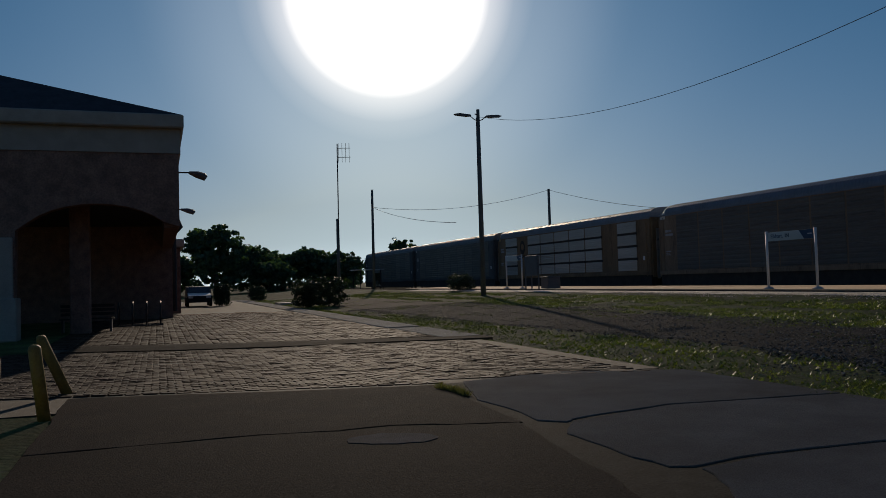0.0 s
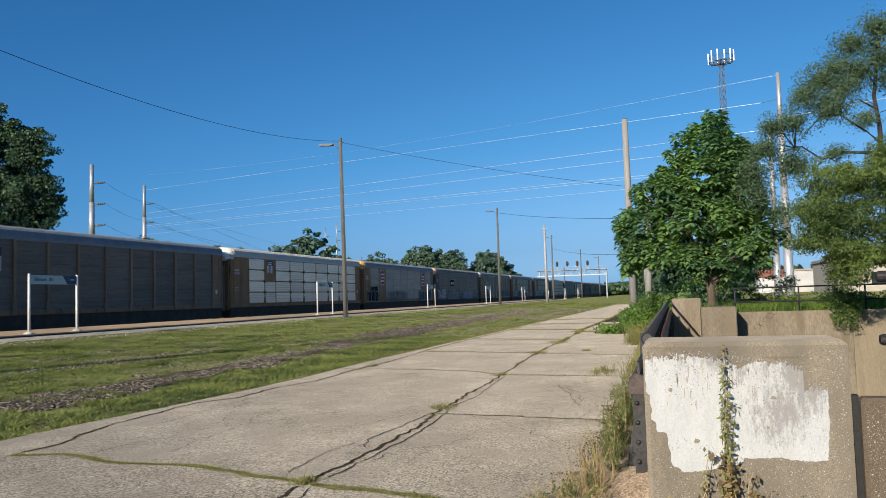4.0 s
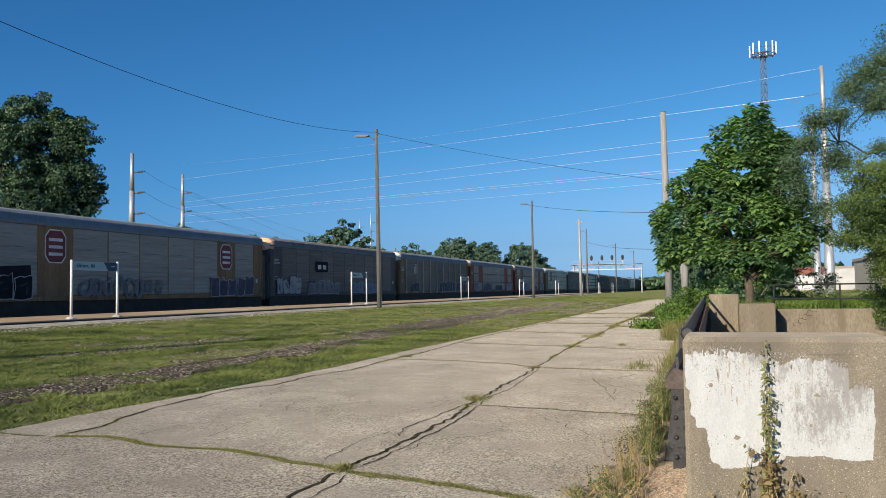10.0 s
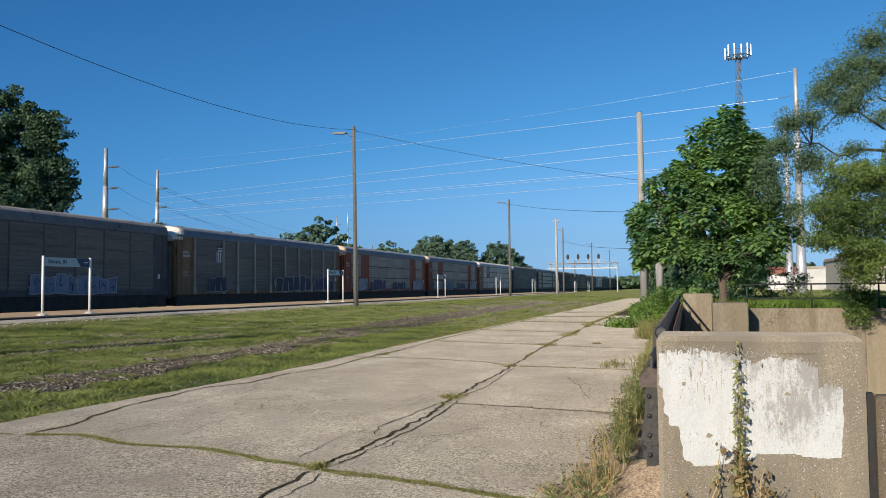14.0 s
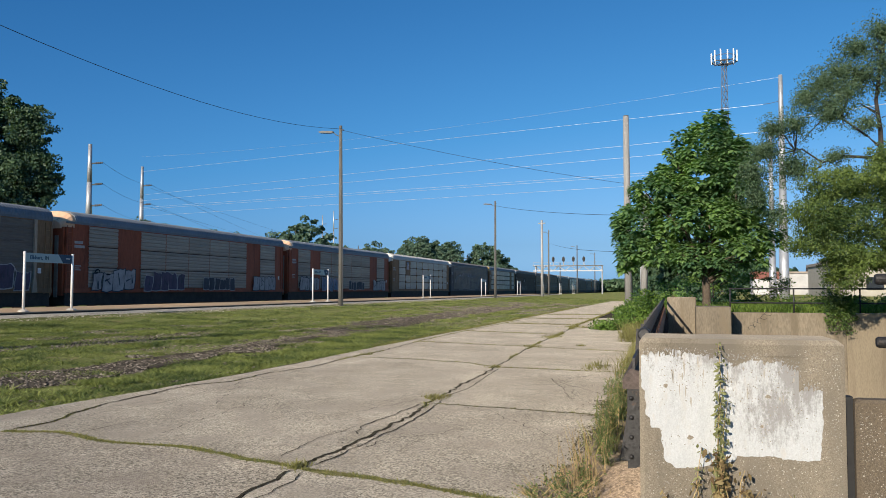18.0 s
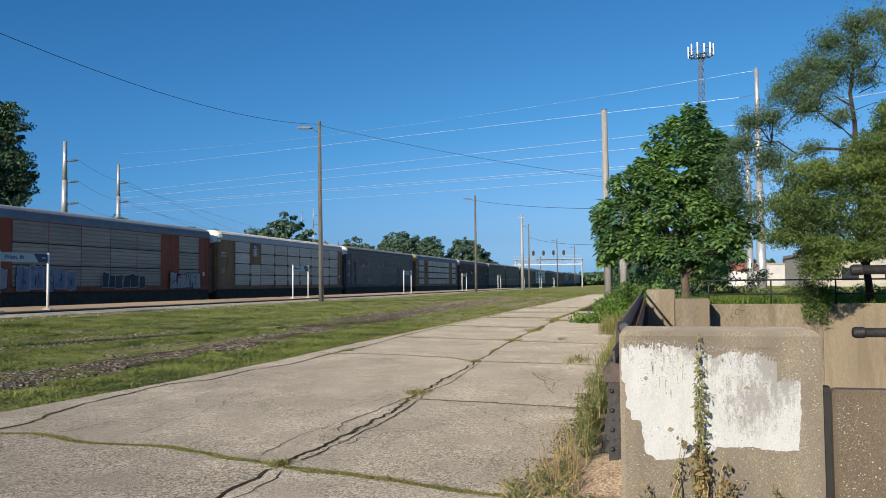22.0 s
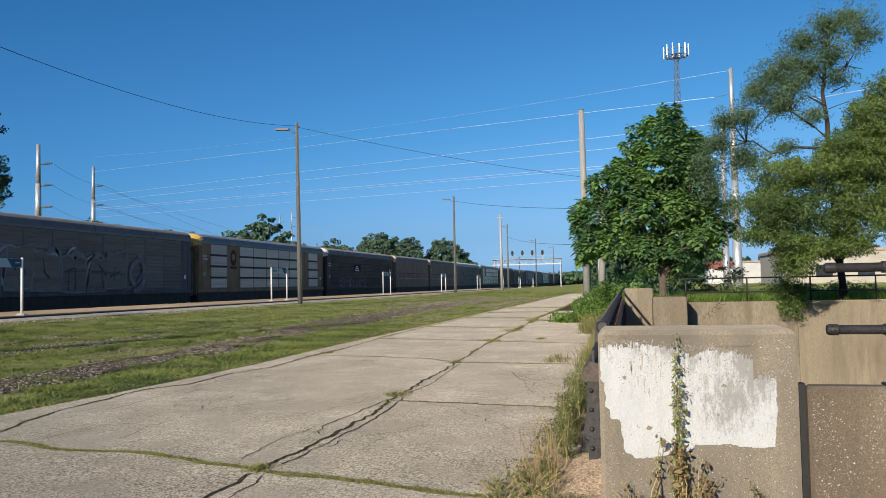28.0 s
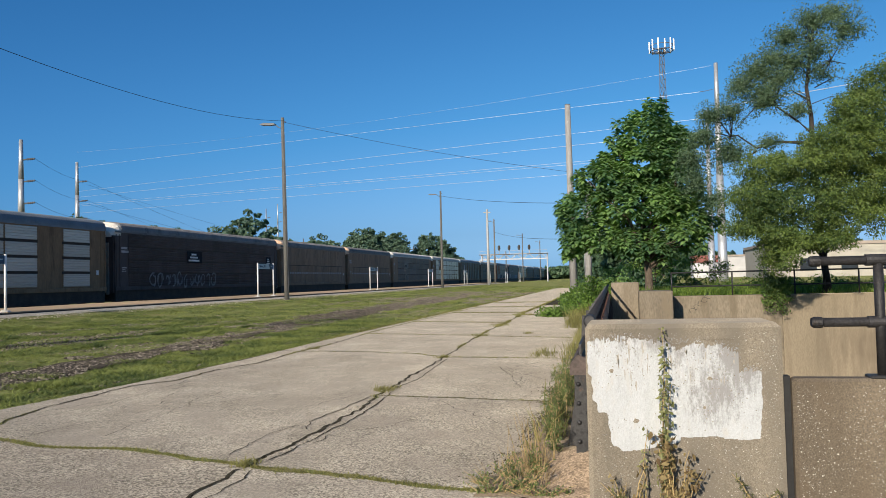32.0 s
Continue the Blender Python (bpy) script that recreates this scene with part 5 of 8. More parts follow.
# ---- station name signs ----
def name_sign(y, words):
    s = thing("station_sign", "white two-post station name sign with a blue end panel" if words else "far white two-post station sign", "sign", "platform signs", at=(-23.52, y, 0.6))
    for d in (0.0, 2.52):
        p = part("post", Shape().tube([(0, d, 0.1), (0, d, 2.36)], 0.052, 12), M["white_metal"], s, smooth=True)
        part("footing", Shape().tube([(0, d, -0.25), (0, d, 0.1), (0, d, 0.16)], [0.21, 0.2, 0.1], 12), M["concrete"], p, "concrete footing")
    b = part("board", Shape().box(-0.012, 0.012, 0.06, 2.46, 1.96, 2.31, 0.004), M["sign"], s, "pale grey-green name board")
    part("blue_panel", Shape().prism([(1.72, 2.306), (2.455, 2.306), (2.455, 1.964), (1.98, 1.964)], 0, 0.0125, 0.016), M["sign_blue"], b, "dark blue slanted panel")
    part("mark", Shape().box(0.0165, 0.019, 2.14, 2.36, 2.13, 2.17), M["white_metal"], b, "small white bar")
    if words:
        for word, dy in zip(words.split(" "), (0.24, 1.0)):
            t = part("lettering", text_mesh(word, 0.215, M["sign_blue"]), None, b, "dark blue lettering", at=(0.0165, dy, 2.14))
            t.rotation_euler = (radians(90), 0, radians(90))
    return s


for k in range(-2, 9):
    name_sign(-0.72 + 25.4 * k, "Elkhart, IN" if -2 < k < 4 else "")


# ---- poles ----
def cobra(parent, top, side):
    """A short lamp arm across the platform with a long flat head."""
    x, y, z = top
    a = part("arm", Shape().tube([(x, y, z - 0.75), (x + 0.3 * side, y, z - 0.62), (x + 0.55 * side, y, z - 0.42)], 0.03, 8), M["lamp_grey"], parent, "grey lamp arm", smooth=True)
    head = [(0.5 * side, -0.45), (0.56 * side, -0.36), (1.3 * side, -0.3), (1.62 * side, -0.36), (1.5 * side, -0.43), (0.8 * side, -0.48)]
    part("lamp_head", Shape().prism(head if side < 0 else head[::-1], 1, -0.14, 0.14), M["lamp_grey"], a, "dark grey lamp head", at=(x, y, z))


def light_pole(x, y, base, top, sides, label, lean=0.0, r=0.17):
    s = thing("light_pole", label, "light pole", "platform light poles")
    part("pole", Shape().tube([(x, y, base - 0.4), (x + lean * 0.5, y, (base + top) / 2), (x + lean, y, top)], [r, r * 0.8, r * 0.62], 14), M["pole_wood"], s, smooth=True)
    part("cable_riser", Shape().tube([(x + r * 0.9, y - 0.04, base), (x + lean + r * 0.68, y - 0.04, top - 0.5)], 0.022, 6), M["lamp_grey"], s, "thin grey conduit")
    for side in sides:
        cobra(s, (x + lean, y, top), side)
    part("insulator", Shape().tube([(x + lean, y, top - 0.3), (x + lean + 0.22, y, top - 0.3)], 0.04, 8), M["lamp_grey"], s)
    return Vector((x + lean + 0.2, y, top - 0.3))


W_ = "weathered wooden light pole on the grass beside the platform"
tops = [
    light_pole(-19.84, -46.97, 0.3, 12.16, (-1, 1), "wooden light pole with two lamps on the grass"),
    light_pole(-19.07, 0.99, 0.27, 12.6, (), "bare wooden pole standing close by on the grass", -0.1, 0.19),
    light_pole(-21.21, 49.55, 0.42, 12.62, (-1,), W_, -0.12),
    light_pole(-21.84, 101.66, 0.45, 13.13, (-1,), W_),
    light_pole(-22.23, 152, 0.45, 13.0, (-1,), W_),
    light_pole(-22.6, 204, 0.45, 12.9, (-1,), W_),
    light_pole(-22.7, 255, 0.45, 13.3, (-1,), W_),
]


def wire(a, b, sag, r, material, label, n=14, grp="overhead wires"):
    a, b = Vector(a), Vector(b)
    pts = [a.lerp(b, i / n) - Vector((0, 0, 4 * sag * (i / n) * (1 - i / n))) for i in range(n + 1)]
    return solid("wire", Shape().tube(pts, r, 5, False), material, label, "wire", group=grp)


CABLE = "sagging black cable between the light poles"
wire((-19.84, -46.97, 11.7), (-19.07, 0.99, 11.2), 3.1, 0.012, M["wire"], CABLE, 24)
wire((-19.07, 0.99, 11.1), (-21.2, 49.55, 12.4), 2.0, 0.012, M["wire"], CABLE, 24)
wp = thing("white_pole", "tall pale pole with a small head beside the platform", "pole")
part("pole", Shape().tube([(-20.85, 135, 0), (-20.9, 135, 13.4)], [0.26, 0.18], 12), M["lamp_pale"], wp, smooth=True)
part("crossarm", Shape().box(-21.5, -20.3, 134.9, 135.1, 12.8, 12.95), M["pole_pale"], wp)
big = thing("utility_pole", "tall pale wooden utility pole with a sawn top", "utility pole")
part("pole", Shape().tube([(-2.75, 57, 0.2), (-2.83, 57, 13.75)], [0.28, 0.2], 14), M["pole_pale"], big, smooth=True)
part("cap", Shape().tube([(-2.83, 57, 13.74), (-2.83, 57, 13.8)], 0.19, 14), M["pole_wood"], big)
st = thing("stub_pole", "short pale pole beside the utility pole", "pole")
part("pole", Shape().tube([(-1.55, 50, 0.2), (-1.3, 50, 7.4)], [0.22, 0.18], 12), M["pole_pale"], st, smooth=True)
bt = thing("lamp_post", "dark-topped lamp post behind the broad-leaved tree", "lamp post")
part("pole", Shape().tube([(-2.3, 70, 0.2), (-2.32, 70, 10.6)], 0.12, 10), M["galv"], bt)
part("head", Shape().tube([(-2.32, 70, 10.6), (-2.32, 70, 10.85), (-2.32, 70, 10.9)], [0.1, 0.16, 0.24], 12), M["black"], bt, "black lamp head")
wire((-21.2, 49.55, 12.3), (-2.83, 57, 8.98), 0.25, 0.012, M["wire"], "black cable running to the utility pole")
wire((-21.84, 101.66, 12.5), (-2.83, 57, 6.75), 0.25, 0.018, M["wire"], "black cable running to the utility pole")
wire((-22.23, 152, 10.5), (-2.83, 57, 4.2), 0.4, 0.018, M["wire"], "thin black cable running to the utility pole")


# steel transmission poles
def steel_pole(x, y, base, top, r, label, arms=()):
    s = thing("steel_pole", label, "transmission pole", "transmission poles")
    for z0, z1 in zip(np.linspace(base, top, 5)[:-1], np.linspace(base, top, 5)[1:]):
        q = [r * (1 - 0.62 * (z - base) / (top - base)) for z in (z0, z1)]
        part("shaft", Shape().tube([(x, y, z0), (x, y, z1)], [q[0], q[1] * 1.04], 12), M["galv"], s, smooth=True)
    for z, sx, sy in arms:
        a = part("insulator_arm", Shape().tube([(x, y, z), (x + sx, y + sy, z + 0.18)], [0.1, 0.08], 8), M["lamp_grey"], s)
        part("insulator", Shape().tube([(x + sx * u, y + sy * u, z + 0.18 * u) for u in (0.45, 0.5, 0.6, 0.65, 0.75, 0.8, 0.9, 1.0)], [0.1, 0.17, 0.1, 0.17, 0.1, 0.17, 0.1, 0.14], 8), M["lamp_grey"], a)
    return s


steel_pole(10.28, 80, 0.4, 21.8, 0.46, "tall tapered galvanized steel transmission pole")
steel_pole(9.45, 81.5, 0.4, 17.6, 0.34, "second galvanized steel transmission pole")
steel_pole(-73.2, 87.35, 0.3, 20.6, 0.6, "galvanized steel line pole beyond the railway", ((18.0, 1.5, 0.6), (15.2, 1.5, 0.6), (12.4, 1.5, 0.6)))
steel_pole(-88.36, 118.49, 0.3, 22.9, 0.58, "galvanized steel line pole beyond the railway", tuple((z, 1.5, 0.6) for z in (19.5, 16.2, 13.2)))
for zs, zl in ((19.1, 22.0), (16.5, 17.9), (15.2, 16.9), (13.35, 15.7), (13.1, 15.4), (12.1, 14.2)):
    wire((8.7, 80, zs), (10.2, 80, zs + 0.25), 0.05, 0.025, M["lamp_grey"], "dark strain insulator on the steel pole", 4)
    wire((8.96, 80, zs), (-88.3, 118.4, zl), 0.0, 0.014, M["wire_al"], "bright aluminium line high over the railway", 6)
for za, zb, zc in ((18.2, 19.7, 16), (15.4, 16.4, 12.5), (12.6, 13.4, 9.5)):
    wire((-71.6, 87.9, za), (-86.9, 119.0, zb), 0.6, 0.016, M["wire"], "dark line between the steel poles")
    wire((-86.9, 119.0, zb), (-150, 330, zc), 1.5, 0.02, M["wire"], "dark line running into the distance")
    wire((-86.9, 119.0, zb - 0.6), (-120, 330, zc - 1), 1.5, 0.018, M["wire"], "dark line running into the distance")
wire((10.28, 80, 17.5), (60, 60, 22), 0.8, 0.03, M["wire_al"], "bright line running on from the steel pole")
wire((10.28, 80, 21.6), (-88.3, 118.4, 24.6), 1.2, 0.007, M["wire_al"], "thin bright guard line high over the railway", 8)
for x, y, h in ((-150.6, 330, 34.9), (-145.1, 330, 36.8), (-101.5, 330, 24.0)):
    steel_pole(x, y, 0.3, h, 0.5, "slim far steel line pole", ((h - 4, 2.0, 0.0), (h - 8, 2.0, 0.0)))
for x, y, h in ((-97, 215, 14), (-92, 228, 15), (-75, 240, 15), (-62, 246, 12.5), (-33, 250, 10)):
    s = thing("far_line_pole", "thin far line pole with crossarms", "utility pole", "far line poles")
    part("pole", Shape().tube([(x, y, 0.2), (x, y, h)], [0.2, 0.15], 8), M["pole_wood"], s)
    part("crossarm", Shape().box(x - 1.2, x + 1.2, y - 0.06, y + 0.06, h - 1.2, h - 1.0), M["pole_wood"], s)


# signal bridge over the tracks
def signal_bridge():
    Y = 235.0
    s = thing("signal_bridge", "pale lattice signal bridge over the tracks carrying four signals", "signal gantry")
    xa, xb, z0, z1 = -38.6, -18.8, 7.1, 8.6
    for x in (xa + 0.4, xb):
        for dy in (-0.6, 0.6):
            part("leg", Shape().tube([(x, Y + dy, 0.1), (x, Y + dy * 0.8, z1)], 0.17, 8), M["gantry"], s)
        for k in range(5):
            za, zb = 0.4 + 1.55 * k, 1.95 + 1.55 * k
            part("leg_brace", Shape().tube([(x, Y - 0.55 if k % 2 else Y + 0.55, za), (x, Y + 0.55 if k % 2 else Y - 0.55, zb)], 0.08, 6), M["gantry"], s)
    for z in (z0, z1):
        for dy in (-0.6, 0.6):
            part("chord", Shape().box(xa - 0.3, xb + 0.3, Y + dy - 0.12, Y + dy + 0.12, z - 0.14, z + 0.14), M["gantry"], s)
    n = 11
    for k in range(n):
        x0, x1 = xa + (xb - xa) * k / n, xa + (xb - xa) * (k + 1) / n
        for dy in (-0.6, 0.6):
            part("diagonal", Shape().tube([(x0, Y + dy, z0 if k % 2 else z1), (x1, Y + dy, z1 if k % 2 else z0)], 0.08, 6), M["gantry"], s)
    part("walkway", Shape().box(xa - 0.4, xb + 0.4, Y - 1.3, Y - 0.6, z1 + 0.02, z1 + 0.08), M["gantry"], s)
    for k in range(9):
        x = xa + (xb - xa) * k / 8
        part("handrail_post", Shape().tube([(x, Y - 1.28, z1), (x, Y - 1.28, z1 + 1.0)], 0.03, 6), M["gantry"], s)
    part("handrail", Shape().tube([(xa, Y - 1.28, z1 + 1.0), (xb, Y - 1.28, z1 + 1.0)], 0.035, 6), M["gantry"], s)
    for x in (-32.9, -29.9, -27.0, -24.0):
        m = part("signal_mast", Shape().tube([(x, Y - 0.7, z1), (x, Y - 0.7, z1 + 2.6)], 0.1, 8), M["gantry"], s)
        part("signal_head", Shape().prism([(x + 0.42 * math.cos(a), z1 + 1.9 + 0.8 * math.sin(a)) for a in np.arange(0, 6.28, 0.42)], 1, Y - 0.92, Y - 0.85), M["black"], m, "black oval signal face")
        for dz in (-0.42, 0.0, 0.42):
            part("hood", Shape().tube([(x, Y - 0.92, z1 + 1.9 + dz), (x, Y - 1.2, z1 + 1.9 + dz)], [0.17, 0.16], 10), M["black"], m)


signal_bridge()


def cell_tower():
    cx, cy, top = 10.2, 154.0, 44.0
    s = thing("cell_tower", "slim steel lattice mobile-phone tower with a ring of white antennas", "cell tower")
    leg = [Vector((math.cos(a), math.sin(a), 0)) for a in (0.5, 2.6, 4.7)]
    rad = lambda z: 1.5 - 1.05 * z / top
    for d in leg:
        part("leg", Shape().tube([Vector((cx, cy, 0)) + rad(0) * d, Vector((cx, cy, top)) + rad(top) * d], 0.06, 6), M["lamp_grey"], s)
    for k in range(30):
        z0, z1 = top * k / 30, top * (k + 1) / 30
        b = Shape()
        for i in range(3):
            b.tube([Vector((cx, cy, z0)) + rad(z0) * leg[i], Vector((cx, cy, z1)) + rad(z1) * leg[(i + 1) % 3]], 0.045, 5)
            b.tube([Vector((cx, cy, z1)) + rad(z1) * leg[i], Vector((cx, cy, z1)) + rad(z1) * leg[(i + 1) % 3]], 0.04, 5)
        part("brace", b, M["lamp_grey"], s)
    for z in (43.6, 44.6):
        ring = Shape().tube([(cx + 2.1 * math.cos(a), cy + 2.1 * math.sin(a), z) for a in np.arange(0, 6.4, 0.35)], 0.07, 6)
        part("platform_ring", ring, M["lamp_grey"], s)
    for a in np.arange(0, 6.28, 0.52):
        ring = Shape().tube([(cx, cy, 43.2), (cx + 2.1 * math.cos(a), cy + 2.1 * math.sin(a), 43.6)], 0.06, 5)
        part("platform_arm", ring, M["lamp_grey"], s)
    for k in range(12):
        a = k * 0.5236 + 0.2
        x, y = cx + 2.3 * math.cos(a), cy + 2.3 * math.sin(a)
        h = 1.2 if k % 3 else 0.9
        part("antenna", Shape().box(x - 0.13, x + 0.13, y - 0.1, y + 0.1, 44.3 - h * 0.7, 44.5 + h * 0.9, 0.03), M["galv"], s, "white panel antenna")


cell_tower()

# far buildings on the other side of the street
wb = thing("white_warehouse", "long low white warehouse behind the trees", "building")
part("wall", Shape().box(15, 34, 147, 165, 0.4, 4.4), M["white_bldg"], wb)
part("roof_edge", Shape().box(14.8, 34.2, 146.8, 165.2, 4.4, 4.7), M["trim"], wb)
part("red_section", Shape().box(13.5, 18.4, 143, 146.7, 0.4, 3.4), M["white_bldg"], wb)
part("red_roof", Shape().prism([(13.3, 3.4), (18.6, 3.4), (18.6, 4.6), (13.3, 4.6)], 1, 142.8, 146.7), M["red_roof"], wb, "red-brown metal roof")
for k in range(5):
    part("vent", Shape().tube([(23 + 2 * k, 150, 4.7), (23 + 2 * k, 150, 5.5)], 0.25, 8), M["black"], wb)
cb = thing("cream_building", "cream flat-roofed building behind the trees", "building")
part("wall", Shape().box(20, 60, 112, 130, 0.4, 4.9), M["cream"], cb)
part("parapet", Shape().box(19.8, 60.2, 111.8, 130.2, 4.9, 5.3), M["trim"], cb)
for k in range(6):
    part("window", Shape().box(24 + 5 * k, 26 + 5 * k, 111.9, 111.99, 1.6, 3.2), M["glass_dark"], cb)
tk = thing("water_tank", "round pale tank with a conical lid beyond the railway", "water tank")
part("drum", Shape().tube([(-64.1, 6.9, 0), (-64.1, 6.9, 10.6)], 1.55, 24), M["ivory"], tk, smooth=True)
part("lid", Shape().tube([(-64.1, 6.9, 10.6), (-64.1, 6.9, 10.62), (-64.1, 6.9, 11.3), (-64.1, 6.9, 11.5)], [1.75, 1.75, 0.25, 0.1], 24), M["cap"] if "cap" in M else M["white_metal"], tk, "pale conical lid")
ct = thing("storage_container", "pale grey ribbed container beyond the railway", "container")
part("body", Shape().box(-50, -47.5, -12, 9, 0.2, 3.3, 0.05), M["galv"], ct)
for k in range(28):
    part("rib", Shape().box(-47.5, -47.46, -11.6 + 0.75 * k, -11.4 + 0.75 * k, 0.4, 3.1), M["galv"], ct)


# ---- station building, in its own shade ----
def station():
    s = thing("station_building", "brick railway station with an arched porch and a dark hipped roof", "building")
    xa, xb, yf, yb = -1.18, 9.0, -26.3, -40.0
    # front wall with a wide arch between piers
    cx, rx, zs, zr = 1.15, 2.25, 2.75, 1.25
    arch = [(cx - rx * math.cos(a), zs + zr * math.sin(a)) for a in np.linspace(0, math.pi, 17)]
    front = [(xa, 6.3), (xa, 3.3)] + [p for p in arch if p[1] > 3.3] + [(3.35, 3.2), (3.4, 0.0), (4.0, 0.0), (4.0, 6.3)]
    part("front_wall", Shape().prism(front, 1, yf - 0.5, yf), M["brick_wall"], s)
    part("front_wall", Shape().box(4.0, xb, yf - 0.5, yf, 0, 6.3), M["brick_wall"], s)
    part("side_wall", Shape().box(xa, xa + 0.45, yb, yf - 0.5, 3.3, 6.3), M["brick_wall"], s)
    part("porch_ceiling", Shape().box(xa, xb, yb, yf - 0.5, 4.3, 4.5), M["roof_dark"], s)
    part("back_wall", Shape().box(xa, xb, yb - 0.3, yb, 0, 6.3), M["brick_wall"], s)
    part("inner_pier", Shape().box(1.55, 2.15, -29.2, -28.6, 0, 4.3, 0.03), M["brick_wall"], s)
    pier = part("pier", Shape().box(3.4, 4.1, yf - 0.55, yf + 0.12, 0, 3.0, 0.02), M["trim"], s)
    part("plinth", Shape().box(3.3, 4.2, yf - 0.6, yf + 0.2, 0, 1.25, 0.03), M["trim"], pier)
    part("frieze", Shape().box(xa - 0.05, xb, yf - 0.1, yf + 0.06, 5.55, 6.3), M["trim"], s, "cream painted frieze")
    part("cornice", Shape().box(xa - 0.16, xb + 0.2, yb, yf + 0.35, 6.3, 6.72, 0.04), M["trim"], s, "cream cornice")
    part("side_frieze", Shape().box(xa - 0.06, xa, yb, yf, 5.55, 6.3), M["trim"], s)
    part("roof", Shape().add([(xa - 0.1, yf + 0.3, 6.72), (xb + 8, yf + 0.3, 6.72), (xb + 8, yb, 6.72), (xa - 0.1, yb, 6.72), (4.0, -32.2, 8.85), (xb + 8, -32.2, 11.5)], [(0, 1, 5, 4), (1, 2, 5), (2, 3, 4, 5), (3, 0, 4), (3, 2, 1, 0)]), M["roof_dark"], s)
    part("annex", Shape().box(-0.3, 9, -75, -44, 0, 4.0), M["brick_wall"], s)
    part("annex_cornice", Shape().box(-1.9, 9, -75, -46, 3.6, 4.05, 0.05), M["trim"], s)
    for y in (-46.4, -52, -58):
        part("annex_pier", Shape().box(-1.7, -1.2, y - 0.5, y, 0, 3.6, 0.03), M["brick_wall"], s)
    part("notice", Shape().box(-1.2, -0.8, -46.38, -46.35, 1.6, 2.5), M["white_metal"], s, "pale paper notice")
    part("downpipe", Shape().tube([(xa - 0.25, -44.5, 5.2), (xa - 0.5, -44.5, 4.6), (xa - 0.15, -44.5, 4.2), (xa - 0.15, -44.5, 0.2)], 0.13, 8), M["black"], s)
    for y, z, k in ((-30.5, 5.5, 1.0), (-45.3, 5.55, 1.2)):
        a = part("wall_lamp_arm", Shape().tube([(xa, y, z + 0.05), (xa - 0.5 * k, y, z + 0.05)], 0.03, 6), M["black"], s)
        part("wall_lamp_head", Shape().tube([(xa - 0.45 * k, y, z + 0.05), (xa - 0.75 * k, y, z - 0.02), (xa - 1.0 * k, y, z - 0.1), (xa - 1.08 * k, y, z - 0.05)], [0.05, 0.13, 0.14, 0.04], 8), M["lamp_grey"], a, "grey lamp head")


station()
for x, y, dx in ((0.7, -10.55, 0.1), (0.64, -12.7, 0.36), (1.0, -9.0, -0.05)):
    b = thing("bollard", "leaning yellow steel bollard", "bollard", "yellow bollards")
    part("pipe", Shape().tube([(x, y, -0.1), (x + dx, y, 0.76), (x + dx, y, 0.8), (x + dx, y, 0.82)], [0.07, 0.07, 0.062, 0.03], 14), M["yellow"], b, smooth=True)


def bike_rack(x, y):
    s = thing("bicycle_rack", "black looped bicycle rack on the brick paving", "bicycle rack")
    for k in range(4):
        xx = x + 0.5 * k
        part("loop", Shape().tube([(xx, y, 0)] + [(xx, y - 0.45 + 0.45 * math.cos(a), 0.6 + 0.3 * math.sin(a)) for a in np.linspace(0, math.pi, 8)] + [(xx, y - 0.9, 0)], 0.03, 8), M["iron"], s, smooth=True)
    part("foot_bar", Shape().box(x - 0.1, x + 1.6, y - 0.03, y + 0.03, 0, 0.05), M["iron"], s)
    part("foot_bar", Shape().box(x - 0.1, x + 1.6, y - 0.93, y - 0.87, 0, 0.05), M["iron"], s)


bike_rack(-0.6, -32.8)
bn = thing("bench", "dark slatted bench by the station porch", "bench")
for k in range(4):
    part("slat", Shape().box(0.9, 2.6, -29.9 - 0.12 * k, -29.8 - 0.12 * k, 0.43, 0.47), M["timber"], bn)
for k in range(3):
    part("back_slat", Shape().box(0.9, 2.6, -30.36, -30.32, 0.55 + 0.14 * k, 0.65 + 0.14 * k), M["timber"], bn)
for x in (1.0, 2.5):
    part("leg", Shape().box(x - 0.03, x + 0.03, -30.35, -29.85, 0, 0.43), M["iron"], bn)


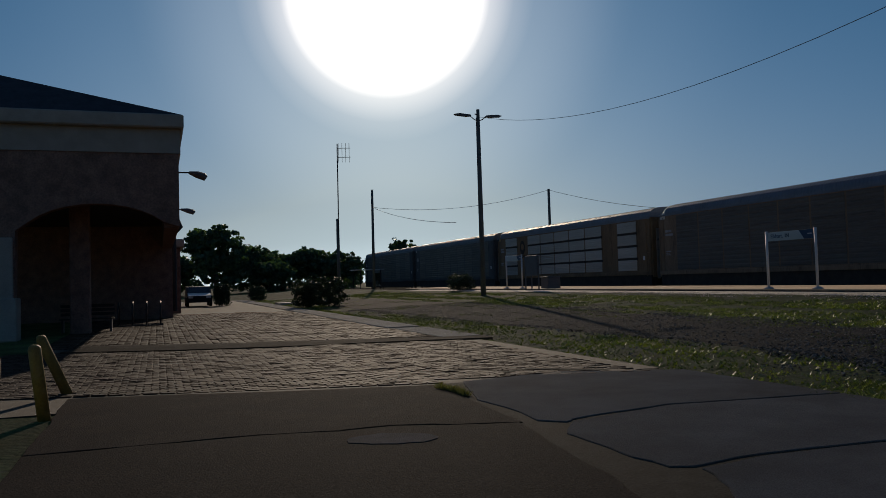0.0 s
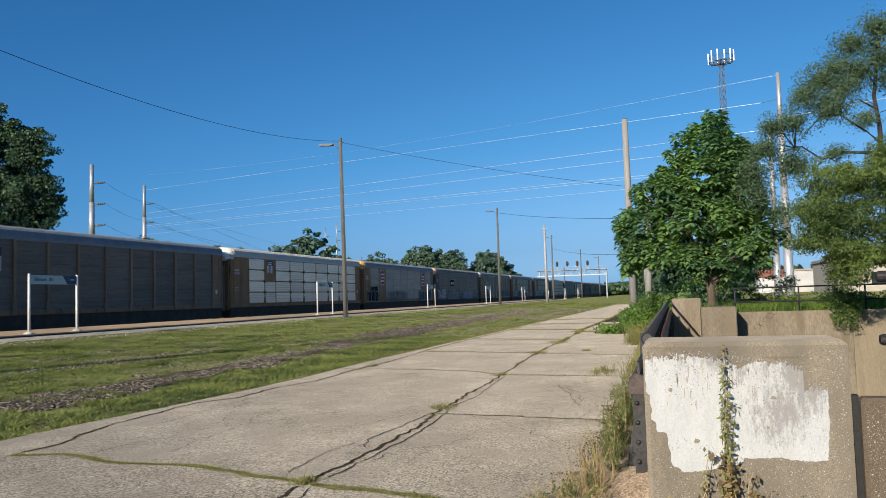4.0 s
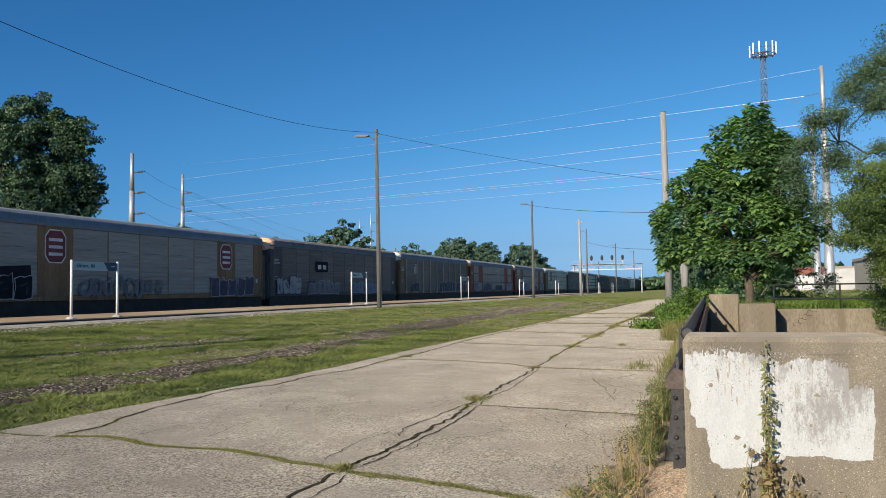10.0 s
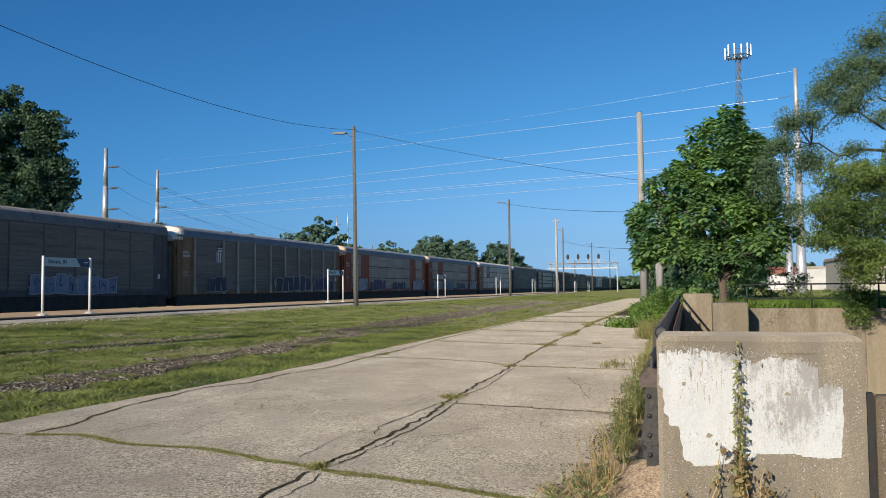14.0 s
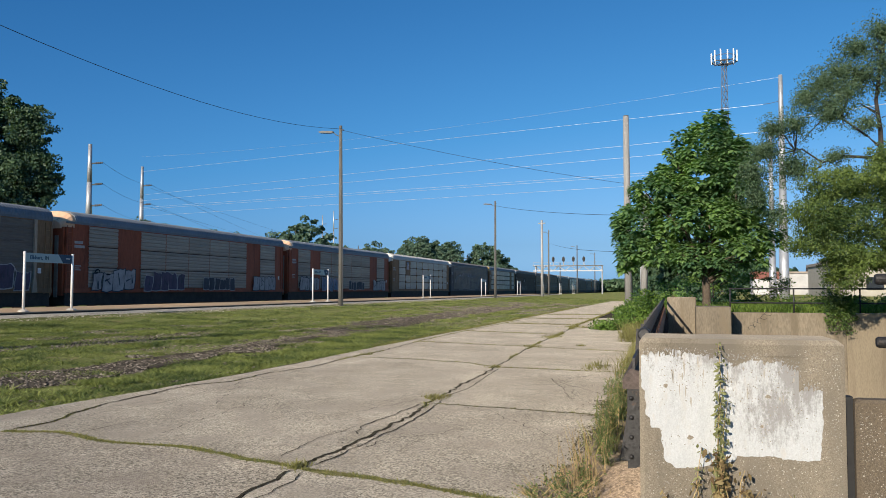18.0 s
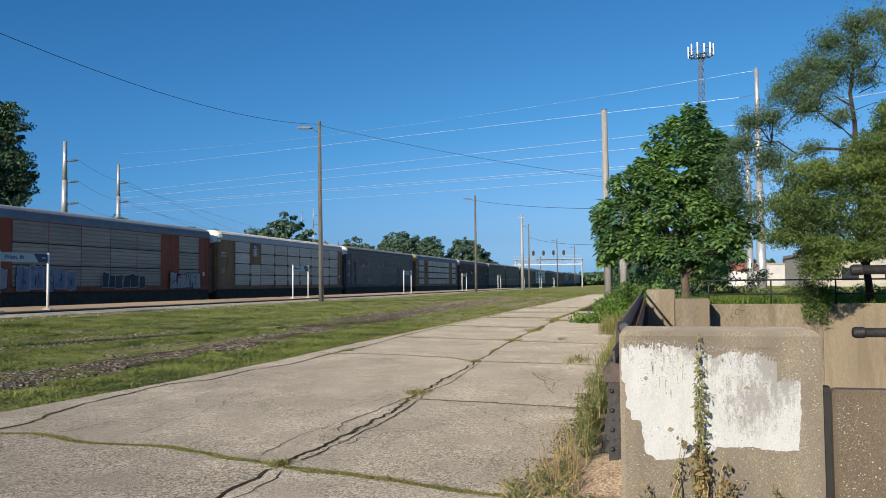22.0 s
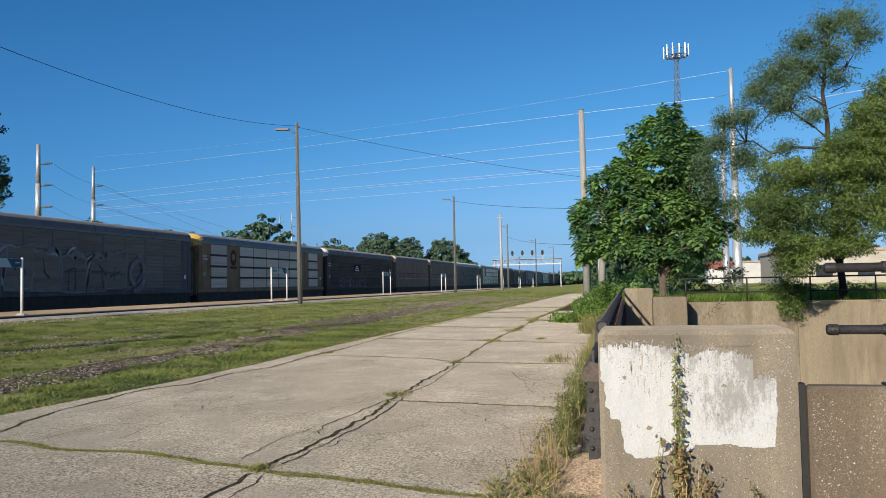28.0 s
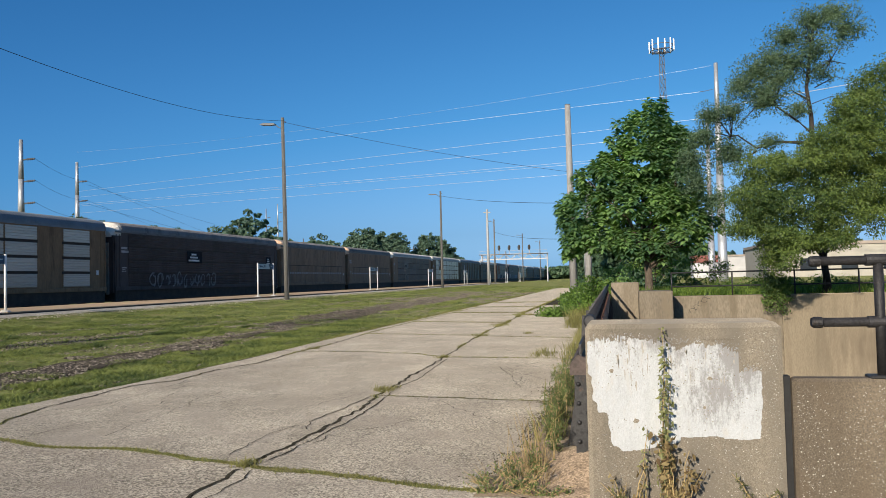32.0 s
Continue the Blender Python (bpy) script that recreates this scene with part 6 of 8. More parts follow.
def parked_car(x, y):
    s = thing("parked_car", "dark parked car with the sun glinting on its windscreen", "car")
    body = [(-2.1, 0.3), (2.2, 0.3), (2.25, 0.75), (1.2, 0.95), (0.5, 1.42), (-1.2, 1.45), (-2.0, 1.0), (-2.15, 0.7)]
    b = part("body", Shape().prism([(y + p, q) for p, q in body], 0, x - 0.85, x + 0.85), M["black"], s)
    part("windscreen", Shape().add([(x - 0.75, y + 1.19, 0.975), (x + 0.75, y + 1.19, 0.975), (x + 0.65, y + 0.54, 1.41), (x - 0.65, y + 0.54, 1.41)], [(0, 1, 2, 3)]), M["glass_dark"], b)
    part("bonnet", Shape().add([(x - 0.78, y + 2.2, 0.785), (x + 0.78, y + 2.2, 0.785), (x + 0.78, y + 1.25, 0.965), (x - 0.78, y + 1.25, 0.965)], [(0, 1, 2, 3)]), M["galv"], b)
    for dx in (-0.8, 0.8):
        for dy in (-1.3, 1.35):
            wv = part("wheel", Shape().tube([(x + dx - 0.1, y + dy, 0.33), (x + dx + 0.1, y + dy, 0.33)], 0.33, 16), M["black"], s)
            part("rim", Shape().tube([(x + dx - 0.11, y + dy, 0.33), (x + dx + 0.11, y + dy, 0.33)], 0.2, 12), M["galv"], wv)
    for dx in (-0.6, 0.6):
        part("headlight", Shape().box(x + dx - 0.16, x + dx + 0.16, y + 2.2, y + 2.27, 0.6, 0.74, 0.02), M["white_metal"], s)


parked_car(-3.3, -62.0)
# things on the platform towards the sun
nb = thing("notice_board", "two-post notice board on the platform", "notice board")
for y in (-47.8, -46.9, -45.9):
    part("post", Shape().tube([(-23.2, y, 0.4), (-23.2, y, 2.75)], 0.05, 8), M["lamp_grey"], nb)
part("panel", Shape().box(-23.25, -23.15, -47.7, -46.0, 1.5, 2.8, 0.02), M["lamp_grey"], nb)
ub = thing("utility_box", "grey utility box on the platform", "utility box")
part("cabinet", Shape().box(-24.9, -24.0, -47.2, -46.2, 0.6, 1.35, 0.03), M["lamp_grey"], ub)
part("lid", Shape().box(-24.95, -23.95, -47.25, -46.15, 1.35, 1.42, 0.02), M["lamp_grey"], ub)
sh = thing("platform_shelter", "low platform shelter with a bright metal roof", "shelter")
part("roof", Shape().box(-29.2, -25.6, -109, -104, 3.0, 3.1, 0.03), M["galv"], sh, "sunlit metal roof")
for x, y in ((-28.8, -108.6), (-26, -108.6), (-28.8, -104.4), (-26, -104.4)):
    part("post", Shape().tube([(x, y, 0), (x, y, 3.0)], 0.06, 8), M["black"], sh)
part("back_panel", Shape().box(-28.9, -28.8, -108.6, -104.4, 0.8, 2.6), M["glass_dark"], sh)
ms = thing("antenna_mast", "thin radio mast with a small aerial on a wooden pole", "antenna mast")
part("pole", Shape().tube([(-15.4, -69, 0), (-15.4, -69, 7.0)], [0.16, 0.13], 10), M["pole_wood"], ms, smooth=True)
part("mast", Shape().tube([(-15.45, -68.9, 5), (-15.5, -68.9, 13.6)], 0.05, 8), M["black"], ms)
for z in (12.4, 13.2):
    part("boom", Shape().tube([(-15.5, -68.9, z), (-16.6, -68.6, z)], 0.025, 6), M["black"], ms)
    for k in range(4):
        part("element", Shape().tube([(-15.6 - 0.3 * k, -68.9 + 0.08 * k, z - 0.45), (-15.6 - 0.3 * k, -68.9 + 0.08 * k, z + 0.45)], 0.018, 5), M["black"], ms)
pe = thing("utility_pole", "dark wooden utility pole against the sun", "utility pole")
part("pole", Shape().tube([(-23.4, -87.5, 0), (-23.45, -87.5, 11.8)], [0.17, 0.13], 10), M["pole_wood"], pe, smooth=True)
bp_ = thing("utility_pole", "dark utility pole behind the train", "utility pole")
part("pole", Shape().tube([(-41, -78.4, 0), (-41, -78.4, 11.0)], [0.17, 0.14], 10), M["pole_wood"], bp_, smooth=True)
wire((-23.45, -87.5, 9.8), tops[0] - Vector((0, 0, 6.6)) + Vector((0, -4, 0)), 0.4, 0.02, M["wire"], "black cable drooping between the poles")
wire((-23.45, -87.5, 9.8), (-41, -78.4, 10.9), 1.0, 0.02, M["wire"], "black cable drooping between the poles")
wire((-41, -78.4, 10.9), (-44, -55, 6.5), 0.5, 0.02, M["wire"], "black cable drooping behind the train")


# ---- the freight train of closed car carriers ----
CAR_L, HALF_W, LIFT = 27.6, 1.5, 0.42
CACHE = {}


def louvre(wd, ht, key, ribs=7, deep=0.09):
    """A ribbed screen panel, from its lower corner, facing +x."""
    k = (round(wd, 2), round(ht, 2), key, ribs, deep)
    if k not in CACHE:
        prof = []
        for i in range(ribs):
            z = ht * i / ribs
            prof += [(0.006, z), (0.2 * deep, z + 0.12 * ht / ribs), (0.9 * deep, z + 0.26 * ht / ribs), (deep, z + 0.8 * ht / ribs), (0.006, z + 0.9 * ht / ribs)]
        prof.append((0.006, ht))
        s = Shape()
        s.v = [(x, y, z) for x, z in prof for y in (0.0, wd)]
        s.f = [(2 * i, 2 * i + 1, 2 * i + 3, 2 * i + 2) for i in range(len(prof) - 1)]
        n = len(s.v)
        s.v += [(0.0, 0.0, 0.0), (0.0, wd, 0.0), (0.0, wd, ht), (0.0, 0.0, ht)]
        s.f += [(n, n + 1, 1, 0), (n + 2, n + 3, 2 * len(prof) - 2, 2 * len(prof) - 1)]
        CACHE[k] = s.mesh("panel", T[key])
    return CACHE[k]


def cached(key, make):
    if key not in CACHE:
        CACHE[key] = make()
    return CACHE[key]


def roof_mesh(length, key, ribs):
    """An arched roof with raised ribs across it."""
    s = Shape()
    half = [(1.52, 5.2), (1.51, 5.36), (1.42, 5.62), (1.16, 5.8), (0.6, 5.92), (0.0, 5.95)]
    arc = half + [(-x, z) for x, z in half[-2::-1]]
    ys, hs = [], []
    n = int(length / ribs)
    for i in range(n):
        y = -length / 2 + length * i / n
        ys += [y, y + 0.45 * length / n, y + 0.55 * length / n, y + 0.92 * length / n]
        hs += [0.0, 0.0, 0.022, 0.022]
    ys.append(length / 2)
    hs.append(0.0)
    k = len(arc)
    for y, h in zip(ys, hs):
        s.v += [(x * (1 + h * 0.55), y, z + h) for x, z in arc]
    s.f = [(i * k + j, (i + 1) * k + j, (i + 1) * k + j + 1, i * k + j + 1) for i in range(len(ys) - 1) for j in range(k - 1)]
    s.f += [tuple(range(k)), tuple((len(ys) - 1) * k + j for j in range(k - 1, -1, -1))]
    return s.mesh("roof", T[key])


def scrawl(words, y0, z0, size, seed, slant=0.15, weight=0.09):
    """Spray-painted letters nobody can read: bent ribbons side by side."""
    rg = random.Random(seed)
    s = Shape()
    x, z0 = HALF_W + 0.108, z0 + LIFT
    for i in range(words):
        cy = y0 + i * size * 0.82
        for _ in range(rg.choice((2, 3, 3))):
            a0, a1 = rg.uniform(0, 6.3), rg.uniform(1.6, 5.0)
            ry, rz = size * rg.uniform(0.18, 0.42), size * rg.uniform(0.3, 0.5)
            oy, oz = cy + rg.uniform(-0.1, 0.1) * size, z0 + size * 0.5 + rg.uniform(-0.12, 0.12) * size
            wd = weight * size * rg.uniform(0.7, 1.5)
            pts = []
            for k in range(19):
                a = a0 + a1 * k / 18
                pts.append((oy + ry * math.cos(a) * (1 + 0.12 * math.sin(2.5 * a)) + slant * rz * math.sin(a), oz + rz * math.sin(a)))
            for (ya, za), (yb, zb) in zip(pts[:-1], pts[1:]):
                d = Vector((yb - ya, zb - za)).normalized() * wd
                s.add([(x, ya - d.y, za + d.x), (x, ya + d.y, za - d.x), (x, yb + d.y, zb - d.x), (x, yb - d.y, zb + d.x)], [(0, 1, 2, 3)])
            x += 0.0004
    return s


def logo_plate(car, y, z, wd, ht, kind):
    z += LIFT
    x = HALF_W + 0.02
    if kind in ("letters", "swoosh", "dark"):
        x = HALF_W + 0.105
    if kind == "shield":
        p = part("emblem", Shape().box(x, x + 0.008, y - wd / 2, y + wd / 2, z, z + ht), T["logo_white"], car, "white emblem panel")
        part("emblem_head", Shape().box(x + 0.008, x + 0.012, y - wd / 2, y + wd / 2, z + ht * 0.62, z + ht), T["logo_blue"], p)
        for k in range(4):
            yy = y - wd * 0.4 + wd * 0.25 * k
            part("emblem_stripe", Shape().box(x + 0.008, x + 0.012, yy, yy + wd * 0.09, z, z + ht * 0.6), T["logo_red"], p)
        for k in range(2):
            part("emblem_bar", Shape().box(x + 0.012, x + 0.014, y - wd * 0.36, y + wd * 0.36, z + ht * (0.68 + 0.15 * k), z + ht * (0.76 + 0.15 * k)), T["logo_white"], p)
    elif kind == "red":
        ring = [(y - wd / 2, z + 0.2 * ht), (y - wd * 0.3, z), (y + wd * 0.3, z), (y + wd / 2, z + 0.2 * ht), (y + wd / 2, z + 0.8 * ht), (y + wd * 0.3, z + ht), (y - wd * 0.3, z + ht), (y - wd / 2, z + 0.8 * ht)]
        p = part("emblem", Shape().prism(ring, 0, x, x + 0.008), T["logo_red"], car, "red eight-sided emblem")
        part("emblem_border", Shape().prism([(y + (a - y) * 1.1, z + ht / 2 + (b - z - ht / 2) * 1.08) for a, b in ring], 0, x - 0.006, x + 0.002), T["logo_white"], p)
        for k in range(3):
            part("emblem_bar", Shape().box(x + 0.008, x + 0.011, y - wd * 0.36, y + wd * 0.36, z + ht * (0.2 + 0.23 * k), z + ht * (0.3 + 0.23 * k)), T["logo_white"], p)
    elif kind == "oval":
        p = part("emblem", Shape().prism([(y + wd / 2 * math.cos(a), z + ht / 2 + ht / 2 * math.sin(a)) for a in np.arange(0, 6.28, 0.35)], 0, x, x + 0.008), T["under"], car, "dark oval emblem")
        part("emblem_mark", Shape().prism([(y + wd * 0.3 * math.cos(a), z + ht * 0.55 + ht * 0.22 * math.sin(a)) for a in np.arange(0, 6.28, 0.5)], 0, x + 0.008, x + 0.011), T["tan"], p)
        part("emblem_scroll", Shape().box(x, x + 0.008, y - wd * 0.55, y + wd * 0.55, z - 0.25, z - 0.05), T["under"], p)
    elif kind == "dark":
        p = part("emblem", Shape().box(x, x + 0.006, y - wd * 0.62, y + wd * 0.62, z - ht * 0.25, z + ht * 1.1), T["screen_grey"], car, "grey emblem panel with dark brackets")
        for sgn in (-1, 1):
            ye = y + sgn * wd * 0.42
            br = Shape().box(x + 0.006, x + 0.01, ye - 0.03, ye + 0.03, z, z + ht * 0.9)
            for zz in (z, z + ht * 0.84):
                br.box(x + 0.006, x + 0.01, min(ye, ye - sgn * 0.2), max(ye, ye - sgn * 0.2), zz, zz + ht * 0.06)
            part("emblem_bracket", br, T["ink"], p)
        for k in range(3):
            yy = y + wd * (-0.28 + 0.19 * k)
            part("emblem_bar", Shape().box(x + 0.006, x + 0.01, yy, yy + wd * 0.14, z + ht * 0.24, z + ht * 0.66), T["ink"], p)
        for k in (-1, 1):
            part("emblem_bar", Shape().box(x + 0.006, x + 0.01, y + k * wd * 0.3 - 0.16, y + k * wd * 0.3 + 0.16, z - ht * 0.15, z - ht * 0.07), T["ink"], p)
    else:
        p = part("emblem", Shape().box(x, x + 0.008, y - wd / 2, y + wd / 2, z, z + ht), T["ink"], car, "dark emblem panel")
        if kind == "swoosh":
            for k in range(3):
                part("emblem_bar", Shape().box(x + 0.008, x + 0.011, y - wd * (0.42 - 0.1 * k), y + wd * (0.3 - 0.1 * k), z + ht * (0.15 + 0.26 * k), z + ht * (0.3 + 0.26 * k)), T["logo_white"], p)
        else:
            for k in range(2):
                yy = y + wd * (-0.2 + 0.42 * k)
                r = ht * 0.24
                part("emblem_bar", Shape().box(x + 0.008, x + 0.011, yy - r * 1.6, yy + r * 1.2, z + ht / 2 - r, z + ht / 2 + r * 0.7), T["logo_white"], p)


def truck(car, y):
    t = part("bogie", Shape().box(1.0, 1.16, y - 1.15, y + 1.15, 0.38, 0.62, 0.04).box(-1.16, -1.0, y - 1.15, y + 1.15, 0.38, 0.62, 0.04).box(-1.0, 1.0, y - 0.2, y + 0.2, 0.35, 0.6), T["under"], car, "black bogie coat")
    for dy in (-0.85, 0.85):
        part("wheelset", Shape().tube([(-0.82, y + dy, 0.42), (-0.69, y + dy, 0.42), (-0.68, y + dy, 0.42), (0.68, y + dy, 0.42), (0.69, y + dy, 0.42), (0.82, y + dy, 0.42)], [0.42, 0.42, 0.08, 0.08, 0.42, 0.42], 16), M["rust"], t, "steel wheels on an axle")


def rail_car(label, coat, cols, rows, screen, roof, cap, length=CAR_L, ribs=0.24, posts="", bottom=1.34, top=5.1, gap=0.07, row_gap=0.07):
    """A closed car carrier along y, its origin on the rail; cols: letters and widths along its side."""
    car = thing("railcar", label, "freight car", "cars of the freight train")
    L = length
    part("body", cached(("body", L, coat), lambda: Shape().box(-HALF_W, HALF_W, -L / 2 + 0.25, L / 2 - 0.25, 1.06, 4.9).box(-HALF_W, HALF_W, -L / 2 + 0.97, L / 2 - 0.25, 4.9, 5.22).mesh("body", T[coat])), None, car)
    part("underframe", cached(("under", L), lambda: Shape().box(-1.46, 1.46, -L / 2 + 0.3, L / 2 - 0.3, 0.3, 1.08).box(0.9, 1.2, -L / 2 + 4, L / 2 - 4, 0.16, 0.34).mesh("underframe", T["under"])), None, car)
    part("sill", cached(("sill", L, coat), lambda: Shape().box(HALF_W, HALF_W + 0.06, -L / 2 + 0.2, L / 2 - 0.2, 1.06, 1.3, 0.01).mesh("sill", T[coat])), None, car)
    part("roof", cached(("roof", L, roof, ribs), lambda: roof_mesh(L - 1.2, roof, ribs)), None, car, "ribbed metal roof", at=(0, 0.39, 0))
    part("roof_rail", cached(("rrail", L, roof), lambda: Shape().box(HALF_W, HALF_W + 0.05, -L / 2 + 0.25, L / 2 - 0.25, 5.12, 5.24).mesh("roof_rail", T[roof])), None, car)
    def hood(sgn):
        """A roof end that slopes down towards the coupler."""
        big = [(1.46, 4.88), (1.47, 5.34), (1.37, 5.58), (1.12, 5.76), (0.6, 5.87), (0.0, 5.91)]
        sm = [(1.3, 4.8), (1.3, 4.95), (1.2, 5.12), (0.95, 5.26), (0.5, 5.34), (0.0, 5.37)]
        ring = lambda r, y: [(x, y, z) for x, z in r] + [(-x, y, z) for x, z in r[-2::-1]]
        ya, yb = sgn * (L / 2 - 0.98), sgn * (L / 2 - 0.02)
        v = ring(big, ya) + ring(big, ya + sgn * 0.18) + ring(sm, yb)
        k = len(v) // 3
        f = [(r * k + i, (r + 1) * k + i, (r + 1) * k + (i + 1) % k, r * k + (i + 1) % k) for r in range(2) for i in range(k)]
        return Shape().add(v, f + [tuple(range(2 * k, 3 * k))]).mesh("end_cap", T[cap])

    for sgn in (-1, 1):
        if sgn < 0:
            part("end_cap", cached(("cap", cap, L, sgn), lambda: hood(sgn)), None, car, "painted sloping roof end")
        door = part("end_door", cached(("door", coat, L, sgn), lambda: Shape().box(-1.42, 1.42, *sorted((sgn * (L / 2 - 0.24), sgn * (L / 2 - 0.1))), 0.9, 4.9).mesh("end_door", T[coat])), None, car)
        for k in range(3):
            part("door_rib", cached(("drib", cap, L, sgn, k), lambda: Shape().box(0.5 * k - 0.1, 0.5 * k + 0.12, *sorted((sgn * (L / 2 - 0.1), sgn * (L / 2 - 0.03))), 0.8, 4.4).mesh("door_rib", T["screen_dull"])), None, door)
        part("coupler", cached(("coup", L, sgn), lambda: Shape().box(-0.15, 0.15, *sorted((sgn * (L / 2 - 0.3), sgn * (L / 2 + 0.3))), 0.75, 1.05, 0.03).mesh("coupler", T["under"])), None, car)
        lad = Shape().box(HALF_W, HALF_W + 0.03, sgn * (L / 2 - 0.75) - 0.02, sgn * (L / 2 - 0.75) + 0.02, 1.0, 5.0).box(HALF_W, HALF_W + 0.03, sgn * (L / 2 - 0.35) - 0.02, sgn * (L / 2 - 0.35) + 0.02, 1.0, 5.0)
        for k in range(10):
            lad.box(HALF_W + 0.01, HALF_W + 0.04, *sorted((sgn * (L / 2 - 0.75), sgn * (L / 2 - 0.35))), 1.15 + 0.38 * k, 1.18 + 0.38 * k)
        part("ladder", cached(("lad", L, sgn, coat), lambda: lad.mesh("ladder", T[coat])), None, car)
        truck(car, sgn * (L / 2 - 2.6))
    # stencilled markings, too small to read: plain bars
    for k, (dy, z, wd, ht) in enumerate(((0.55, 3.55, 0.7, 0.16), (0.55, 3.3, 0.85, 0.16), (0.6, 2.2, 0.55, 0.07), (0.6, 2.08, 0.4, 0.05), (0.6, 1.97, 0.5, 0.05))):
        part("stencil_bar", cached(("bar", k, L), lambda: Shape().box(HALF_W, HALF_W + 0.004, -L / 2 + 0.4 + dy, -L / 2 + 0.4 + dy + wd, z + LIFT, z + LIFT + ht).mesh("stencil_bar", T["spray_white"])), None, car, "pale stencilled bar")
    part("placard", cached(("plac", L), lambda: Shape().box(HALF_W, HALF_W + 0.012, L / 2 - 1.25, L / 2 - 1.0, 2.15, 2.45, 0.003).mesh("placard", T["logo_white"])), None, car, "small white placard")
    total = sum(wd for _, wd in cols)
    y, where = -L / 2 + 0.3, {}
    k = (L - 0.6) / total
    for i, (c, wd) in enumerate(cols):
        wd *= k
        where.setdefault(c, []).append((y, wd))
        if c in "Pp":
            rh = (top - bottom) / rows
            for r in range(rows):
                key = screen[r % len(screen)] if isinstance(screen, tuple) else screen
                part("panel", louvre(wd - 2 * gap, rh - row_gap, key, *(((6 if r == 0 else 5), 0.05) if rows > 2 else (14, 0.02))), None, car, at=(HALF_W + 0.004, y + gap, bottom + r * rh + row_gap / 2))
            for r in range(1, rows):
                part("seam", cached(("seam", round(wd, 2), row_gap), lambda: Shape().box(0, 0.02, 0, wd, 0.04 - row_gap, row_gap - 0.04).mesh("seam", T["under"])), None, car, "dark seam between panels", at=(HALF_W, y, bottom + r * rh))
        if posts and i:
            part("post", cached(("post", posts, i, L), lambda: Shape().prism([(-0.09, 5.12), (-0.09, 1.9), (-0.2, 1.08), (0.2, 1.08), (0.09, 1.9), (0.09, 5.12)], 0, HALF_W + 0.01, HALF_W + 0.115).mesh("post", T[posts])), None, car, at=(0, y, 0))
        y += wd
    return car, where


def mid(span):
    return span[0] + span[1] / 2


OUTLINE = {"screen_dark": "spray_faint", "band": "spray_white", "ink": "spray_white", "spray_white": "band", "spray_grey": "spray_white", "spray_blue": "spray_white", "spray_violet": "spray_white"}


def bubble(car, words, y0, z0, size, seed, ink):
    """Spray-painted blocks side by side, a few dark slits in each and an uneven outline; nothing to read."""
    rg = random.Random(seed)
    x, z0 = HALF_W + 0.11, z0 + LIFT
    cy = y0
    for i in range(words):
        w, h, lean = size * rg.uniform(0.55, 0.85), size * rg.uniform(0.8, 1.05), size * rg.uniform(-0.05, 0.16)
        low = z0 + size * rg.uniform(-0.04, 0.06)
        top = [(u, low + h * (1 - rg.uniform(0, 0.16))) for u in (1.0, 0.78, 0.55, 0.3, 0.0)]
        ring = [(cy + rg.uniform(-0.04, 0.04) * size, low), (cy + w * 0.5, low - rg.uniform(0, 0.05) * size), (cy + w + rg.uniform(-0.04, 0.06) * size, low + rg.uniform(-0.03, 0.05) * size), (cy + w + lean * 0.5 + rg.uniform(-0.08, 0.06) * size, low + h * 0.5)]
        ring += [(cy + w * u + lean, z) for u, z in top] + [(cy + lean * 0.5 + rg.uniform(-0.05, 0.08) * size, low + h * 0.5)]
        ym, zm, g = cy + w / 2 + lean / 2, low + h / 2, 0.034 * size + 0.012
        line = Shape().prism([(ym + (a - ym) * (1 + 2 * g / w), zm + (b - zm) * (1 + 2 * g / h)) for a, b in ring], 0, x, x + 0.002)
        fill = Shape().prism(ring, 0, x + 0.002, x + 0.004)
        slits = Shape()
        for _ in range(rg.choice((1, 2, 2, 3))):
            a = rg.choice((1.45, 1.57, 1.75, 0.3, 2.4))
            py, pz = cy + lean / 2 + w * rg.uniform(0.25, 0.75), low + h * rg.uniform(0.25, 0.75)
            d, e = Vector((math.cos(a), math.sin(a))) * size * rg.uniform(0.1, 0.26), Vector((-math.sin(a), math.cos(a))) * size * rg.uniform(0.015, 0.045)
            slits.prism([(py - d.x - e.x, pz - d.y - e.y), (py + d.x - 0.3 * e.x, pz + d.y - 0.3 * e.y), (py + d.x + 0.6 * e.x, pz + d.y + 0.6 * e.y), (py - d.x + e.x, pz - d.y + e.y)], 0, x + 0.004, x + 0.006)
        p = part("graffiti_letter", fill, T[ink], car, "spray-painted block")
        part("outline", line, T[OUTLINE[ink]], p)
        tagged(part("inner_stroke", slits, T["band"], p), kind="stuff")
        cy += w * 1.1
        x += 0.0012
    tagged(part("graffiti", scrawl(words, y0 + 0.25 * size, z0 - LIFT + 0.04 * size, size * 0.84, seed + 500, 0.15, 0.034), T["ink" if ink in ("spray_white", "spray_grey") else "spray_white"], car, "spray-painted scrawl"), kind="stuff")


def paint(car, words, y0, z0, size, seed, ink, weight=0.09):
    tagged(part("graffiti", scrawl(words, y0, z0, size, seed, 0.15, weight), T[ink], car, "spray-painted scrawl"), kind="stuff")


